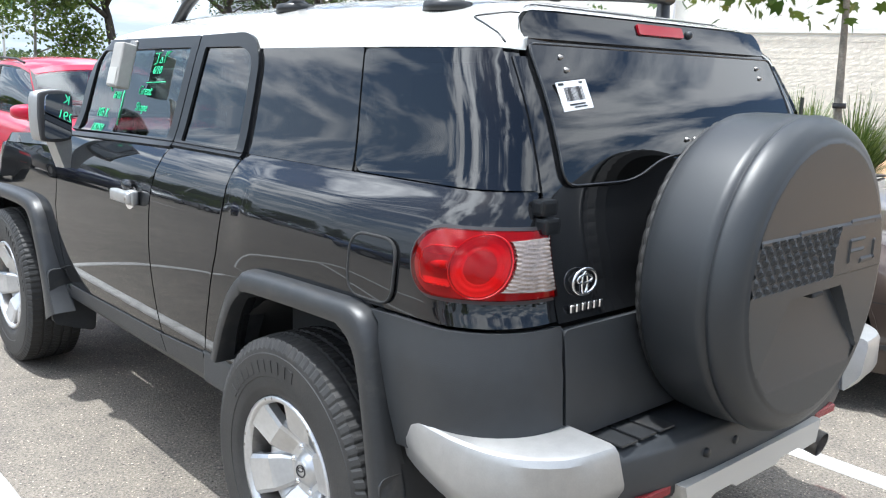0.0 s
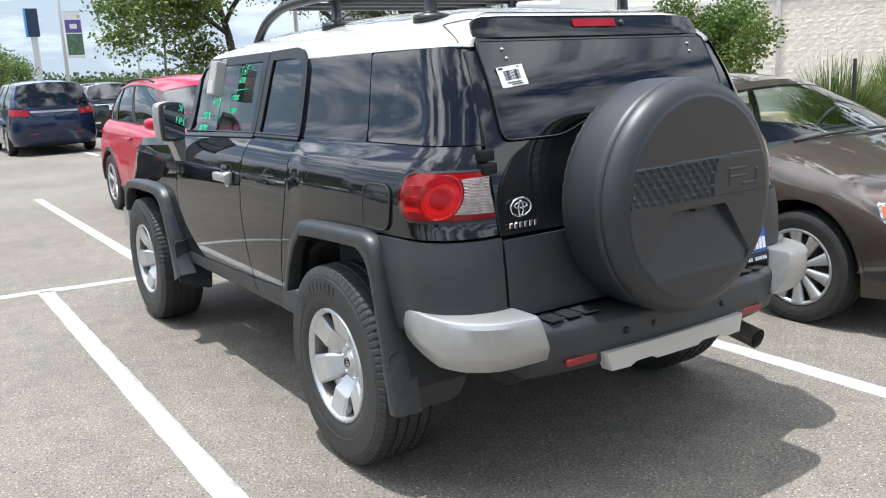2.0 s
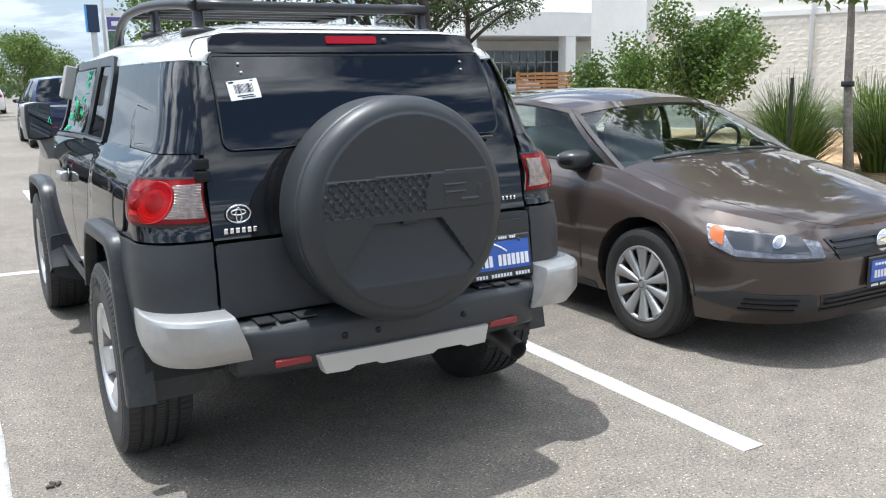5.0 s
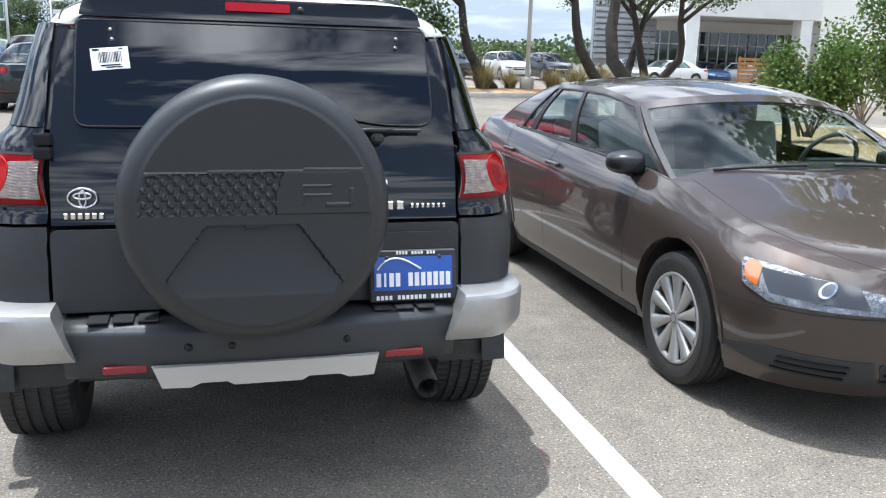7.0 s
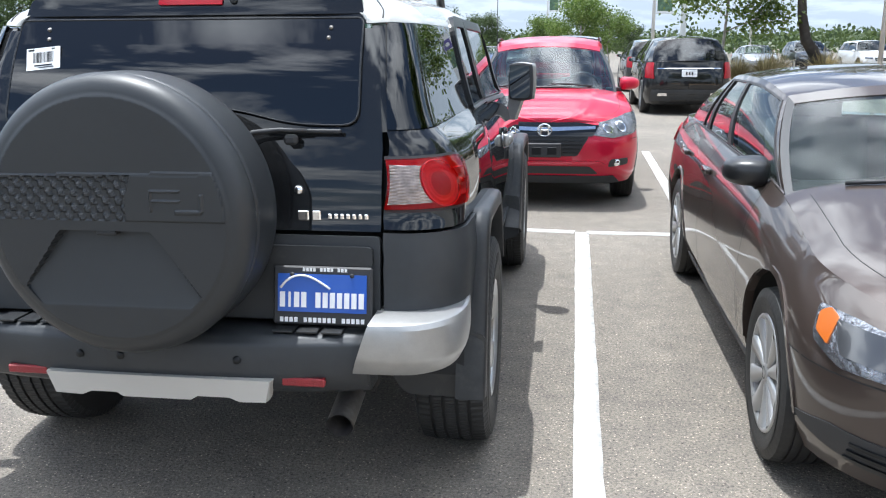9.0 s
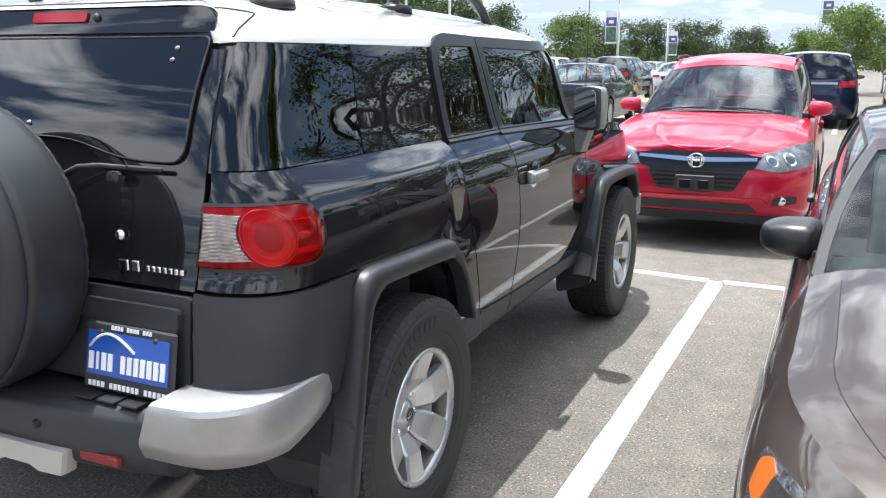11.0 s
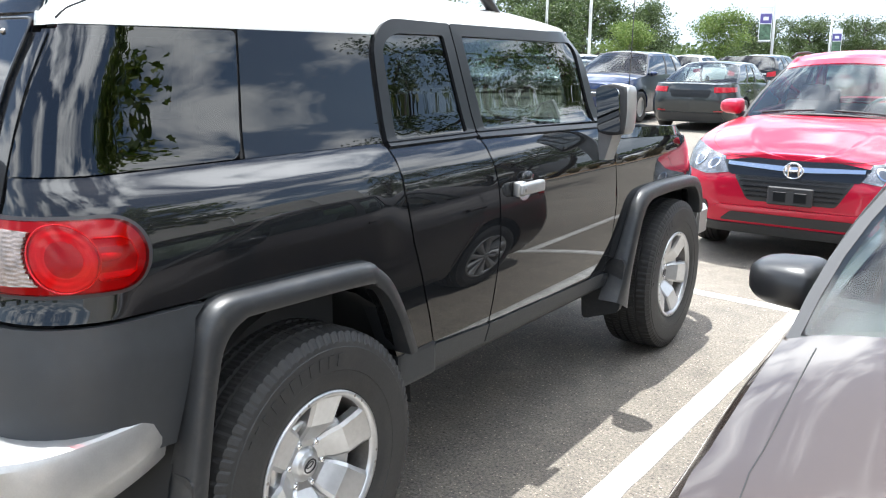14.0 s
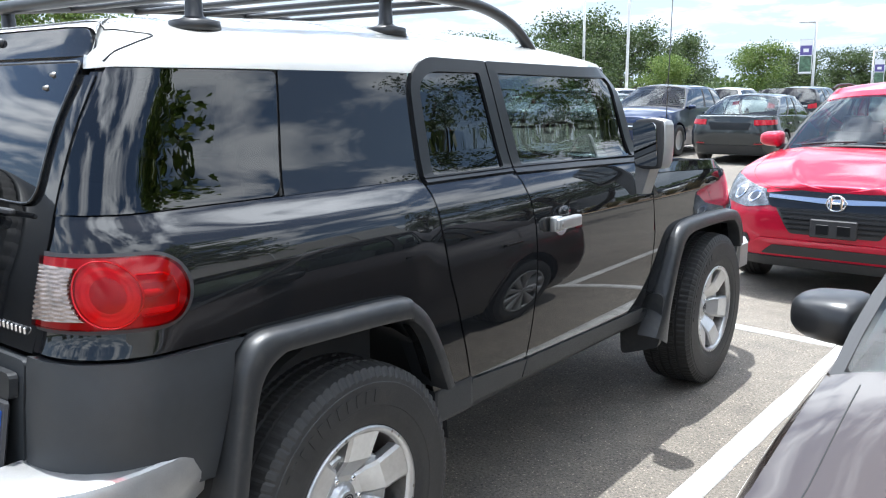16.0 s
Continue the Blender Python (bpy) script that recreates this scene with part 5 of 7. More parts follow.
def mark(pts, r=0.0022):
    bm = bmesh.new()
    tube(bm, [wf(-y, z) + Vector((-0.006, 0, 0)) for y, z in pts], r, 4)
    part("marker_stroke", bm, M_GREEN, glass_f[1])


mark([(1.255, 1.548), (1.20, 1.552), (1.222, 1.552), (1.226, 1.515), (1.246, 1.507)])
mark([(1.205, 1.515), (1.19, 1.535), (1.18, 1.515), (1.205, 1.515)])
mark([(1.165, 1.515), (1.16, 1.552), (1.125, 1.558), (1.16, 1.54), (1.135, 1.538)])
mark([(1.29, 1.44), (1.12, 1.447)])
mark([(1.485, 1.405), (1.487, 1.27)])
mark([(1.575, 1.42), (1.635, 1.414), (1.615, 1.43), (1.635, 1.414), (1.612, 1.40)])
for txt, y, z, h in (("6/10", 1.25, 1.475, 0.042), ("6/10", 1.59, 1.372, 0.042), ("Great", 1.345, 1.395, 0.05), ("Shape", 1.345, 1.335, 0.046), ("105 K", 1.735, 1.296, 0.052), ("18291", 1.745, 1.234, 0.054)):
    cu = bpy.data.curves.new("marker_text", "FONT")
    cu.body, cu.size, cu.shear, cu.extrude = txt, h, 0.25, 0.001
    cu.materials.append(M_GREEN)
    o = new("marker_text", cu)
    p = wf(-y, z)
    tilt = math.atan2(wf(-y, z + 0.05).x - p.x, 0.05)
    o.matrix_local = Matrix.Translation(p + Vector((-0.006, 0, 0))) @ Matrix.Rotation(tilt, 4, "Y") @ Matrix.Rotation(radians(-90), 4, "Z") @ Matrix.Rotation(radians(90), 4, "X")
    o.parent = glass_f[1]

# ---- other vehicles ----
def car_paint(name, color, metal=0.3, rough=0.3, coat=1.0):
    m = mat(name, color, rough, metal=metal, coat=coat)
    b = m.node_tree.nodes["Principled BSDF"]
    b.inputs["Coat IOR"].default_value = 1.5
    b.inputs["Specular Tint"].default_value = (*[min(1, c * 3 + 0.15) for c in color], 1)
    return m


def build_car(name, label, category, P, paint, near=True, group=""):
    """A car with its nose towards +y, origin on the ground midway between the axles. P: its measures."""
    C = empty(name, label, category, group)
    w, wb, R = P["w"], P["wb"] / 2, P["R"]
    zr0 = P.get("z0", 0.2)
    sho = P.get("inset", 0.0) * 0.35
    Wt = spline([(zr0, w * 0.93), (0.32, w * 0.975), (0.55, w), (0.72, w * 0.985), (P["belt"] - 0.1, w * 0.963 - sho * 0.6), (P["belt"], w * 0.945 - sho), (P["belt"] + 0.1, w * 0.93 - sho)])
    sh = Shell(Wt, spline(P["rear"]), spline(P["front"]), lambda z: P.get("rr", 0.3), lambda z: P.get("rf", 0.4), lambda y, z: flank(y, z))
    T = spline(P["top"])
    crest = P.get("crest", 0.0)

    def flank(y, z):
        """How far the side draws in: bowed in plan, and rounded over along its upper edge."""
        bow_in = 0.035 * (y / 2.2) ** 4 if crest else 0.035 * (y / 2.2) ** 2
        return bow_in + crest * min(1.0, max(0.0, (z - T(y) + P.get("crest_h", 0.09)) / P.get("crest_h", 0.09))) ** 2

    st = 0.09 if near else 0.22

    def side(nm, poly, material, step=None, thick=0.02, off=0.0, lab="", parent=None):
        obs = []
        for sg in (1, -1):
            bm = bmesh.new()
            fn = sh if sg > 0 else left(sh)
            panel(bm, poly if sg > 0 else [(-u, v) for u, v in poly][::-1], fn, step or st, thick, off)
            obs.append(part(nm, bm, material, parent or C, lab))
        return obs

    def front_poly(nm, poly, material, off=0.004, thick=0.02, step=0.1, lab="", parent=None):
        bm = bmesh.new()
        panel(bm, [(-x, z) for x, z in poly][::-1], lambda u, v: sh.nose(-u, v), step, thick, off)
        return part(nm, bm, material, parent or C, lab)

    def rear_poly(nm, poly, material, off=0.004, thick=0.02, step=0.1, lab="", parent=None):
        bm = bmesh.new()
        panel(bm, poly, sh.back, step, thick, off)
        return part(nm, bm, material, parent or C, lab)

    # lower body: one sheet a side, from the middle of the tail to the middle of the nose
    ra = R + P.get("arch", 0.055)
    zc = R + 0.01
    poly = []
    s_lo = sh.s_rear(0.0, 0.4)
    s_hi = sh.s_front(0.0, 0.4)
    for z in (zr0, 0.3, 0.4, 0.5, 0.6, 0.7, 0.8, 0.9 * T(-9), T(-9)):
        poly.append((sh.s_rear(0.0, z), z))
    poly = poly[::-1]
    zb = zr0
    for yc in (-wb, wb):
        a0 = math.asin(min(0.9, (zc - zb) / ra))
        n = 12
        for k in range(n + 1):
            a = math.pi + a0 - (math.pi + 2 * a0) * k / n
            poly.append((yc + ra * math.cos(a), zc + ra * math.sin(a)))
    for z in [zr0 + (T(9) - zr0) * k / 9 for k in range(10)]:
        poly.append((sh.s_front(0.0, z), z))
    ss = [s_hi - 0.1 - (s_hi - s_lo - 0.2) * k / 30 for k in range(31)]
    poly += [(s, T(s)) for s in ss]
    side("body_side", poly, paint, st if not near else (0.07, 0.03), 0.03)
    # hood and deck between the upper edges
    for nm, s0, s1, crown in (("hood", P["cowl"], sh.s_front(0.02, T(9)), P.get("hood_crown", 0.05)), ("deck", P["rglass"][0], sh.s_rear(0.02, T(-9)), 0.02)):
        bm = bmesh.new()
        rows = []
        for k in range(25):
            s = s0 + (s1 - s0) * k / 24
            e = sh(s, T(s))
            e.z += P.get("lift", 0.0) * max(0, 1 - k / 7) if nm == "hood" else 0.0
            nc = 48 if near else 12
            ra_, rb_, rh_ = P.get("ridge", (0.6, 0.45, 0.0))
            ridge = lambda a: rh_ * math.exp(-((abs(a) - (ra_ + (rb_ - ra_) * k / 24)) / 0.05) ** 2) * smooth(0, 3, k) * smooth(24, 20, k) if nm == "hood" and near else 0.0
            rows.append([(e.x * a, e.y, e.z + ridge(a) + crown * (1 - abs(a) ** P.get("hood_pow", 2.2)) * (1 - (k / 24) ** 2.5)) for a in [-1 + 2 * j / nc for j in range(nc + 1)]])
        grid(bm, rows, flip=nm == "hood")
        bmesh.ops.recalc_face_normals(bm, faces=bm.faces)
        if sum(f.normal.z for f in bm.faces) < 0:
            bmesh.ops.reverse_faces(bm, faces=bm.faces)
        part(nm, bm, paint, C)
        if near and nm == "hood":
            for sg in (1, -1):
                bm = bmesh.new()
                line = []
                for k in range(1, 22):
                    s = s0 + (s1 - s0) * k / 24
                    e = sh(s, T(s))
                    a = 0.9 - 0.06 * k / 24
                    line.append((e.x * a * sg, e.y, e.z + crown * (1 - a ** P.get("hood_pow", 2.2)) * (1 - (k / 24) ** 2.5) - 0.001))
                tube(bm, line, 0.0022, 5)
                part("hood_gap", bm, M_DARK, C)
    # greenhouse
    yb0, yt0 = P["rglass"]
    yb1, yt1 = P["cowl"], P["header"]
    ZR = spline(P["roof"])
    xr = P["roof_w"]

    def gh(u, t):
        yB, yR = yb0 + (yb1 - yb0) * u, yt0 + (yt1 - yt0) * u
        b = sh(min(max(yB, sh.rear(0.8) + 0.02), sh.front(0.8)), T(yB))
        b.x -= P.get("inset", 0.0) * (0.6 + 0.4 * max(0, 2 * u - 1))
        b.z += P.get("inset", 0.0) * 0.12 + P.get("lift", 0.0) * max(0, 2 * u - 1)
        r = Vector((xr - 0.03 * (2 * u - 1) ** 2, yR, ZR(yR)))
        p = b.lerp(r, t)
        p.x += 0.03 * math.sin(math.pi * t)
        p.z += 0.0
        return p

    outer = [(0, 0), (1, 0), (1, 1), (0, 1)]
    ui0, ui1 = P.get("win", (0.05, 0.982))
    inner = [(ui0, 0.03), (ui1, 0.03), (ui1 - 0.0, 0.9), (ui0 + 0.02, 0.9)]
    for sg in (1, -1):
        fn = gh if sg > 0 else (lambda u, v: Vector((-gh(-u, v).x, gh(-u, v).y, gh(-u, v).z)))
        F = (lambda q: q) if sg > 0 else (lambda q: [(-u, v) for u, v in q][::-1])
        bm = bmesh.new()
        for q in frame_poly(outer, inner):
            panel(bm, F(q), fn, 0.12, 0.03, 0.0)
        part("pillar_frame", bm, paint, C)
        bm = bmesh.new()
        panel(bm, F(rounded(inner, 0.02)), fn, 0.12, 0.0, -0.004)
        part("side_glass", bm, P.get("glass", M_CLEAR), C)
        if near:
            bm = bmesh.new()
            o2 = [(inner[0][0] - 0.012, 0.0), (inner[1][0] + 0.015, 0.0), (inner[2][0] + 0.008, 0.93), (inner[3][0] - 0.008, 0.93)]
            for q in frame_poly(o2, inner):
                panel(bm, F(q), fn, 0.12, 0.01, 0.003)
            part("window_trim", bm, M_DASH, C)
        for u in P.get("pillars", (0.52,)):
            bm = bmesh.new()
            panel(bm, F([(u - 0.018, 0), (u + 0.018, 0), (u + 0.014, 0.93), (u - 0.014, 0.93)]), fn, 0.1, 0.012, 0.003)
            part("pillar", bm, M_DASH, C)
    if "inset" in P:
        # shoulder between the body's upper edge and the foot of the windows
        for sg in (1, -1):
            bm = bmesh.new()
            rows = []
            for k in range(25):
                u = k / 24
                yB = yb0 + (yb1 - yb0) * u
                a, b = sh(yB, T(yB)), gh(u, 0.0)
                m = a.lerp(b, 0.5)
                m.z += 0.008
                rows.append([(p.x * sg, p.y, p.z) for p in (a, m, b, b + Vector((-0.02, 0, 0)))])
            grid(bm, rows)
            bmesh.ops.recalc_face_normals(bm, faces=bm.faces)
            part("shoulder", bm, paint, C, smooth=True)
    # roof
    bm = bmesh.new()
    rows = []
    for k in range(15):
        u = k / 14
        e = gh(u, 1.0)
        rows.append([(e.x * a, e.y + P.get("bow", 0.1) * (1 - a * a) * (2 * u - 1) * abs(2 * u - 1), e.z + P.get("crown", 0.05) * (1 - abs(a) ** 2.6) + (0.012 * (1 - abs(a)))) for a in [-1 + 2 * j / 14 for j in range(15)]])
    grid(bm, rows)
    bmesh.ops.recalc_face_normals(bm, faces=bm.faces)
    if sum(f.normal.z for f in bm.faces) < 0:
        bmesh.ops.reverse_faces(bm, faces=bm.faces)
    part("roof", bm, P.get("roof_mat", paint), C)

    def screen(u):
        base, head = gh(u, 0.0), gh(u, 1.0)
        sgn = 1 if u > 0.5 else -1
        cr = P.get("screen_crown", P.get("hood_crown", 0.05)) if u > 0.5 else 0.02

        def fn(a, t):
            x = base.x * (1 - t) + head.x * t + 0.03 * math.sin(math.pi * t)
            y = base.y * (1 - t) + head.y * t + sgn * (1 - a * a) * (P.get("bow0", 0.16) * (1 - t) + P.get("bow", 0.1) * t)
            z = (base.z + cr * 0.9 * (1 - abs(a) ** 2.2)) * (1 - t) + (head.z + P.get("crown", 0.05) * (1 - abs(a) ** 2.6) + 0.012 * (1 - abs(a))) * t
            return Vector((a * x, y + sgn * 0.02 * math.sin(math.pi * t), z))
        return fn

    for nm, u in (("windscreen", 1.0), ("rear_window", 0.0)):
        f0 = screen(u)
        fn = (lambda a, t, f0=f0: f0(-a, t)) if u > 0.5 else f0
        bm = bmesh.new()
        gt = 0.895 if near and u > 0.5 else 0.955
        gi = [(-0.965, 0.02), (0.965, 0.02), (0.95, gt), (-0.95, gt)]
        panel(bm, rounded(gi, 0.04), fn, 0.15, 0.0, 0.0)
        part(nm, bm, P.get("glass", M_CLEAR) if u < 0.5 else M_CLEAR, C)
        bm = bmesh.new()
        for k, q in enumerate(frame_poly([(-1, 0), (1, 0), (1, 1), (-1, 1)], gi)):
            if k == 2 and near:
                bh = bmesh.new()
                panel(bh, q, fn, 0.1, 0.02, 0.003)
                part("screen_header", bh, paint, C)
            else:
                panel(bm, q, fn, 0.2, 0.02, 0.002)
        part("screen_surround", bm, M_DASH if u > 0.5 else paint, C)
        if near and u > 0.5:
            for x0 in (-0.75, 0.05):
                bm = bmesh.new()
                tube(bm, [fn(x0 + 0.6 * k / 5, 0.045) + Vector((0, 0.012, 0.012)) for k in range(6)], 0.009, 5)
                part("wiper", bm, M_DASH, C)
    # wheels and liners
    for sg in (1, -1):
        for yc in (wb, -wb):
            wheel(C, ((w - 0.115) * sg, yc, R), sg, R, 0.21, P.get("rim", R * 0.66), P.get("wheel", "fan") if near else "plain", P.get("rim_mat"), flip=yc)
            bm = bmesh.new()
            grid(bm, [[(x * sg, yc + (ra + 0.02) * math.cos(math.pi * k / 12), zc + (ra + 0.02) * math.sin(math.pi * k / 12)) for x in (w - 0.32, w - 0.03)] for k in range(13)])
            part("arch_liner", bm, M_DARK, C)
    bm = boxes(((0, 0, 0.27), (2 * w - 0.5, P["front"][0][1] * 2 - 0.5, 0.14)), ((0, 0, 0.32), (2 * w - 0.16, 2 * wb - 2 * ra - 0.1, 0.2)))
    part("underbody", bm, M_UNDER, C)
    # cabin
    if not near:
        part("cabin", boxes(((0, (yb0 + yb1) / 2, 0.62), (2 * w - 0.3, (yb1 - yb0) * 0.75, 0.6)), bevel=0.05), M_DASH, C)
    if near:
        bm = boxes(((0, (yb0 + yb1) / 2, 0.5), (2 * w - 0.25, (yb1 - yb0) * 0.8, 0.3)), bevel=0.03)
        box(bm, (0, yb1 - 0.2, P["belt"] - 0.14), (2 * w - 0.3, 0.5, 0.2), 0.06, 2)
        part("dashboard", bm, M_DASH, C)
        smat = P.get("seat", M_SEAT)
        for x, y in ((0.37, P.get("seat_y", 0.0)), (-0.37, P.get("seat_y", 0.0))):
            bm = bmesh.new()
            box(bm, (x, y + 0.2, 0.58), (0.5, 0.5, 0.16), 0.05, 2)
            box(bm, (x, y - 0.1, 0.86), (0.48, 0.14, 0.56), 0.06, 2, Matrix.Rotation(radians(14), 4, "X"))
            box(bm, (x, y - 0.19, 1.19), (0.25, 0.09, 0.18), 0.04, 2)
            part("front_seat", bm, smat, C, smooth=True)
        bm = bmesh.new()
        ry = P.get("seat_y", 0.0) - 0.85
        box(bm, (0, ry, 0.84), (1.2, 0.14, 0.5), 0.05, 2, Matrix.Rotation(radians(16), 4, "X"))
        for x in (-0.4, 0.4):
            box(bm, (x, ry - 0.1, 1.14), (0.24, 0.08, 0.14), 0.03, 2)
        part("rear_seat", bm, smat, C, smooth=True)
    if near:
        bm = bmesh.new()
        tube(bm, [(-0.37 + 0.18 * math.cos(a), yb1 - 0.32 + 0.07 * math.sin(a), P["belt"] + 0.0 + 0.165 * math.sin(a)) for a in (2 * math.pi * k / 24 for k in range(25))], 0.014, 6, caps=False)
        box(bm, (-0.37, yb1 - 0.3, P["belt"]), (0.32, 0.03, 0.06), 0.01)
        part("steering_wheel", bm, M_DASH, C)
    # mirrors, handles, gaps
    for sg in (1, -1):
        m = new("door_mirror")
        m.parent = C
        m.matrix_local = Matrix.Translation(((sh(P["mirror"][0], P["belt"]).x + 0.08) * sg, P["mirror"][0], P["mirror"][1])) @ Matrix.Diagonal((sg * P.get("mirror_s", 1.0), P.get("mirror_s", 1.0), P.get("mirror_s", 1.0), 1))
        bm = bmesh.new()
        bmesh.ops.create_uvsphere(bm, u_segments=18, v_segments=12, radius=1)
        for v in bm.verts:
            p = v.co
            q = 0.62
            v.co = Vector((math.copysign(abs(p.x) ** q, p.x) * (0.084 if p.x > 0 else 0.08), math.copysign(abs(p.y) ** 0.8, p.y) * (0.1 - 0.03 * p.x if p.y > 0 else 0.045), math.copysign(abs(p.z) ** q, p.z) * (0.053 - 0.012 * p.x)))
        part("mirror_shell", bm, P.get("mirror_mat", paint), m, smooth=True)
        part("mirror_foot", boxes(((-0.11, 0.0, -0.05), (0.16, 0.075, 0.034)), bevel=0.012, segs=2), M_DASH, m)
        bm = bmesh.new()
        solid(bm, rounded([(-0.066, -0.043), (0.062, -0.035), (0.062, 0.035), (-0.066, 0.043)], 0.028), -0.040, -0.048, lambda u, v, h: (u, h, v))
        part("mirror_glass", bm, M_MIRR, m)
        for y in P.get("handles", ()):
            bm = bmesh.new()
            box(bm, (0, 0, 0), (0.03, 0.19, 0.03), 0.011, 2)
            h = part("door_handle", bm, P.get("handle_mat", paint), C, smooth=True)
            h.matrix_local = Matrix.Translation(((sh(y, P["belt"] - 0.13).x + 0.016) * sg, y, P["belt"] - 0.13))
    for y0, y1 in P.get("gaps", ()):
        side("door_gap", [(y0, 0.3), (y0 + 0.006, 0.3), (y1 + 0.006, T(y1) - 0.004), (y1, T(y1) - 0.004)], M_DARK, 0.05, 0.0, 0.003)
    return C, sh, side, front_poly, rear_poly, T, gh


SEDAN = dict(w=0.889, wb=2.65, R=0.318, belt=0.97, z0=0.2,
             rear=[(0.2, -2.18), (0.4, -2.29), (0.7, -2.31), (0.95, -2.26)], front=[(0.2, 2.10), (0.35, 2.19), (0.55, 2.2), (0.68, 2.12), (0.78, 2.0)],
             rr=0.35, rf=0.55, top=[(-2.6, 0.98), (-2.2, 1.0), (-1.6, 1.0), (-0.6, 0.985), (0.3, 0.962), (0.95, 0.938), (1.1, 0.918), (1.5, 0.83), (2.0, 0.74), (2.4, 0.69), (3.0, 0.68)],
             cowl=1.03, header=0.39, rglass=(-1.66, -0.98), roof=[(-1.1, 1.27), (-0.6, 1.325), (-0.1, 1.33), (0.2, 1.30), (0.4, 1.262)], roof_w=0.675, crown=0.05, inset=0.006, crest=0.06, crest_h=0.2, hood_pow=3.2, screen_crown=0.07, hood_crown=0.09,
             mirror=(0.67, 0.972), handles=(-0.28, -1.12), gaps=((0.78, 0.82), (-0.36, -0.36), (-0.98, -1.3)), pillars=(0.545, 0.275), win=(0.2, 0.962), wheel="fan", rim=0.215)
TALL = dict(w=0.886, wb=2.61, R=0.34, belt=1.04, z0=0.24, arch=0.05,
            rear=[(0.24, -1.98), (0.45, -2.08), (0.8, -2.07), (1.1, -2.0)], front=[(0.24, 2.08), (0.4, 2.16), (0.6, 2.18), (0.78, 2.12), (0.9, 1.98)],
            rr=0.35, rf=0.6, top=[(-2.4, 1.06), (-2.0, 1.08), (-1.2, 1.07), (0.3, 1.03), (0.95, 1.0), (1.5, 0.945), (1.9, 0.86), (2.3, 0.80), (3.0, 0.79)],
            cowl=1.02, header=0.22, rglass=(-1.93, -1.55), roof=[(-1.7, 1.47), (-0.8, 1.51), (0.0, 1.512), (0.3, 1.485)], roof_w=0.58, crown=0.05, hood_crown=0.08,
            mirror=(0.66, 1.06), handles=(-0.3,), gaps=((0.8, 0.86), (-0.36, -0.38)), pillars=(0.5, 0.2), wheel="five", rim=0.225, seat_y=0.05)

# dark bronze saloon, nose to the camera side
bronze = car_paint("bronze metallic", (0.056, 0.042, 0.0355), 0.25, 0.42, 1.0)
M_HLAMP = mat("lamp reflector", (0.22, 0.225, 0.24), 0.25, metal=0.85, vary=0.5, scale=14, bump=0.6, bscale=50)
M_PROJ = mat("projector lens", (0.12, 0.13, 0.15), 0.08, metal=0.3, coat=1.0)
M_BEZ = mat("lamp bezel grey", (0.06, 0.062, 0.066), 0.2, metal=0.4, coat=0.6)
SED = dict(SEDAN, rim_mat=mat("hubcap silver", (0.42, 0.42, 0.42), 0.35, metal=0.6), mirror_mat=mat("satin black plastic", (0.02, 0.02, 0.021), 0.32), seat=M_SEATL, mirror_s=1.15)
VW, sh, side, fpoly, rpoly, T, gh = build_car("sedan", "dark bronze metallic sedan parked beside the wagon", "car", SED, bronze)
fpoly("grille", rounded([(-0.36, 0.545), (0.36, 0.545), (0.42, 0.655), (-0.42, 0.655)], 0.02), M_DASH, 0.006, lab="black slatted grille")
for z in (0.575, 0.605, 0.635):
    fpoly("grille_slat", [(-0.38, z - 0.006), (0.38, z - 0.006), (0.39, z + 0.006), (-0.39, z + 0.006)], M_FRAME, 0.014)
bm = bmesh.new()
lathe(bm, [(0.0, 0.0), (0.012, 0.0), (0.012, 0.055), (0.004, 0.064), (0.0, 0.064)], 28, "y")
bmesh.ops.translate(bm, verts=bm.verts, vec=(0, sh.nose(0, 0.6).y + 0.008, 0.605))
part("nose_badge", bm, M_CHROME, VW, "round chrome badge")
fpoly("lower_grille", rounded([(-0.42, 0.27), (0.42, 0.27), (0.46, 0.37), (-0.46, 0.37)], 0.02), M_DASH, 0.005)
for z in (0.295, 0.32, 0.345):
    fpoly("grille_slat", [(-0.42, z - 0.005), (0.42, z - 0.005), (0.43, z + 0.005), (-0.43, z + 0.005)], M_FRAME, 0.012)
sF = lambda x, z: sh.s_front(x, z)
hl = side("headlamp", rounded([(sF(0.45, 0.57), 0.567), (sF(0.80, 0.58), 0.572), (1.80, 0.62, 0.02), (1.745, 0.716, 0.02), (sF(0.75, 0.70), 0.705), (sF(0.45, 0.64), 0.64)][::-1], 0.012), M_HLAMP, 0.05, 0.02, 0.006, "clear headlamp")
hl0 = side("lamp_bezel", rounded([(sF(0.52, 0.58), 0.585), (sF(0.80, 0.6), 0.605), (sF(0.83, 0.62), 0.69), (sF(0.54, 0.655), 0.665)][::-1], 0.01), M_BEZ, 0.05, 0.01, 0.008)
for sg in (0, 1):
    hl0[sg].parent = hl[sg]
am = side("turn_signal", rounded([(1.772, 0.695), (1.80, 0.645), (1.87, 0.618), (1.85, 0.695), (1.80, 0.712)][::-1], 0.01), M_AMBER, 0.04, 0.01, 0.009, "amber turn signal")
for k, sg in enumerate((1, -1)):
    am[k].parent = hl[k]
disc = lambda x, z, r: [(sF(x, z) + r * math.cos(a), z + r * math.sin(a)) for a in (2 * math.pi * k / 20 for k in range(20))]
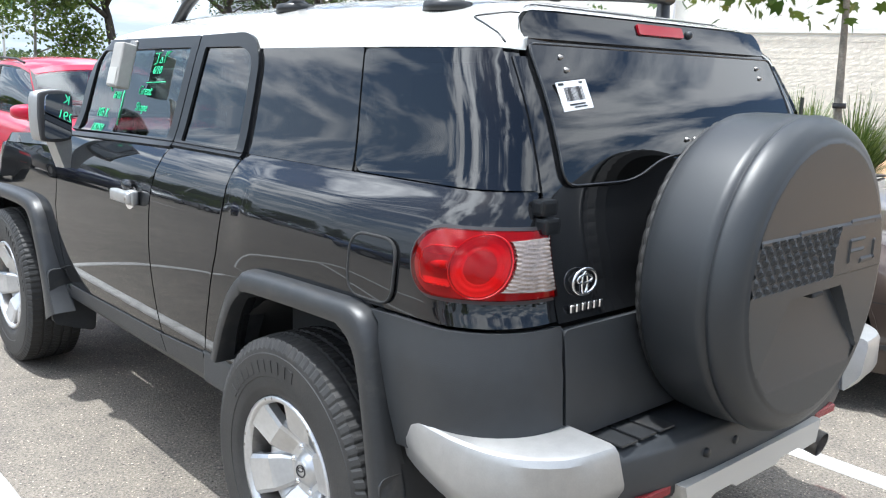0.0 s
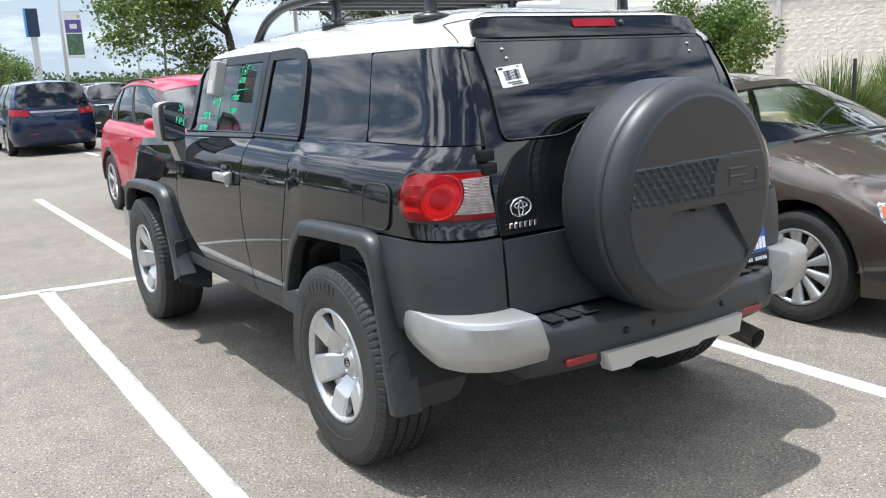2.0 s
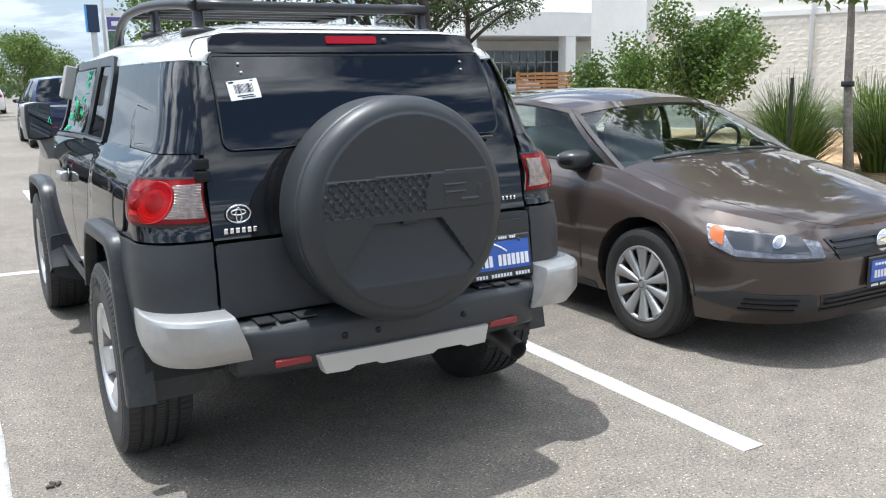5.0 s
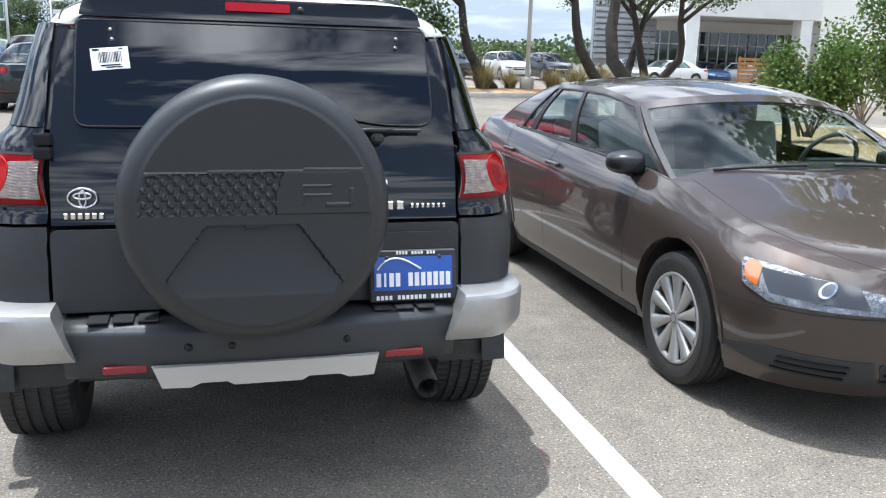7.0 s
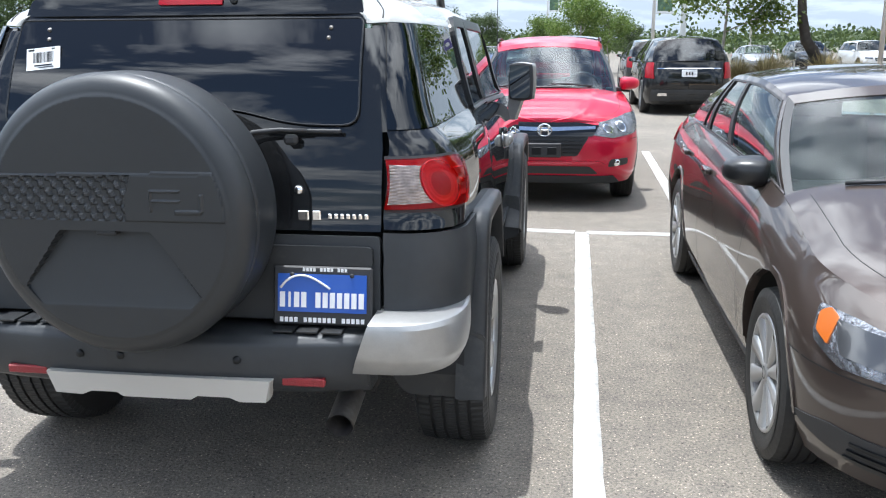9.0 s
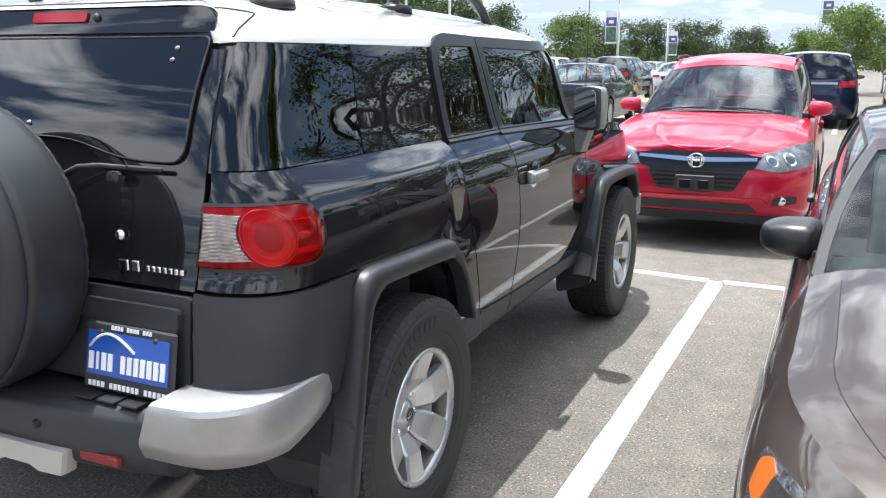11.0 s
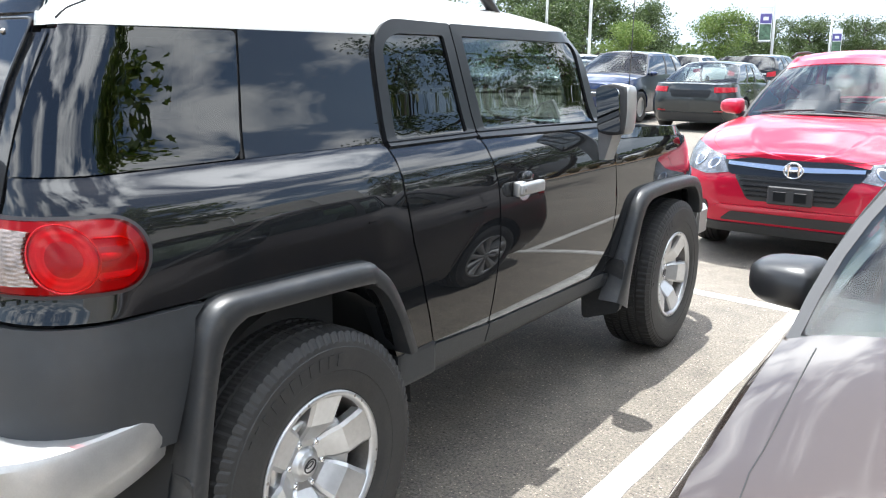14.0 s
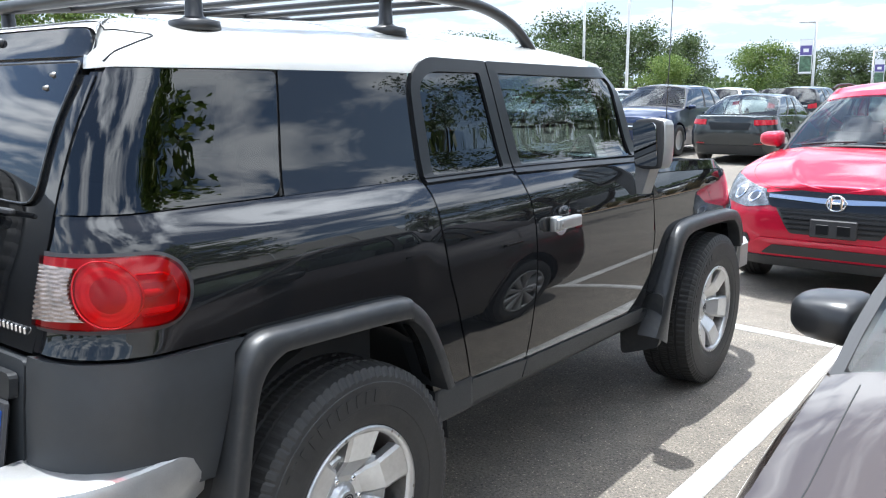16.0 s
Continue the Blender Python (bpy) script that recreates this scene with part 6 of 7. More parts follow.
for x, r in ((0.64, 0.03),):
    for nm, rr, mm, off in (("lamp_projector", r, M_CHROME, 0.012), ("projector_eye", r * 0.72, M_PROJ, 0.014)):
        for k, o in enumerate(side(nm, disc(x, 0.637 + (x - 0.6) * 0.12, rr), mm, 0.02, 0.01, off)):
            o.parent = hl[k]
fg = side("fog_vent", rounded([(sF(0.46, 0.3), 0.262), (sF(0.74, 0.3), 0.275), (sF(0.85, 0.3), 0.345), (sF(0.80, 0.34), 0.385), (sF(0.47, 0.36), 0.375)][::-1], 0.012), M_DASH, 0.05, 0.02, 0.004)
for z in (0.295, 0.322, 0.349):
    for k, o in enumerate(side("vent_slat", [(sF(0.56, z), z - 0.005), (sF(0.76, z), z - 0.003), (sF(0.76, z), z + 0.007), (sF(0.56, z), z + 0.005)][::-1], M_FRAME, 0.04, 0.01, 0.010)):
        o.parent = fg[k]
for yc in (-1.325, 1.325):
    side("arch_lip", [(yc + r * math.cos(a), 0.33 + r * math.sin(a)) for r, rg in ((0.392, range(0, 17)), (0.372, range(16, -1, -1))) for a in (math.pi * k / 16 for k in rg)], bronze, 0.06, 0.02, 0.006)
side("belt_trim", [(0.80, T(0.80) - 0.006), (0.3, T(0.3) - 0.006), (-0.6, T(-0.6) - 0.006), (-1.25, T(-1.25) - 0.006), (-1.25, T(-1.25) + 0.006), (-0.6, T(-0.6) + 0.006), (0.3, T(0.3) + 0.006), (0.80, T(0.80) + 0.006)][::-1], M_DASH, 0.1, 0.01, 0.006)
side("bumper_line", [(1.62, 0.545), (sF(0.46, 0.555), 0.552), (sF(0.46, 0.556), 0.556), (1.62, 0.55)], M_DARK, 0.1, 0.0, 0.0015)
# dark strip along the sill; the shade down there is put into its colour
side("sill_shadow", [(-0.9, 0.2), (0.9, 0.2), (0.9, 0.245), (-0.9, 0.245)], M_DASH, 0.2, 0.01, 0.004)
vp = part("dealer_plate", boxes(((0, 0, 0), (0.30, 0.012, 0.165)), bevel=0.006), M_DASH, VW, "blue dealer plate in a black frame")
vp.matrix_local = Matrix.Translation((0.0, sh.nose(0, 0.46).y + 0.018, 0.455)) @ Matrix.Rotation(math.pi, 4, "Z")
part("plate", boxes(((0, -0.008, 0.006), (0.268, 0.004, 0.11))), M_BLUE, vp)
for z, h in ((-0.01, 0.04), (0.042, 0.012)):
    for k in range(9):
        if k != 4:
            part("text_bar", boxes(((-0.1 + k * 0.026, -0.0115, z), (0.017, 0.003, h))), M_WHITE, vp)
for k in range(17):
    if k not in (4, 12):
        part("text_bar", boxes(((-0.12 + k * 0.0148, -0.0085, -0.067), (0.0095, 0.003, 0.013))), M_WHITE, vp)
side("tail_lamp", rounded([(sh.s_rear(0.45, 0.8), 0.80), (-1.95, 0.82), (-1.92, 0.9, 0.05), (-2.0, 0.94), (sh.s_rear(0.45, 0.92), 0.92)], 0.02), M_RED, 0.06, 0.02, 0.008)
VW.matrix_world = Matrix.Translation((2.80, 1.265, 0)) @ Matrix.Rotation(math.pi - 0.008, 4, "Z")

# red crossover, nose to the wagon's nose
red = car_paint("red metallic", (0.46, 0.008, 0.035), 0.2, 0.4, 0.75)
HP = dict(TALL, seat=M_SEAT, rim_mat=M_ALLOY, rf=0.4, inset=0.07, crest=0.04, cowl=1.0, header=0.08, roof=[(-1.7, 1.46), (-0.8, 1.54), (-0.3, 1.53), (0.08, 1.462)], roof_w=0.6, mirror=(0.78, 1.1), mirror_s=1.25, ridge=(0.62, 0.42, 0.009), glass=M_TINT, hood_pow=3.0)
HR, sh, side, fpoly, rpoly, T, gh = build_car("crossover", "bright red crossover facing the wagon nose to nose", "car", HP, red)
sF = lambda x, z: sh.s_front(x, z)
fpoly("grille_band", rounded([(-0.44, 0.68), (0.44, 0.68), (0.50, 0.775), (0.3, 0.80), (-0.3, 0.80), (-0.50, 0.775)], 0.02), M_BLACK, 0.006, 0.03, 0.08, "gloss black grille band")
fpoly("chrome_strip", [(-0.46, 0.742), (-0.1, 0.722), (0.1, 0.722), (0.46, 0.742), (0.46, 0.766), (0.1, 0.756), (-0.1, 0.756), (-0.46, 0.766)], M_CHROME, 0.016, 0.01, 0.08)
fpoly("grille", rounded([(-0.30, 0.50), (0.30, 0.50), (0.41, 0.69), (-0.41, 0.69)], 0.03), M_DASH, 0.005, 0.03, 0.08, "black honeycomb grille")
for z in (0.535, 0.57, 0.605, 0.64, 0.67):
    fpoly("grille_slat", [(-0.29 - (z - 0.5) * 0.5, z - 0.005), (0.29 + (z - 0.5) * 0.5, z - 0.005), (0.29 + (z - 0.5) * 0.5, z + 0.005), (-0.29 - (z - 0.5) * 0.5, z + 0.005)], M_FRAME, 0.012)
yb = sh.nose(0, 0.74).y + 0.03
bm = boxes(((-0.035, yb, 0.735), (0.014, 0.014, 0.085)), ((0.035, yb, 0.735), (0.014, 0.014, 0.085)), ((0, yb, 0.735), (0.06, 0.014, 0.014)), bevel=0.003)
ring(bm, 0, 0.735, 0.062, 0.055, 0.007, yb)
part("nose_badge", bm, M_CHROME, HR, "chrome badge")
ph = part("plate_holder", boxes(((0, sh.nose(0, 0.55).y + 0.02, 0.555), (0.31, 0.02, 0.13)), bevel=0.008), M_DASH, HR, "empty black plate holder")
for x in (-0.07, 0.07):
    part("holder_window", boxes(((x, sh.nose(0, 0.55).y + 0.033, 0.55), (0.085, 0.006, 0.07)), bevel=0.003), M_FRAME, ph)
hl = side("headlamp", rounded([(sF(0.44, 0.70), 0.69), (sF(0.62, 0.66), 0.665), (sF(0.82, 0.70), 0.70), (1.66, 0.78, 0.02), (1.60, 0.885, 0.02), (sF(0.74, 0.865), 0.87), (sF(0.5, 0.79), 0.80)][::-1], 0.012), M_HLAMP, 0.05, 0.02, 0.006, "clear headlamp")
disc = lambda x, z, r: [(sF(x, z) + r * math.cos(a), z + r * math.sin(a)) for a in (2 * math.pi * k / 20 for k in range(20))]
for x, r in ((0.57, 0.042), (0.69, 0.05)):
    for nm, rr, mm, off in (("lamp_projector", r, M_CHROME, 0.012), ("projector_eye", r * 0.72, M_PROJ, 0.014)):
        for k, o in enumerate(side(nm, disc(x, 0.745 + (x - 0.57) * 0.15, rr), mm, 0.02, 0.01, off)):
            o.parent = hl[k]
side("bumper_gap", [(1.3, 0.78), (1.62, 0.66), (sF(0.78, 0.66), 0.652), (sF(0.78, 0.66), 0.648), (1.615, 0.654), (1.295, 0.774)], M_DARK, 0.06, 0.0, 0.002)
fpoly("hood_gap", [(-0.5, 0.803), (-0.3, 0.817), (0.3, 0.817), (0.5, 0.803), (0.5, 0.808), (0.3, 0.823), (-0.3, 0.823), (-0.5, 0.808)], M_DARK, 0.003, 0.0, 0.06)
fpoly("bumper_lip", [(-0.56, 0.425), (0.56, 0.425), (0.5, 0.455), (-0.5, 0.455)], red, 0.018, 0.02, 0.05)
fpoly("lower_grille", rounded([(-0.5, 0.335), (0.5, 0.335), (0.42, 0.405), (-0.42, 0.405)], 0.02), M_DASH, 0.005)
fpoly("lower_trim", [(-0.7, 0.245), (0.7, 0.245), (0.64, 0.315), (-0.64, 0.315)], M_CLAD, 0.012, 0.03, 0.1, "dark grey lower trim")
fg = side("fog_lamp", rounded([(sF(0.58, 0.4), 0.40), (sF(0.76, 0.4), 0.42), (sF(0.76, 0.45), 0.48), (sF(0.6, 0.45), 0.47)][::-1], 0.02), M_DASH, 0.05, 0.02, 0.006)
for k, sg in enumerate((1, -1)):
    bm = bmesh.new()
    lathe(bm, [(0.012, 0.0), (0.012, 0.026), (0.006, 0.034)], 16, "y")
    p = sh.nose(0.66 * sg, 0.44)
    bmesh.ops.translate(bm, verts=bm.verts, vec=p)
    part("fog_glass", bm, M_CHROME, fg[k])
ra = 0.39
for yc in (-1.305, 1.305):
    arch = [(yc + r * math.cos(a), 0.35 + r * math.sin(a)) for r, rg in ((0.43, range(0, 13)), (0.385, range(12, -1, -1))) for a in (math.pi * k / 12 - 0.0 for k in rg)]
    side("arch_trim", arch[::-1] if False else arch, M_CLAD, 0.1, 0.02, 0.012)
side("sill_trim", [(-0.9, 0.24), (0.9, 0.24), (0.9, 0.33), (-0.9, 0.33)], M_CLAD, 0.2, 0.02, 0.01)
side("tail_lamp", rounded([(sh.s_rear(0.5, 0.9), 0.86), (-1.75, 0.92), (-1.70, 0.98), (sh.s_rear(0.5, 1.0), 1.0)], 0.02), M_RED, 0.06, 0.02, 0.008)
for sg in (1, -1):
    bm = bmesh.new()
    tube(bm, [gh(u, 1.0) * 1 + Vector((0.0, 0, 0.035)) if sg > 0 else Vector((-gh(u, 1.0).x, gh(u, 1.0).y, gh(u, 1.0).z + 0.035)) for u in (0.08, 0.2, 0.5, 0.8, 0.92)], 0.012, 6)
    part("roof_rail", bm, M_DASH, HR)
HR.matrix_world = Matrix.Translation((1.0, 6.93, 0)) @ Matrix.Rotation(math.pi + 0.005, 4, "Z")

# ---- cars of the lot ----
def rear_kit(C, side, rpoly, sh, kind):
    if kind == "van":
        side("tail_lamp", rounded([(sh.s_rear(0.52, 1.0), 0.93), (-2.2, 0.95), (-2.15, 1.12), (sh.s_rear(0.52, 1.1), 1.06)], 0.02), M_RED, 0.06, 0.02, 0.008)
        rpoly("chrome_bar", [(-0.52, 1.0), (0.52, 1.0), (0.52, 1.045), (-0.52, 1.045)], M_SILVER, 0.008)
        for x in (-0.5, 0.5):
            rpoly("reflector", [(x - 0.09, 0.5), (x + 0.09, 0.5), (x + 0.09, 0.53), (x - 0.09, 0.53)], M_REFLR, 0.006)
    elif kind == "tall_lamps":
        side("tail_lamp", rounded([(sh.s_rear(0.72, 0.8), 0.78), (-2.0, 0.8), (-1.98, 1.12), (sh.s_rear(0.74, 1.1), 1.12)], 0.03), M_RED, 0.06, 0.02, 0.008)
        rpoly("chrome_bar", [(-0.66, 0.985), (0.66, 0.985), (0.66, 1.005), (-0.66, 1.005)], M_CHROME, 0.008)
        rpoly("rear_plate", [(-0.16, 0.82), (0.16, 0.82), (0.16, 0.97), (-0.16, 0.97)], M_WHITE, 0.01)
        for x in (-0.06, 0.0, 0.06):
            rpoly("text_bar", [(x - 0.018, 0.86), (x + 0.018, 0.86), (x + 0.018, 0.92), (x - 0.018, 0.92)], M_DASH, 0.013, 0.002)
        for x in (-0.55, 0.55):
            rpoly("exhaust_tip", rounded([(x - 0.1, 0.42), (x + 0.1, 0.42), (x + 0.09, 0.48), (x - 0.09, 0.48)], 0.01), M_CHROME, 0.01)
        rpoly("lower_trim", [(-0.8, 0.3), (0.8, 0.3), (0.78, 0.55), (-0.78, 0.55)], M_CLAD, 0.006)
    else:
        side("tail_lamp", rounded([(sh.s_rear(0.48, 0.85), 0.82), (-2.0, 0.84), (-1.96, 0.93), (sh.s_rear(0.48, 0.93), 0.93)], 0.02), M_RED, 0.06, 0.02, 0.008)
        rpoly("plate_recess", rounded([(-0.38, 0.72), (0.38, 0.72), (0.44, 0.87), (-0.44, 0.87)], 0.02), M_FRAME, 0.004)
        rpoly("lower_trim", [(-0.7, 0.24), (0.7, 0.24), (0.66, 0.4), (-0.66, 0.4)], M_CLAD, 0.006)
        for x in (-0.6, 0.6):
            rpoly("reflector", [(x - 0.09, 0.43), (x + 0.09, 0.43), (x + 0.09, 0.455), (x - 0.09, 0.455)], M_REFLR, 0.006)


def front_kit(C, side, fpoly, sh, tall):
    z0 = 0.60 if not tall else 0.74
    sF = lambda x, z: sh.s_front(x, z)
    side("headlamp", rounded([(sF(0.48, z0), z0 - 0.03), (sF(0.8, z0), z0), (sF(0.84, z0), z0 + 0.08), (sF(0.5, z0), z0 + 0.06)][::-1], 0.01), M_HLAMP, 0.08, 0.02, 0.006)
    fpoly("grille", rounded([(-0.36, z0 - 0.12), (0.36, z0 - 0.12), (0.42, z0 + 0.05), (-0.42, z0 + 0.05)], 0.02), M_DASH, 0.006)
    fpoly("lower_grille", [(-0.5, 0.28), (0.5, 0.28), (0.5, 0.38), (-0.5, 0.38)], M_DASH, 0.006)
    fpoly("grille_bar", [(-0.38, z0 - 0.04), (0.38, z0 - 0.04), (0.38, z0 - 0.015), (-0.38, z0 - 0.015)], M_CHROME, 0.014)


VAN = dict(TALL, crown=0.05, w=1.0, wb=3.0, R=0.35, belt=1.10, rear=[(0.24, -2.42), (0.5, -2.56), (0.9, -2.55), (1.12, -2.5)], front=[(0.24, 2.4), (0.4, 2.5), (0.65, 2.5), (0.85, 2.4), (1.0, 2.2)],
           top=[(-2.9, 1.1), (-2.4, 1.12), (0.5, 1.10), (1.3, 1.06), (1.8, 1.0), (2.2, 0.92), (2.6, 0.86), (3.2, 0.85)], cowl=1.45, header=0.5, rglass=(-2.42, -2.2), roof=[(-2.4, 1.62), (-1.2, 1.69), (0.2, 1.68), (0.6, 1.65)], roof_w=0.72, mirror=(1.0, 1.12), pillars=(0.3, 0.58), glass=M_PRIV)
SUV = dict(TALL, w=0.95, wb=2.85, R=0.37, belt=1.12, rear=[(0.26, -2.2), (0.5, -2.33), (0.85, -2.32), (1.15, -2.24)], front=[(0.26, 2.25), (0.4, 2.36), (0.65, 2.38), (0.88, 2.3), (1.0, 2.1)],
           top=[(-2.6, 1.12), (-2.2, 1.14), (0.3, 1.11), (1.1, 1.09), (1.7, 1.03), (2.1, 0.95), (2.5, 0.90), (3.2, 0.88)], cowl=1.1, header=0.3, rglass=(-2.16, -1.85), roof=[(-2.0, 1.56), (-1.0, 1.62), (0.1, 1.62), (0.4, 1.58)], roof_w=0.66, mirror=(0.75, 1.14), pillars=(0.28, 0.55), glass=M_PRIV)
SEDF = dict(SEDAN, cowl=0.98, header=0.345, roof_w=0.63, inset=0.07, crest=0.0, w=0.92, wb=2.85, R=0.335, rear=[(0.2, -2.3), (0.4, -2.42), (0.75, -2.44), (0.98, -2.38)], rglass=(-1.75, -0.95), roof=[(-1.1, 1.36), (-0.6, 1.40), (0.0, 1.405), (0.25, 1.385)])


def place(C, x, y, deg, z=0.0):
    C.matrix_world = Matrix.Translation((x, y, z)) @ Matrix.Rotation(radians(deg), 4, "Z")
    return C


def lot_car(name, label, cat, P, paint, kind, tall, x, y, deg, group="parked cars"):
    C, sh, side, fpoly, rpoly, T, gh = build_car(name, label, cat, P, paint, near=False, group=group)
    rear_kit(C, side, rpoly, sh, kind)
    front_kit(C, side, fpoly, sh, tall)
    return place(C, x, y, deg)


navy = car_paint("navy metallic", (0.012, 0.022, 0.06))
blackp = car_paint("black metallic", (0.012, 0.012, 0.013))
grey = car_paint("charcoal metallic", (0.035, 0.04, 0.042), 0.5)
silver = car_paint("silver metallic", (0.42, 0.43, 0.44), 0.6)
white = car_paint("white enamel", (0.78, 0.78, 0.77), 0.0)
maroon = car_paint("maroon metallic", (0.12, 0.01, 0.015), 0.4)
blue = car_paint("blue metallic", (0.03, 0.08, 0.2), 0.4)
lot_car("minivan", "navy blue minivan seen from behind in the next row", "car", VAN, navy, "van", True, 1.35, 21.6, 0)
lot_car("black_suv", "black sport utility vehicle with tall red tail lamps", "car", SUV, blackp, "tall_lamps", True, 3.85, 18.3, 0)
lot_car("dark_suv", "dark grey sport utility vehicle parked next to the minivan", "car", SUV, grey, "tall_lamps", True, 4.1, 27.5, 0)
lot_car("charcoal_sedan", "charcoal sedan seen from behind across the aisle", "car", SEDF, grey, "sedan", False, -3.75, 18.6, 2)
lot_car("navy_wagon", "dark blue wagon parked nose out beside the charcoal sedan", "car", SUV, navy, "van", True, -6.4, 19.3, 182)
lot_car("maroon_sedan", "maroon sedan parked across the lane", "car", SEDF, maroon, "sedan", False, -13.5, 6.5, 92)
kinds = [lot_car("parked_sedan", "white sedan in the far rows of the lot", "car", SEDF, white, "sedan", False, -14, -3, 90),
         lot_car("parked_sedan", "silver sedan in the far rows of the lot", "car", SEDF, silver, "sedan", False, -14, 0, 90),
         lot_car("parked_suv", "white sport utility vehicle in the far rows", "car", SUV, white, "van", True, -14, 3, 90),
         lot_car("parked_suv", "black sport utility vehicle in the far rows", "car", SUV, blackp, "van", True, -14, 9.5, 90),
         lot_car("parked_sedan", "blue sedan in the far rows of the lot", "car", SEDF, blue, "sedan", False, -14, 12.5, 270)]
rng = random.Random(11)
spots = []
for row, y in enumerate((31.5, 37.0, 48.0, 53.5, 66.0)):
    for k in range(15):
        x = -40 + k * 2.85 + (row % 2)
        if row == 0 and x > -1.5 or x > -4.5 and y < 40:
            continue
        spots.append((x, y, 0 if rng.random() < 0.5 else 180))
for k in range(9):
    spots.append((9 + k * 2.8, 47 + rng.uniform(-0.3, 0.3), 180))
for k in range(7):
    spots.append((-5 + k * 2.9, -16.5, 0 if k % 2 else 180))
for x, y, d in spots:
    if rng.random() < 0.86:
        copy_thing(rng.choice(kinds), Matrix.Translation((x + rng.uniform(-0.2, 0.2), y + rng.uniform(-0.3, 0.3), 0)) @ Matrix.Rotation(radians(d + rng.uniform(-1.5, 1.5)), 4, "Z"))
for x, y, d, k in ((33.5, 47.5, 90, 1), (38.5, 48.0, 90, 3), (43, 48.0, 90, 1), (27.5, 45, 90, 0)):
    copy_thing(kinds[k], Matrix.Translation((x, y, 0)) @ Matrix.Rotation(radians(d), 4, "Z"))

# ---- planting beds ----
def bed(name, outline, top, label, material=M_MULCH, hump=0.0):
    """A kerbed bed: a concrete kerb ring and a humped surface inside."""
    c = sum((Vector(p) for p in outline), Vector((0, 0))) / len(outline)
    out = rounded(outline, 0.8, 6)
    bm = bmesh.new()
    inn = [tuple(Vector(p) + (c - Vector(p)).normalized() * 0.16) for p in out]
    rows = [[(*p, 0.0) for p in out], [(*p, 0.13) for p in out], [(*(Vector(p) + (c - Vector(p)).normalized() * 0.03), 0.15) for p in out], [(*p, 0.15) for p in inn], [(*p, 0.05) for p in inn]]
    grid(bm, rows, close=True)
    bmesh.ops.recalc_face_normals(bm, faces=bm.faces)
    tagged(part("kerb_" + name, bm, M_CONC), "pale concrete kerb round a planting bed", "kerb", kind="structure")
    bm = bmesh.new()
    rings = []
    for k in range(8):
        t = k / 7
        rings.append([(*(Vector(p).lerp(c, t * 0.999)), 0.11 + (top + hump * 0) * smooth(0, 0.55, t) + 0.02 * noise.noise(Vector((*Vector(p).lerp(c, t), 0)) * 1.5)) for p in inn])
    grid(bm, rings, close=True)
    bmesh.ops.recalc_face_normals(bm, faces=bm.faces)
    tagged(part("bed_" + name, bm, material), label, "planting bed", kind="structure")


bed("right", [(4.55, -14), (16, -16), (17, 9), (13, 14), (6.5, 9.5), (4.7, 5)], 0.28, "tan bark mulch in a raised planting bed")
bed("island", [(4.6, 26.6), (18, 25.2), (19, 30.5), (7.0, 31.5), (5.6, 29.5)], 0.1, "tan gravel mulch island planted with grasses")
bed("west", [(-12, 27.5), (-1.5, 27.0), (-1.0, 29.4), (-12, 29.6)], 0.1, "mulched island between parking rows")

# ---- plants ----
def leaf_mat(name, color, color2):
    m = bpy.data.materials.new(name)
    m.use_nodes = True
    nt = m.node_tree
    b = nt.nodes["Principled BSDF"]
    b.inputs["Roughness"].default_value = 0.5
    g = nt.nodes.new("ShaderNodeNewGeometry")
    r = nt.nodes.new("ShaderNodeValToRGB")
    r.color_ramp.elements[0].color, r.color_ramp.elements[1].color = (*color, 1), (*color2, 1)
    nt.links.new(g.outputs["Random Per Island"], r.inputs[0])
    nt.links.new(r.outputs[0], b.inputs["Base Color"])
    t = nt.nodes.new("ShaderNodeBsdfTranslucent")
    nt.links.new(r.outputs[0], t.inputs[0])
    mx = nt.nodes.new("ShaderNodeMixShader")
    mx.inputs[0].default_value = 0.35
    nt.links.new(b.outputs[0], mx.inputs[1])
    nt.links.new(t.outputs[0], mx.inputs[2])
    nt.links.new(mx.outputs[0], nt.nodes["Material Output"].inputs[0])
    return m


M_LEAF = leaf_mat("sycamore leaf", (0.05, 0.11, 0.012), (0.19, 0.25, 0.05))
M_OAK = leaf_mat("oak leaf", (0.03, 0.055, 0.015), (0.088, 0.125, 0.036))
M_LIGHTLEAF = leaf_mat("young elm leaf", (0.06, 0.115, 0.016), (0.18, 0.24, 0.055))
M_SHRUB = leaf_mat("shrub leaf", (0.04, 0.09, 0.014), (0.13, 0.2, 0.04))
M_BLADE = leaf_mat("grass blade", (0.05, 0.1, 0.015), (0.2, 0.26, 0.06))
M_TAN = leaf_mat("dry grass blade", (0.2, 0.17, 0.07), (0.45, 0.38, 0.2))
M_BARK = mat("grey bark", (0.27, 0.245, 0.21), 0.9, vary=0.35, scale=6, bump=1.0, bscale=40)
M_BARKD = mat("dark bark", (0.048, 0.042, 0.036), 0.95, vary=0.3, scale=6, bump=1.0, bscale=30)

LOBED = [(0, 0), (0.22, -0.02), (0.5, 0.12), (0.3, 0.35), (0.55, 0.6), (0.22, 0.62), (0, 1.0), (-0.22, 0.62), (-0.55, 0.6), (-0.3, 0.35), (-0.5, 0.12), (-0.22, -0.02)]
PLAIN = [(0, 0), (0.3, 0.45), (0, 1.0), (-0.3, 0.45)]


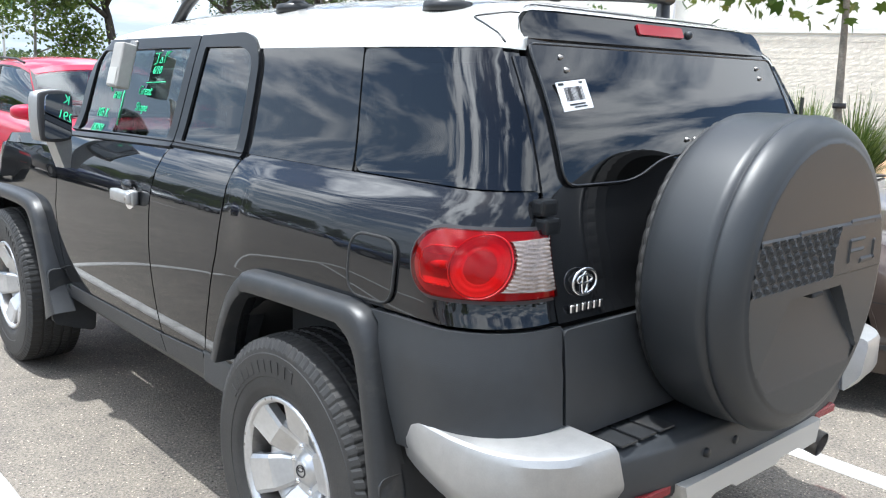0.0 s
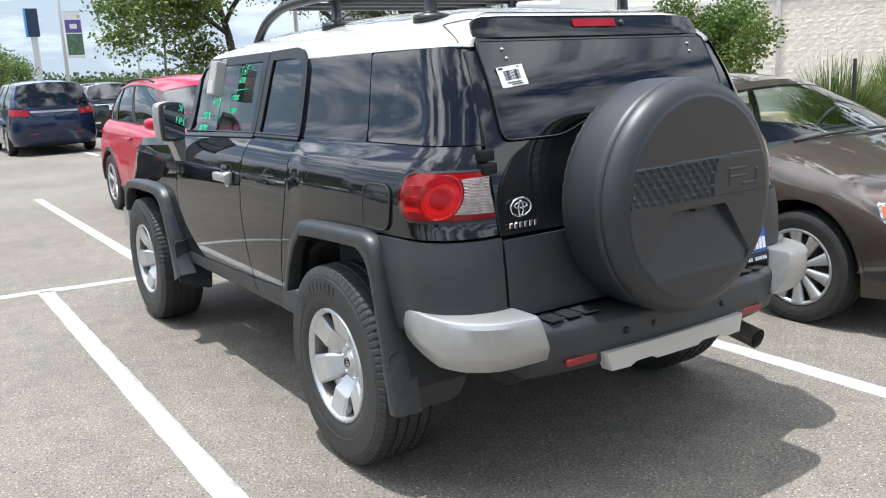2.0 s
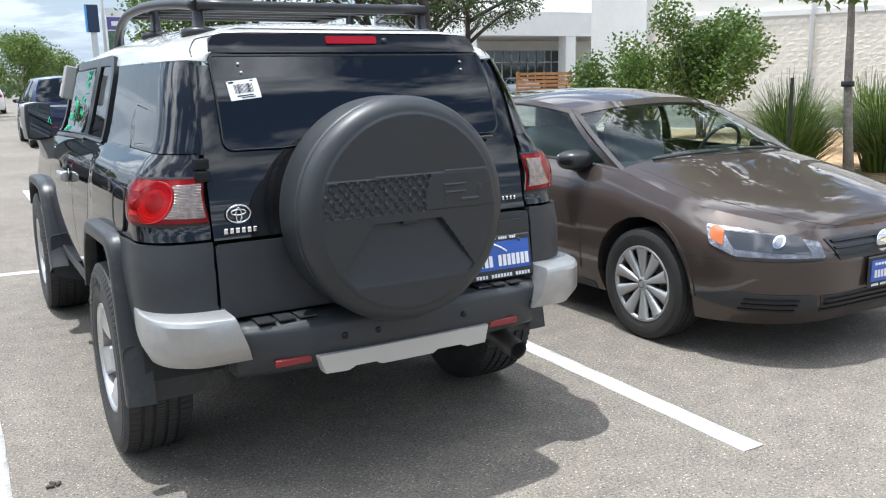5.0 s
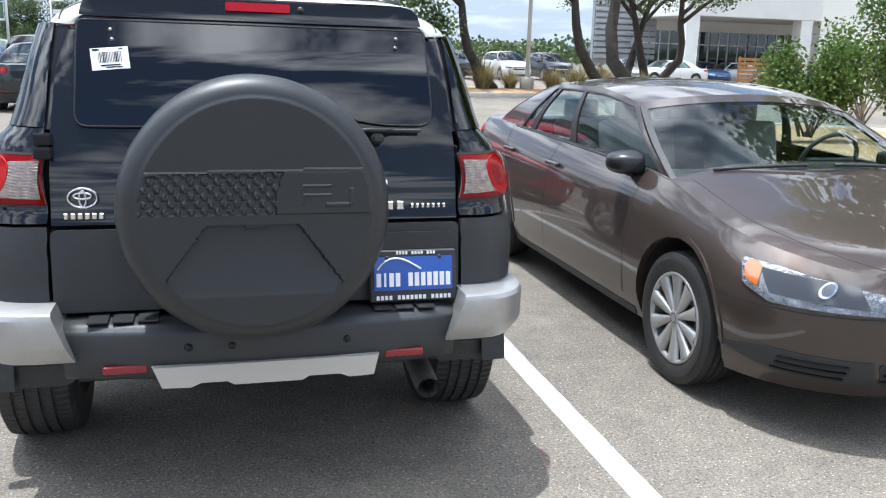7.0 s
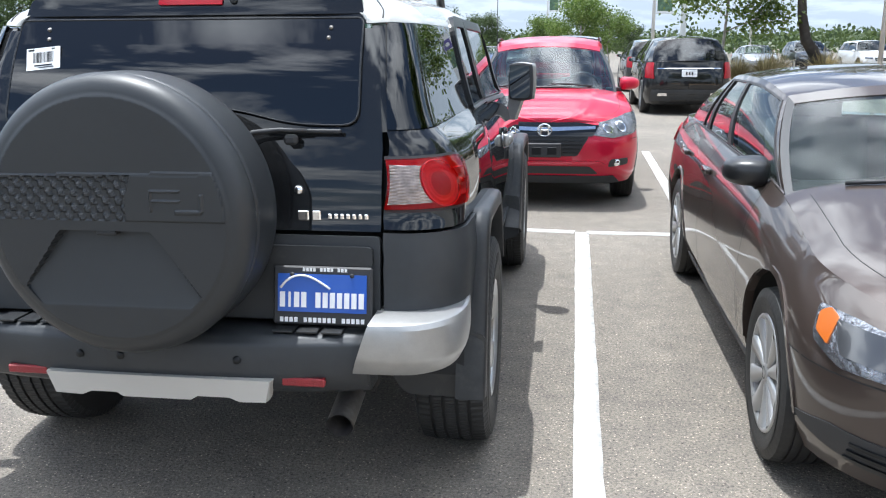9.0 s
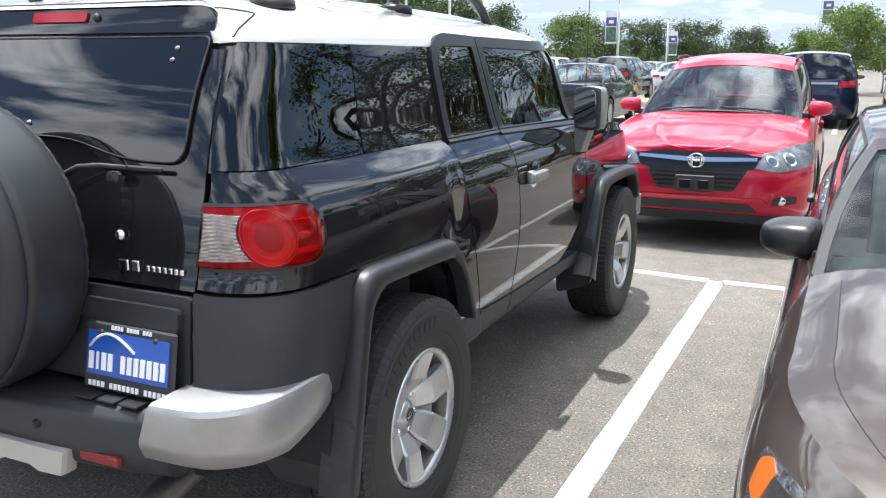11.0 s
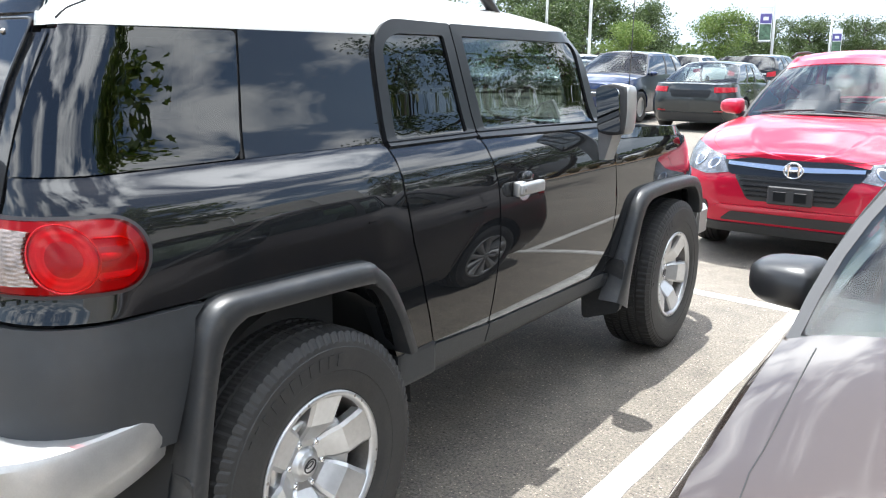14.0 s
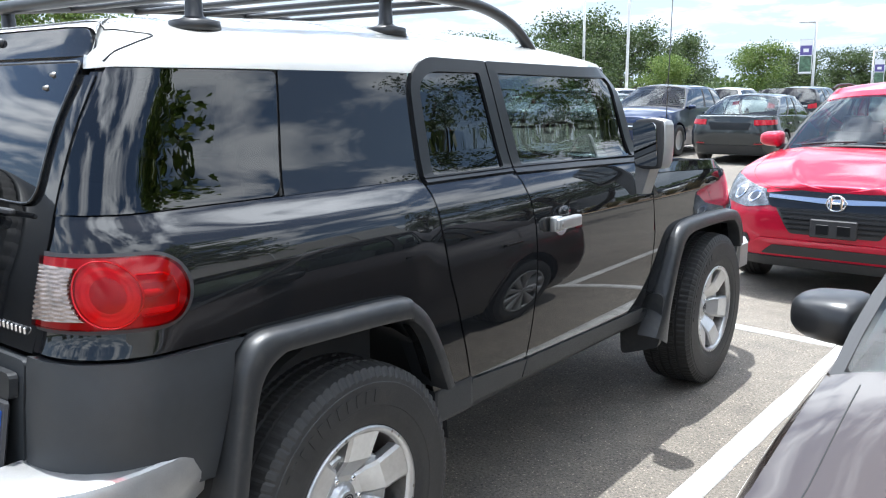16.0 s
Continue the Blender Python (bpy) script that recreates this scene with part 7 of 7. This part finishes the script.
def leaf_mesh(points, size, shape, rng, droop=0.3):
    vs, fs = [], []
    for p in points:
        d = Vector((rng.gauss(0, 1), rng.gauss(0, 1), rng.gauss(-droop, 0.7))).normalized()
        sd = d.cross(Vector((rng.gauss(0, 1), rng.gauss(0, 1), rng.gauss(0, 1)))).normalized()
        s = size * rng.uniform(0.6, 1.3)
        i = len(vs)
        for u, v in shape:
            q = p + (sd * u + d * v) * s
            vs.append((q.x, q.y, q.z - 0.15 * s * abs(u)))
        fs.append(list(range(i, i + len(shape))))
    return vs, fs


def tree(name, label, h, crown_r, base_h, trunk_r, n_leaf, leaf_size, leaf, bark, seed, shape=PLAIN, limbs=7, twist=0.1, lean=(0, 0), flat=1.0, spread=0.45):
    rng = random.Random(seed)
    T_ = empty(name, label, "tree")
    bm = bmesh.new()
    top = Vector((lean[0] * h, lean[1] * h, h * 0.82))
    trunk = []
    for k in range(5):
        t = k / 4
        trunk.append(Vector((0, 0, 0)).lerp(top, t) + Vector((rng.gauss(0, twist), rng.gauss(0, twist), 0)) * (t * (1 - t) * 3 + 0.02) * crown_r * 0.7)
    trunk = [Vector(p) for p in resample(trunk, 2)]
    tube(bm, trunk, [trunk_r * (1.25 if k == 0 else 1) * (1 - 0.8 * k / 8) for k in range(9)], 10)
    trk = part("trunk", bm, bark, T_, smooth=True)
    tips = [trunk[-1], trunk[-2]]
    for k in range(limbs):
        t = base_h / h + (0.85 - base_h / h) * (k + rng.random() * 0.6) / limbs
        f = t / 0.82 * 8 if t < 0.82 else 7.99
        i = min(7, int(f * 0.82 / 0.82))
        a = trunk[i].lerp(trunk[i + 1], f - int(f)) if i < 8 else trunk[-1]
        ang = k * 2.4 + rng.uniform(-0.5, 0.5)
        reach = crown_r * rng.uniform(0.7, 1.05) * (1 - 0.35 * max(0, t - 0.5))
        e = a + Vector((math.cos(ang) * reach, math.sin(ang) * reach, (h - a.z) * rng.uniform(0.15, 0.6) * flat))
        m1 = a.lerp(e, 0.35) + Vector((rng.gauss(0, twist), rng.gauss(0, twist), rng.uniform(0, 0.12) + twist)) * crown_r * 0.5
        m2 = a.lerp(e, 0.7) + Vector((rng.gauss(0, twist), rng.gauss(0, twist), rng.gauss(0.1, twist))) * crown_r * 0.5
        r0 = trunk_r * 0.45
        bm = bmesh.new()
        line = []
        for j in range(9):
            q = j / 8
            line.append(a * (1 - q) ** 3 + m1 * 3 * q * (1 - q) ** 2 + m2 * 3 * q * q * (1 - q) + e * q ** 3)
        tube(bm, line, [r0 * (1 - 0.88 * j / 8) for j in range(9)], 6)
        part("limb", bm, bark, trk, smooth=True)
        tips += [m1.lerp(m2, 0.6), m2, e]
        for j in range(2):
            b0 = m1.lerp(e, rng.uniform(0.2, 0.9))
            e2 = b0 + Vector((rng.gauss(0, 1), rng.gauss(0, 1), rng.gauss(0.25, 0.5))).normalized() * crown_r * rng.uniform(0.3, 0.5)
            bm = bmesh.new()
            tube(bm, [b0, b0.lerp(e2, 0.5) + Vector((0, 0, 0.05 * crown_r)), e2], [r0 * 0.35, r0 * 0.22, r0 * 0.06], 5)
            part("twig", bm, bark, trk, smooth=True)
            tips += [e2, b0.lerp(e2, 0.6)]
    pts = []
    for k in range(n_leaf):
        c = rng.choice(tips)
        d = Vector((rng.gauss(0, 1), rng.gauss(0, 1), rng.gauss(0, 0.8)))
        pts.append(c + d.normalized() * crown_r * spread * rng.random() ** 0.6)
    pts = [p for p in pts if p.z > base_h * 0.8]
    vs, fs = leaf_mesh(pts, leaf_size, shape, rng)
    me = bpy.data.meshes.new("crown")
    me.from_pydata(vs, [], fs)
    me.materials.append(leaf)
    cr = new("crown", me)
    cr.parent = T_
    return T_


syc = tree("young_sycamore", "young sycamore with pale trunk tied to a stake", 5.0, 1.7, 1.95, 0.05, 5000, 0.14, M_LEAF, M_BARK, 5, LOBED, 9, 0.05, (0.05, 0.0), 0.6, 0.36)
syc.matrix_world = Matrix.Translation((6.4, 1.78, 0.32)) @ Matrix.Rotation(2.0, 4, "Z")
bm = bmesh.new()
lathe(bm, [(1.0, 0.045), (1.0, 0.062), (1.05, 0.062), (1.05, 0.045)], 16, "z")
bmesh.ops.translate(bm, verts=bm.verts, vec=(0.075, 0, 0))
part("trunk_tie", bm, M_DASH, syc, "black rubber tie")
for x, y in ((5.43, 1.755),):
    bm = boxes(((0, 0, 0.62), (0.032, 0.006, 1.4)), ((0, 0.012, 0.62), (0.006, 0.026, 1.4)))
    p_ = tagged(part("stake", bm, mat("dark green steel", (0.02, 0.025, 0.02), 0.6)), "dark steel tree stake in the mulch", "stake")
    p_.location = (x, y, 0.1)


def shrub(name, label, r, h, n, size, leaf, seed):
    rng = random.Random(seed)
    S = empty(name, label, "shrub")
    bm = bmesh.new()
    tips = []
    for k in range(11):
        a = rng.uniform(0, 6.28)
        e = Vector((math.cos(a) * r * rng.uniform(0.2, 0.9), math.sin(a) * r * rng.uniform(0.2, 0.9), h * rng.uniform(0.5, 0.92)))
        m = e * 0.5 + Vector((rng.gauss(0, 0.08), rng.gauss(0, 0.08), 0.1))
        tube(bm, [(rng.gauss(0, 0.06), rng.gauss(0, 0.06), 0), m, e], [0.022, 0.014, 0.004], 5)
        tips += [m, m.lerp(e, 0.5), e, e]
    part("stems", bm, M_BARK, S)
    pts = []
    for k in range(n):
        c = rng.choice(tips)
        d = Vector((rng.gauss(0, 1), rng.gauss(0, 1), rng.gauss(0, 1))).normalized()
        p = c + d * 0.36 * r * rng.random() ** 0.5
        pts.append(Vector((p.x, p.y, max(0.05, p.z))))
    vs, fs = leaf_mesh(pts, size, PLAIN, rng, -0.3)
    me = bpy.data.meshes.new("foliage")
    me.from_pydata(vs, [], fs)
    me.materials.append(leaf)
    o = new("foliage", me)
    o.parent = S
    return S


shrub("shrub", "dense green shrub in the mulch bed by the building", 1.15, 2.55, 15000, 0.075, M_SHRUB, 1).location = (10.2, 7.3, 0.3)
shrub("shrub", "low spreading green shrub in the mulch bed", 0.9, 1.5, 7000, 0.075, M_SHRUB, 2).location = (9.6, 8.9, 0.3)
shrub("shrub", "green shrub beside the building wall", 1.1, 1.9, 2600, 0.09, M_SHRUB, 3).location = (12.5, 11.0, 0.35)


def tuft(name, label, r, h, n, leaf, seed, width=0.012):
    rng = random.Random(seed)
    vs, fs = [], []
    for k in range(n):
        a, b = rng.uniform(0, 6.28), rng.random() ** 0.7
        base = Vector((math.cos(a) * r * 0.25 * rng.random(), math.sin(a) * r * 0.25 * rng.random(), 0))
        hh = h * rng.uniform(0.55, 1.05)
        out = Vector((math.cos(a), math.sin(a), 0)) * r * b
        sd = Vector((-math.sin(a), math.cos(a), 0)) * width
        i = len(vs)
        for t in (0.0, 0.35, 0.7, 1.0):
            p = base + out * t ** 1.8 + Vector((0, 0, hh * (t - 0.42 * b * t ** 3)))
            wv = sd * (1 - t * 0.85)
            vs += [tuple(p - wv), tuple(p + wv)]
        fs += [(i, i + 1, i + 3, i + 2), (i + 2, i + 3, i + 5, i + 4), (i + 4, i + 5, i + 7, i + 6)]
    me = bpy.data.meshes.new(name)
    me.from_pydata(vs, [], fs)
    me.materials.append(leaf)
    return tagged(new(name, me), label, "grass clump", "ornamental grasses")


gr = [tuft("grass_clump", "arching green ornamental grass clump in mulch", 0.85, 1.25, 700, M_BLADE, k) for k in range(3)]
for k, (x, y) in enumerate(((6.15, 2.3), (6.95, 2.95), (7.25, 0.5))):
    gr[k].location = (x, y, 0.27)
for k, (x, y) in enumerate(((7.6, 2.2), (9.4, 3.6))):
    copy_thing(gr[k % 3], Matrix.Translation((x, y, 0.3)) @ Matrix.Rotation(k * 1.3, 4, "Z"))
tn = [tuft("grass_clump", "dry tan ornamental grass clump on the island", 0.95, 1.2, 420, M_TAN, 20 + k, 0.02) for k in range(2)]
tn[0].location, tn[1].location = (6.3, 27.4, 0.15), (7.9, 27.2, 0.15)
for k in range(9):
    copy_thing(tn[k % 2], Matrix.Translation((5.9 + k * 1.35, 27.6 + (k * 7 % 5) * 0.35, 0.15)) @ Matrix.Rotation(k * 1.9, 4, "Z") @ Matrix.Scale(0.8 + 0.1 * (k % 4), 4))
for k in range(4):
    copy_thing(tn[k % 2], Matrix.Translation((-9.5 + k * 2.3, 28.2, 0.1)) @ Matrix.Rotation(k * 1.1, 4, "Z") @ Matrix.Scale(0.7, 4))

# oaks with dark twisting limbs, young trees, and the far tree lines
oak = tree("live_oak", "live oak with dark twisting trunk and open crown", 7.6, 4.2, 3.0, 0.22, 6500, 0.13, M_OAK, M_BARKD, 8, PLAIN, 10, 0.42, (0.2, 0.05), 0.5, 0.12)
oak.matrix_world = Matrix.Translation((10.55, 28.6, 0.1)) @ Matrix.Rotation(3.0, 4, "Z")
for x, y, a, s in ((15.2, 28.3, 2.9, 1.1), (9.6, 13.6, 2.2, 0.85), (17.6, 31.5, 0.2, 0.95), (17.3, 29.0, 5.0, 0.9), (19.6, 33.0, 3.3, 1.0)):
    copy_thing(oak, Matrix.Translation((x, y, 0.1)) @ Matrix.Rotation(a, 4, "Z") @ Matrix.Scale(s, 4))
elm = tree("young_elm", "young leafy tree on a parking island", 5.6, 1.9, 1.9, 0.075, 9500, 0.16, M_LIGHTLEAF, M_BARK, 21, PLAIN, 9, 0.08, (0.02, 0.01), 1.0, 0.46)
elm.matrix_world = Matrix.Translation((6.6, 28.0, 0.0)) @ Matrix.Scale(1.0, 4)
for x, y, a, s in ((2.0, 41.5, 1, 0.72), (3.6, 44.5, 2, 0.6), (0.4, 46.6, 3, 0.55), (-14.9, 53.9, 5, 0.8), (-16.2, 42.6, 1.5, 0.62), (-14.4, 26.9, 0.6, 0.45), (-26, 14, 0.4, 1.0), (-25, 2, 2.4, 1.0), (-24, -8, 4.4, 1.0), (-9, -48, 3.0, 0.9), (10, -50, 1.0, 0.9)):
    copy_thing(elm, Matrix.Translation((x, y, 0.0)) @ Matrix.Rotation(a, 4, "Z") @ Matrix.Scale(s, 4))
big = tree("broad_oak", "broad dark green oak at the edge of the lot", 9.5, 4.6, 1.6, 0.3, 11000, 0.3, M_OAK, M_BARKD, 33, PLAIN, 13, 0.15, (0, 0), 0.9, 0.34)
big.matrix_world = Matrix.Translation((-31.5, 60.4, 0)) @ Matrix.Scale(0.8, 4)
far = [(-27.6, 61.5, 0.87), (-25.6, 67, 0.8), (-37, 54, 0.78), (-41, 48, 0.7), (-22.0, 88, 0.72), (-18.0, 93, 0.76), (-12.8, 92.7, 0.74), (-8, 97, 0.66), (-22, 44, 0.62), (-60, 38, 0.8), (-66, 26, 0.8), (-60, 10, 0.8), (-62, -4, 0.8), (-56, -18, 0.9), (0, 102, 0.55), (9, 105, 0.5), (-40, -40, 0.9), (-20, -50, 0.9), (2, -55, 0.8), (25, -54, 0.9), (-36, 66, 0.7)]
for k, (x, y, s) in enumerate(far):
    copy_thing(big, Matrix.Translation((x, y, 0)) @ Matrix.Rotation(k * 1.7, 4, "Z") @ Matrix.Scale(s, 4))
# distant woods all round, joined
rng = random.Random(77)
vs, fs = [], []
for k in range(150000):
    a = rng.uniform(0, 2 * math.pi)
    d = rng.uniform(120, 210)
    c = Vector((math.sin(a) * d, math.cos(a) * d, 0))
    hh = 3.2 + 2.2 * noise.noise(c * 0.05) + 1.2 * noise.noise(c * 0.17)
    p = c + Vector((0, 0, hh * rng.random() ** 0.6))
    e = Vector((rng.gauss(0, 1), rng.gauss(0, 1), rng.gauss(0, 1))).normalized() * 0.36
    f = e.cross(Vector((rng.gauss(0, 1), rng.gauss(0, 1), rng.gauss(0, 1)))).normalized() * 0.28
    i = len(vs)
    vs += [tuple(p - e), tuple(p + f), tuple(p + e), tuple(p - f)]
    fs.append((i, i + 1, i + 2, i + 3))
me = bpy.data.meshes.new("distant_woods")
me.from_pydata(vs, [], fs)
me.materials.append(M_OAK)
tagged(new("distant_woods", me), "distant belt of dark green trees", "woods", kind="stuff")
bm = bmesh.new()
grid(bm, [[(-75, 66, 0.02), (-20, 96, 0.02)], [(-95, 95, 1.5), (-25, 125, 1.5)]], flip=True)
tagged(part("lawn", bm, M_LAWN), "mown green grass slope beyond the lot", "lawn", kind="structure")

# ---- buildings ----
M_STUCCO = mat("cream stucco", (0.8, 0.77, 0.7), 0.9, vary=0.05, scale=0.6, bump=0.15, bscale=60)
M_STONE = mat("split limestone block", (0.78, 0.71, 0.6), 0.95, vary=0.12, scale=6, bump=0.5, bscale=38, random_obj=0.04)
M_BAND = mat("white panel", (0.78, 0.77, 0.73), 0.7, vary=0.04, scale=1)
M_WINDOW = mat("dark window pane", (0.02, 0.03, 0.035), 0.06, coat=1.0)
M_WOOD = mat("cedar slat", (0.4, 0.19, 0.07), 0.7, vary=0.25, scale=4)
# long block wall, in its own frame: u along the wall, h up
WO, WD = Vector((22.8, 25.4, 0)), Vector((0.444, -0.897, 0)).normalized()
WN = Vector((WD.y, -WD.x, 0))
WM = Matrix(((WD.x, -WN.x, 0, WO.x), (WD.y, -WN.y, 0, WO.y), (0, 0, 1, 0), (0, 0, 0, 1)))
store = empty("store_building", "cream store building with a split block wall", "building")
store.matrix_world = WM
part("wall", boxes(((32, 4.0, 4.6), (64, 8.0, 9.2))), M_STUCCO, store)
part("pilaster", boxes(((1.2, -0.1, 4.6), (2.4, 0.2, 9.2))), M_BAND, store)
part("pilaster", boxes(((40, -0.1, 4.6), (1.0, 0.2, 9.2))), M_BAND, store)
for z, t in ((3.62, 0.24), (7.2, 0.12)):
    part("ledge", boxes(((33, -0.04, z), (62, 0.12, t)), bevel=0.02), M_BAND, store)
bm = bmesh.new()
tube(bm, [(8.7, -0.12, 0.2), (8.7, -0.12, 9.0)], 0.07, 10)
part("downpipe", bm, M_WHITE, store, "white downpipe")
for z in (1.2, 3.4, 6.0):
    part("pipe_clip", boxes(((8.7, -0.1, z), (0.22, 0.1, 0.05))), M_WHITE, store)
# split-face courses: the stretch in view as single blocks
block_meshes = []
for k in range(4):
    bm = bmesh.new()
    g = 5
    rows = []
    rg = random.Random(100 + k)
    for i in range(4):
        rows.append([(-0.195 + 0.39 * j / g, -0.055 - (rg.uniform(-0.003, 0.006) if 0 < i < 3 and 0 < j < g else rg.uniform(-0.001, 0.002)), -0.095 + 0.19 * i / 3) for j in range(g + 1)])
    grid(bm, rows)
    for f in bm.faces:
        f.smooth = False
    me = bpy.data.meshes.new("block")
    bm.to_mesh(me)
    bm.free()
    me.materials.append(M_STONE)
    block_meshes.append(me)
rg = random.Random(3)
vs, fs = [], []
near_blocks = 0
for r in range(17):
    for c in range(-1, 66):
        x, z = 2.7 + c * 0.4 + (0.2 if r % 2 else 0), 0.1 + r * 0.2
        if x < 2.6 or x > 29:
            continue
        if abs(x - 8.0) < 3.5 and near_blocks < 290 and z > 0.5:
            o = new("block", rg.choice(block_meshes))
            o.parent = store
            o.location = (x, 0, z)
            near_blocks += 1
        else:
            me = rg.choice(block_meshes)
            i = len(vs)
            vs += [(v.co.x + x, v.co.y, v.co.z + z) for v in me.vertices]
            fs += [[i + q for q in p.vertices] for p in me.polygons]
me = bpy.data.meshes.new("block_course")
me.from_pydata(vs, [], fs)
me.materials.append(M_STONE)
o = new("block_course", me)
o.parent = store
tagged(o, kind="stuff")
# showroom with canopy, farther back
M_LOUV = mat("pale louvre metal", (0.42, 0.43, 0.44), 0.5, metal=0.3)
show = empty("showroom", "white showroom building with a canopy on columns", "building")
part("wall", boxes(((46, 57, 6), (30.4, 8, 12))), M_BAND, show)
part("canopy", boxes(((38, 49.5, 5.1), (18, 7.0, 1.7)), bevel=0.03), M_BAND, show)
for x in (29.6, 38.0, 46.4):
    part("column", boxes(((x, 46.5, 2.2), (0.9, 0.9, 4.4)), bevel=0.02), M_BAND, show)
for k in range(9):
    w_ = part("window", boxes(((29.5 + k * 1.6, 52.96, 2.2), (1.4, 0.1, 2.6))), M_WINDOW, show)
    part("mullion", boxes(((29.5 + k * 1.6, 52.88, 2.6), (1.4, 0.06, 0.08)), ((29.5 + k * 1.6, 52.88, 2.2), (0.06, 0.06, 2.6))), M_BAND, w_)
for k in range(6):
    part("tall_window", boxes(((31 + k * 2.4, 52.96, 9.2), (0.9, 0.1, 3.0))), M_WINDOW, show)
part("louvre_back", boxes(((28.4, 53.2, 6.5), (4.8, 0.4, 11))), mat("grey louvre backing", (0.3, 0.31, 0.33), 0.7), show)
for k in range(26):
    part("louvre", boxes(((28.4, 52.9, 1.6 + k * 0.4), (4.7, 0.12, 0.28))), M_LOUV, show)
fence = empty("slat_fence", "orange cedar slat screen fence", "fence")
for k in range(7):
    part("slat", boxes(((0, 0, 0.2 + k * 0.24), (3.6, 0.04, 0.17))), M_WOOD, fence)
for x in (-1.7, 0, 1.7):
    part("post", boxes(((x, 0.06, 0.9), (0.1, 0.08, 1.8))), M_WOOD, fence)
fence.matrix_world = Matrix.Translation((31.5, 40.5, 0.0)) @ Matrix.Rotation(-0.45, 4, "Z")

# ---- light poles with banners ----
M_POLE = mat("pale pole paint", (0.62, 0.62, 0.6), 0.5)
M_BAN1 = mat("banner purple", (0.12, 0.1, 0.3), 0.7)
M_BAN2 = mat("banner green", (0.09, 0.16, 0.1), 0.7, vary=0.5, scale=5)


def pole(x, y, h, banner=None, deg=0):
    Pl = empty("light_pole", "pale steel light pole in the lot" + (" with a vertical banner" if banner else ""), "light pole", "light poles")
    bm = bmesh.new()
    tube(bm, [(0, 0, 0.6), (0, 0, h * 0.5), (0, 0, h)], [0.085, 0.075, 0.06], 10)
    part("shaft", bm, M_POLE, Pl)
    bm = bmesh.new()
    tube(bm, [(0, 0, 0), (0, 0, 0.65)], 0.28, 14)
    part("footing", bm, M_CONC, Pl)
    bm = boxes(((0.5, 0, h - 0.05), (0.9, 0.3, 0.1)), ((0.1, 0, h - 0.1), (0.2, 0.08, 0.08)), bevel=0.02)
    part("lamp_head", bm, M_POLE, Pl)
    if banner:
        bn = part("banner", boxes(((0.48, 0, banner), (0.72, 0.02, 1.9))), M_WHITE, Pl, "printed vertical banner")
        part("banner_top", boxes(((0.48, 0, banner + 0.35), (0.66, 0.026, 0.55))), M_BAN1, bn)
        part("banner_scene", boxes(((0.48, 0, banner - 0.42), (0.66, 0.026, 0.9))), M_BAN2, bn)
        part("banner_mark", boxes(((0.48, 0, banner + 0.35), (0.3, 0.032, 0.2))), M_WHITE, bn)
        for dz in (0.98, -0.98):
            part("banner_arm", boxes(((0.45, 0, banner + dz), (0.9, 0.03, 0.03))), M_POLE, Pl)
    place(Pl, x, y, deg)
    return Pl


pole(5.2, 37.9, 9.0, 3.85, 0)
pole(11.9, 28.4, 9.0)
pole(-17.1, 39.6, 8.5)
pole(-11.1, 51.7, 5.5, 3.5, 180)
pole(-0.1, 65.4, 8.0, 5.0, 0)
pole(-20.9, 42.0, 8.5)
pole(-11.9, 72, 4.6, 2.9, 0)
pole(14, 60, 9.0, 6.0, 0)
sg_ = empty("pylon_sign", "tall dark blue pylon sign on a pale post", "sign")
part("post", boxes(((0, 0, 2.5), (0.42, 0.3, 5.0))), M_POLE, sg_)
part("panel", boxes(((0, -0.05, 5.75), (0.8, 0.45, 2.0)), bevel=0.04), mat("sign navy", (0.015, 0.03, 0.07), 0.4), sg_)
part("panel_edge", boxes(((-0.46, -0.05, 5.75), (0.12, 0.45, 2.0))), mat("sign blue", (0.08, 0.3, 0.6), 0.4), sg_)
sg_.matrix_world = Matrix.Translation((19.9, 140.0, -0.2)) @ Matrix.Scale(2.05, 4)
# litter: a dry leaf on the asphalt
bm = bmesh.new()
for k, (x, y) in enumerate(((0, 0), (0.05, 0.02), (0.02, 0.045))):
    box(bm, (x * 0.6, y * 0.6, 0.008), (0.032, 0.014, 0.008), 0.003, 1, Matrix.Rotation(k * 1.1, 4, "Z"))
lf = tagged(part("dry_leaf", bm, mat("dead leaf", (0.06, 0.045, 0.03), 0.9)), "curled dry brown leaf on the asphalt", "leaf")
lf.location = (-1.2, -0.24, 0.0)
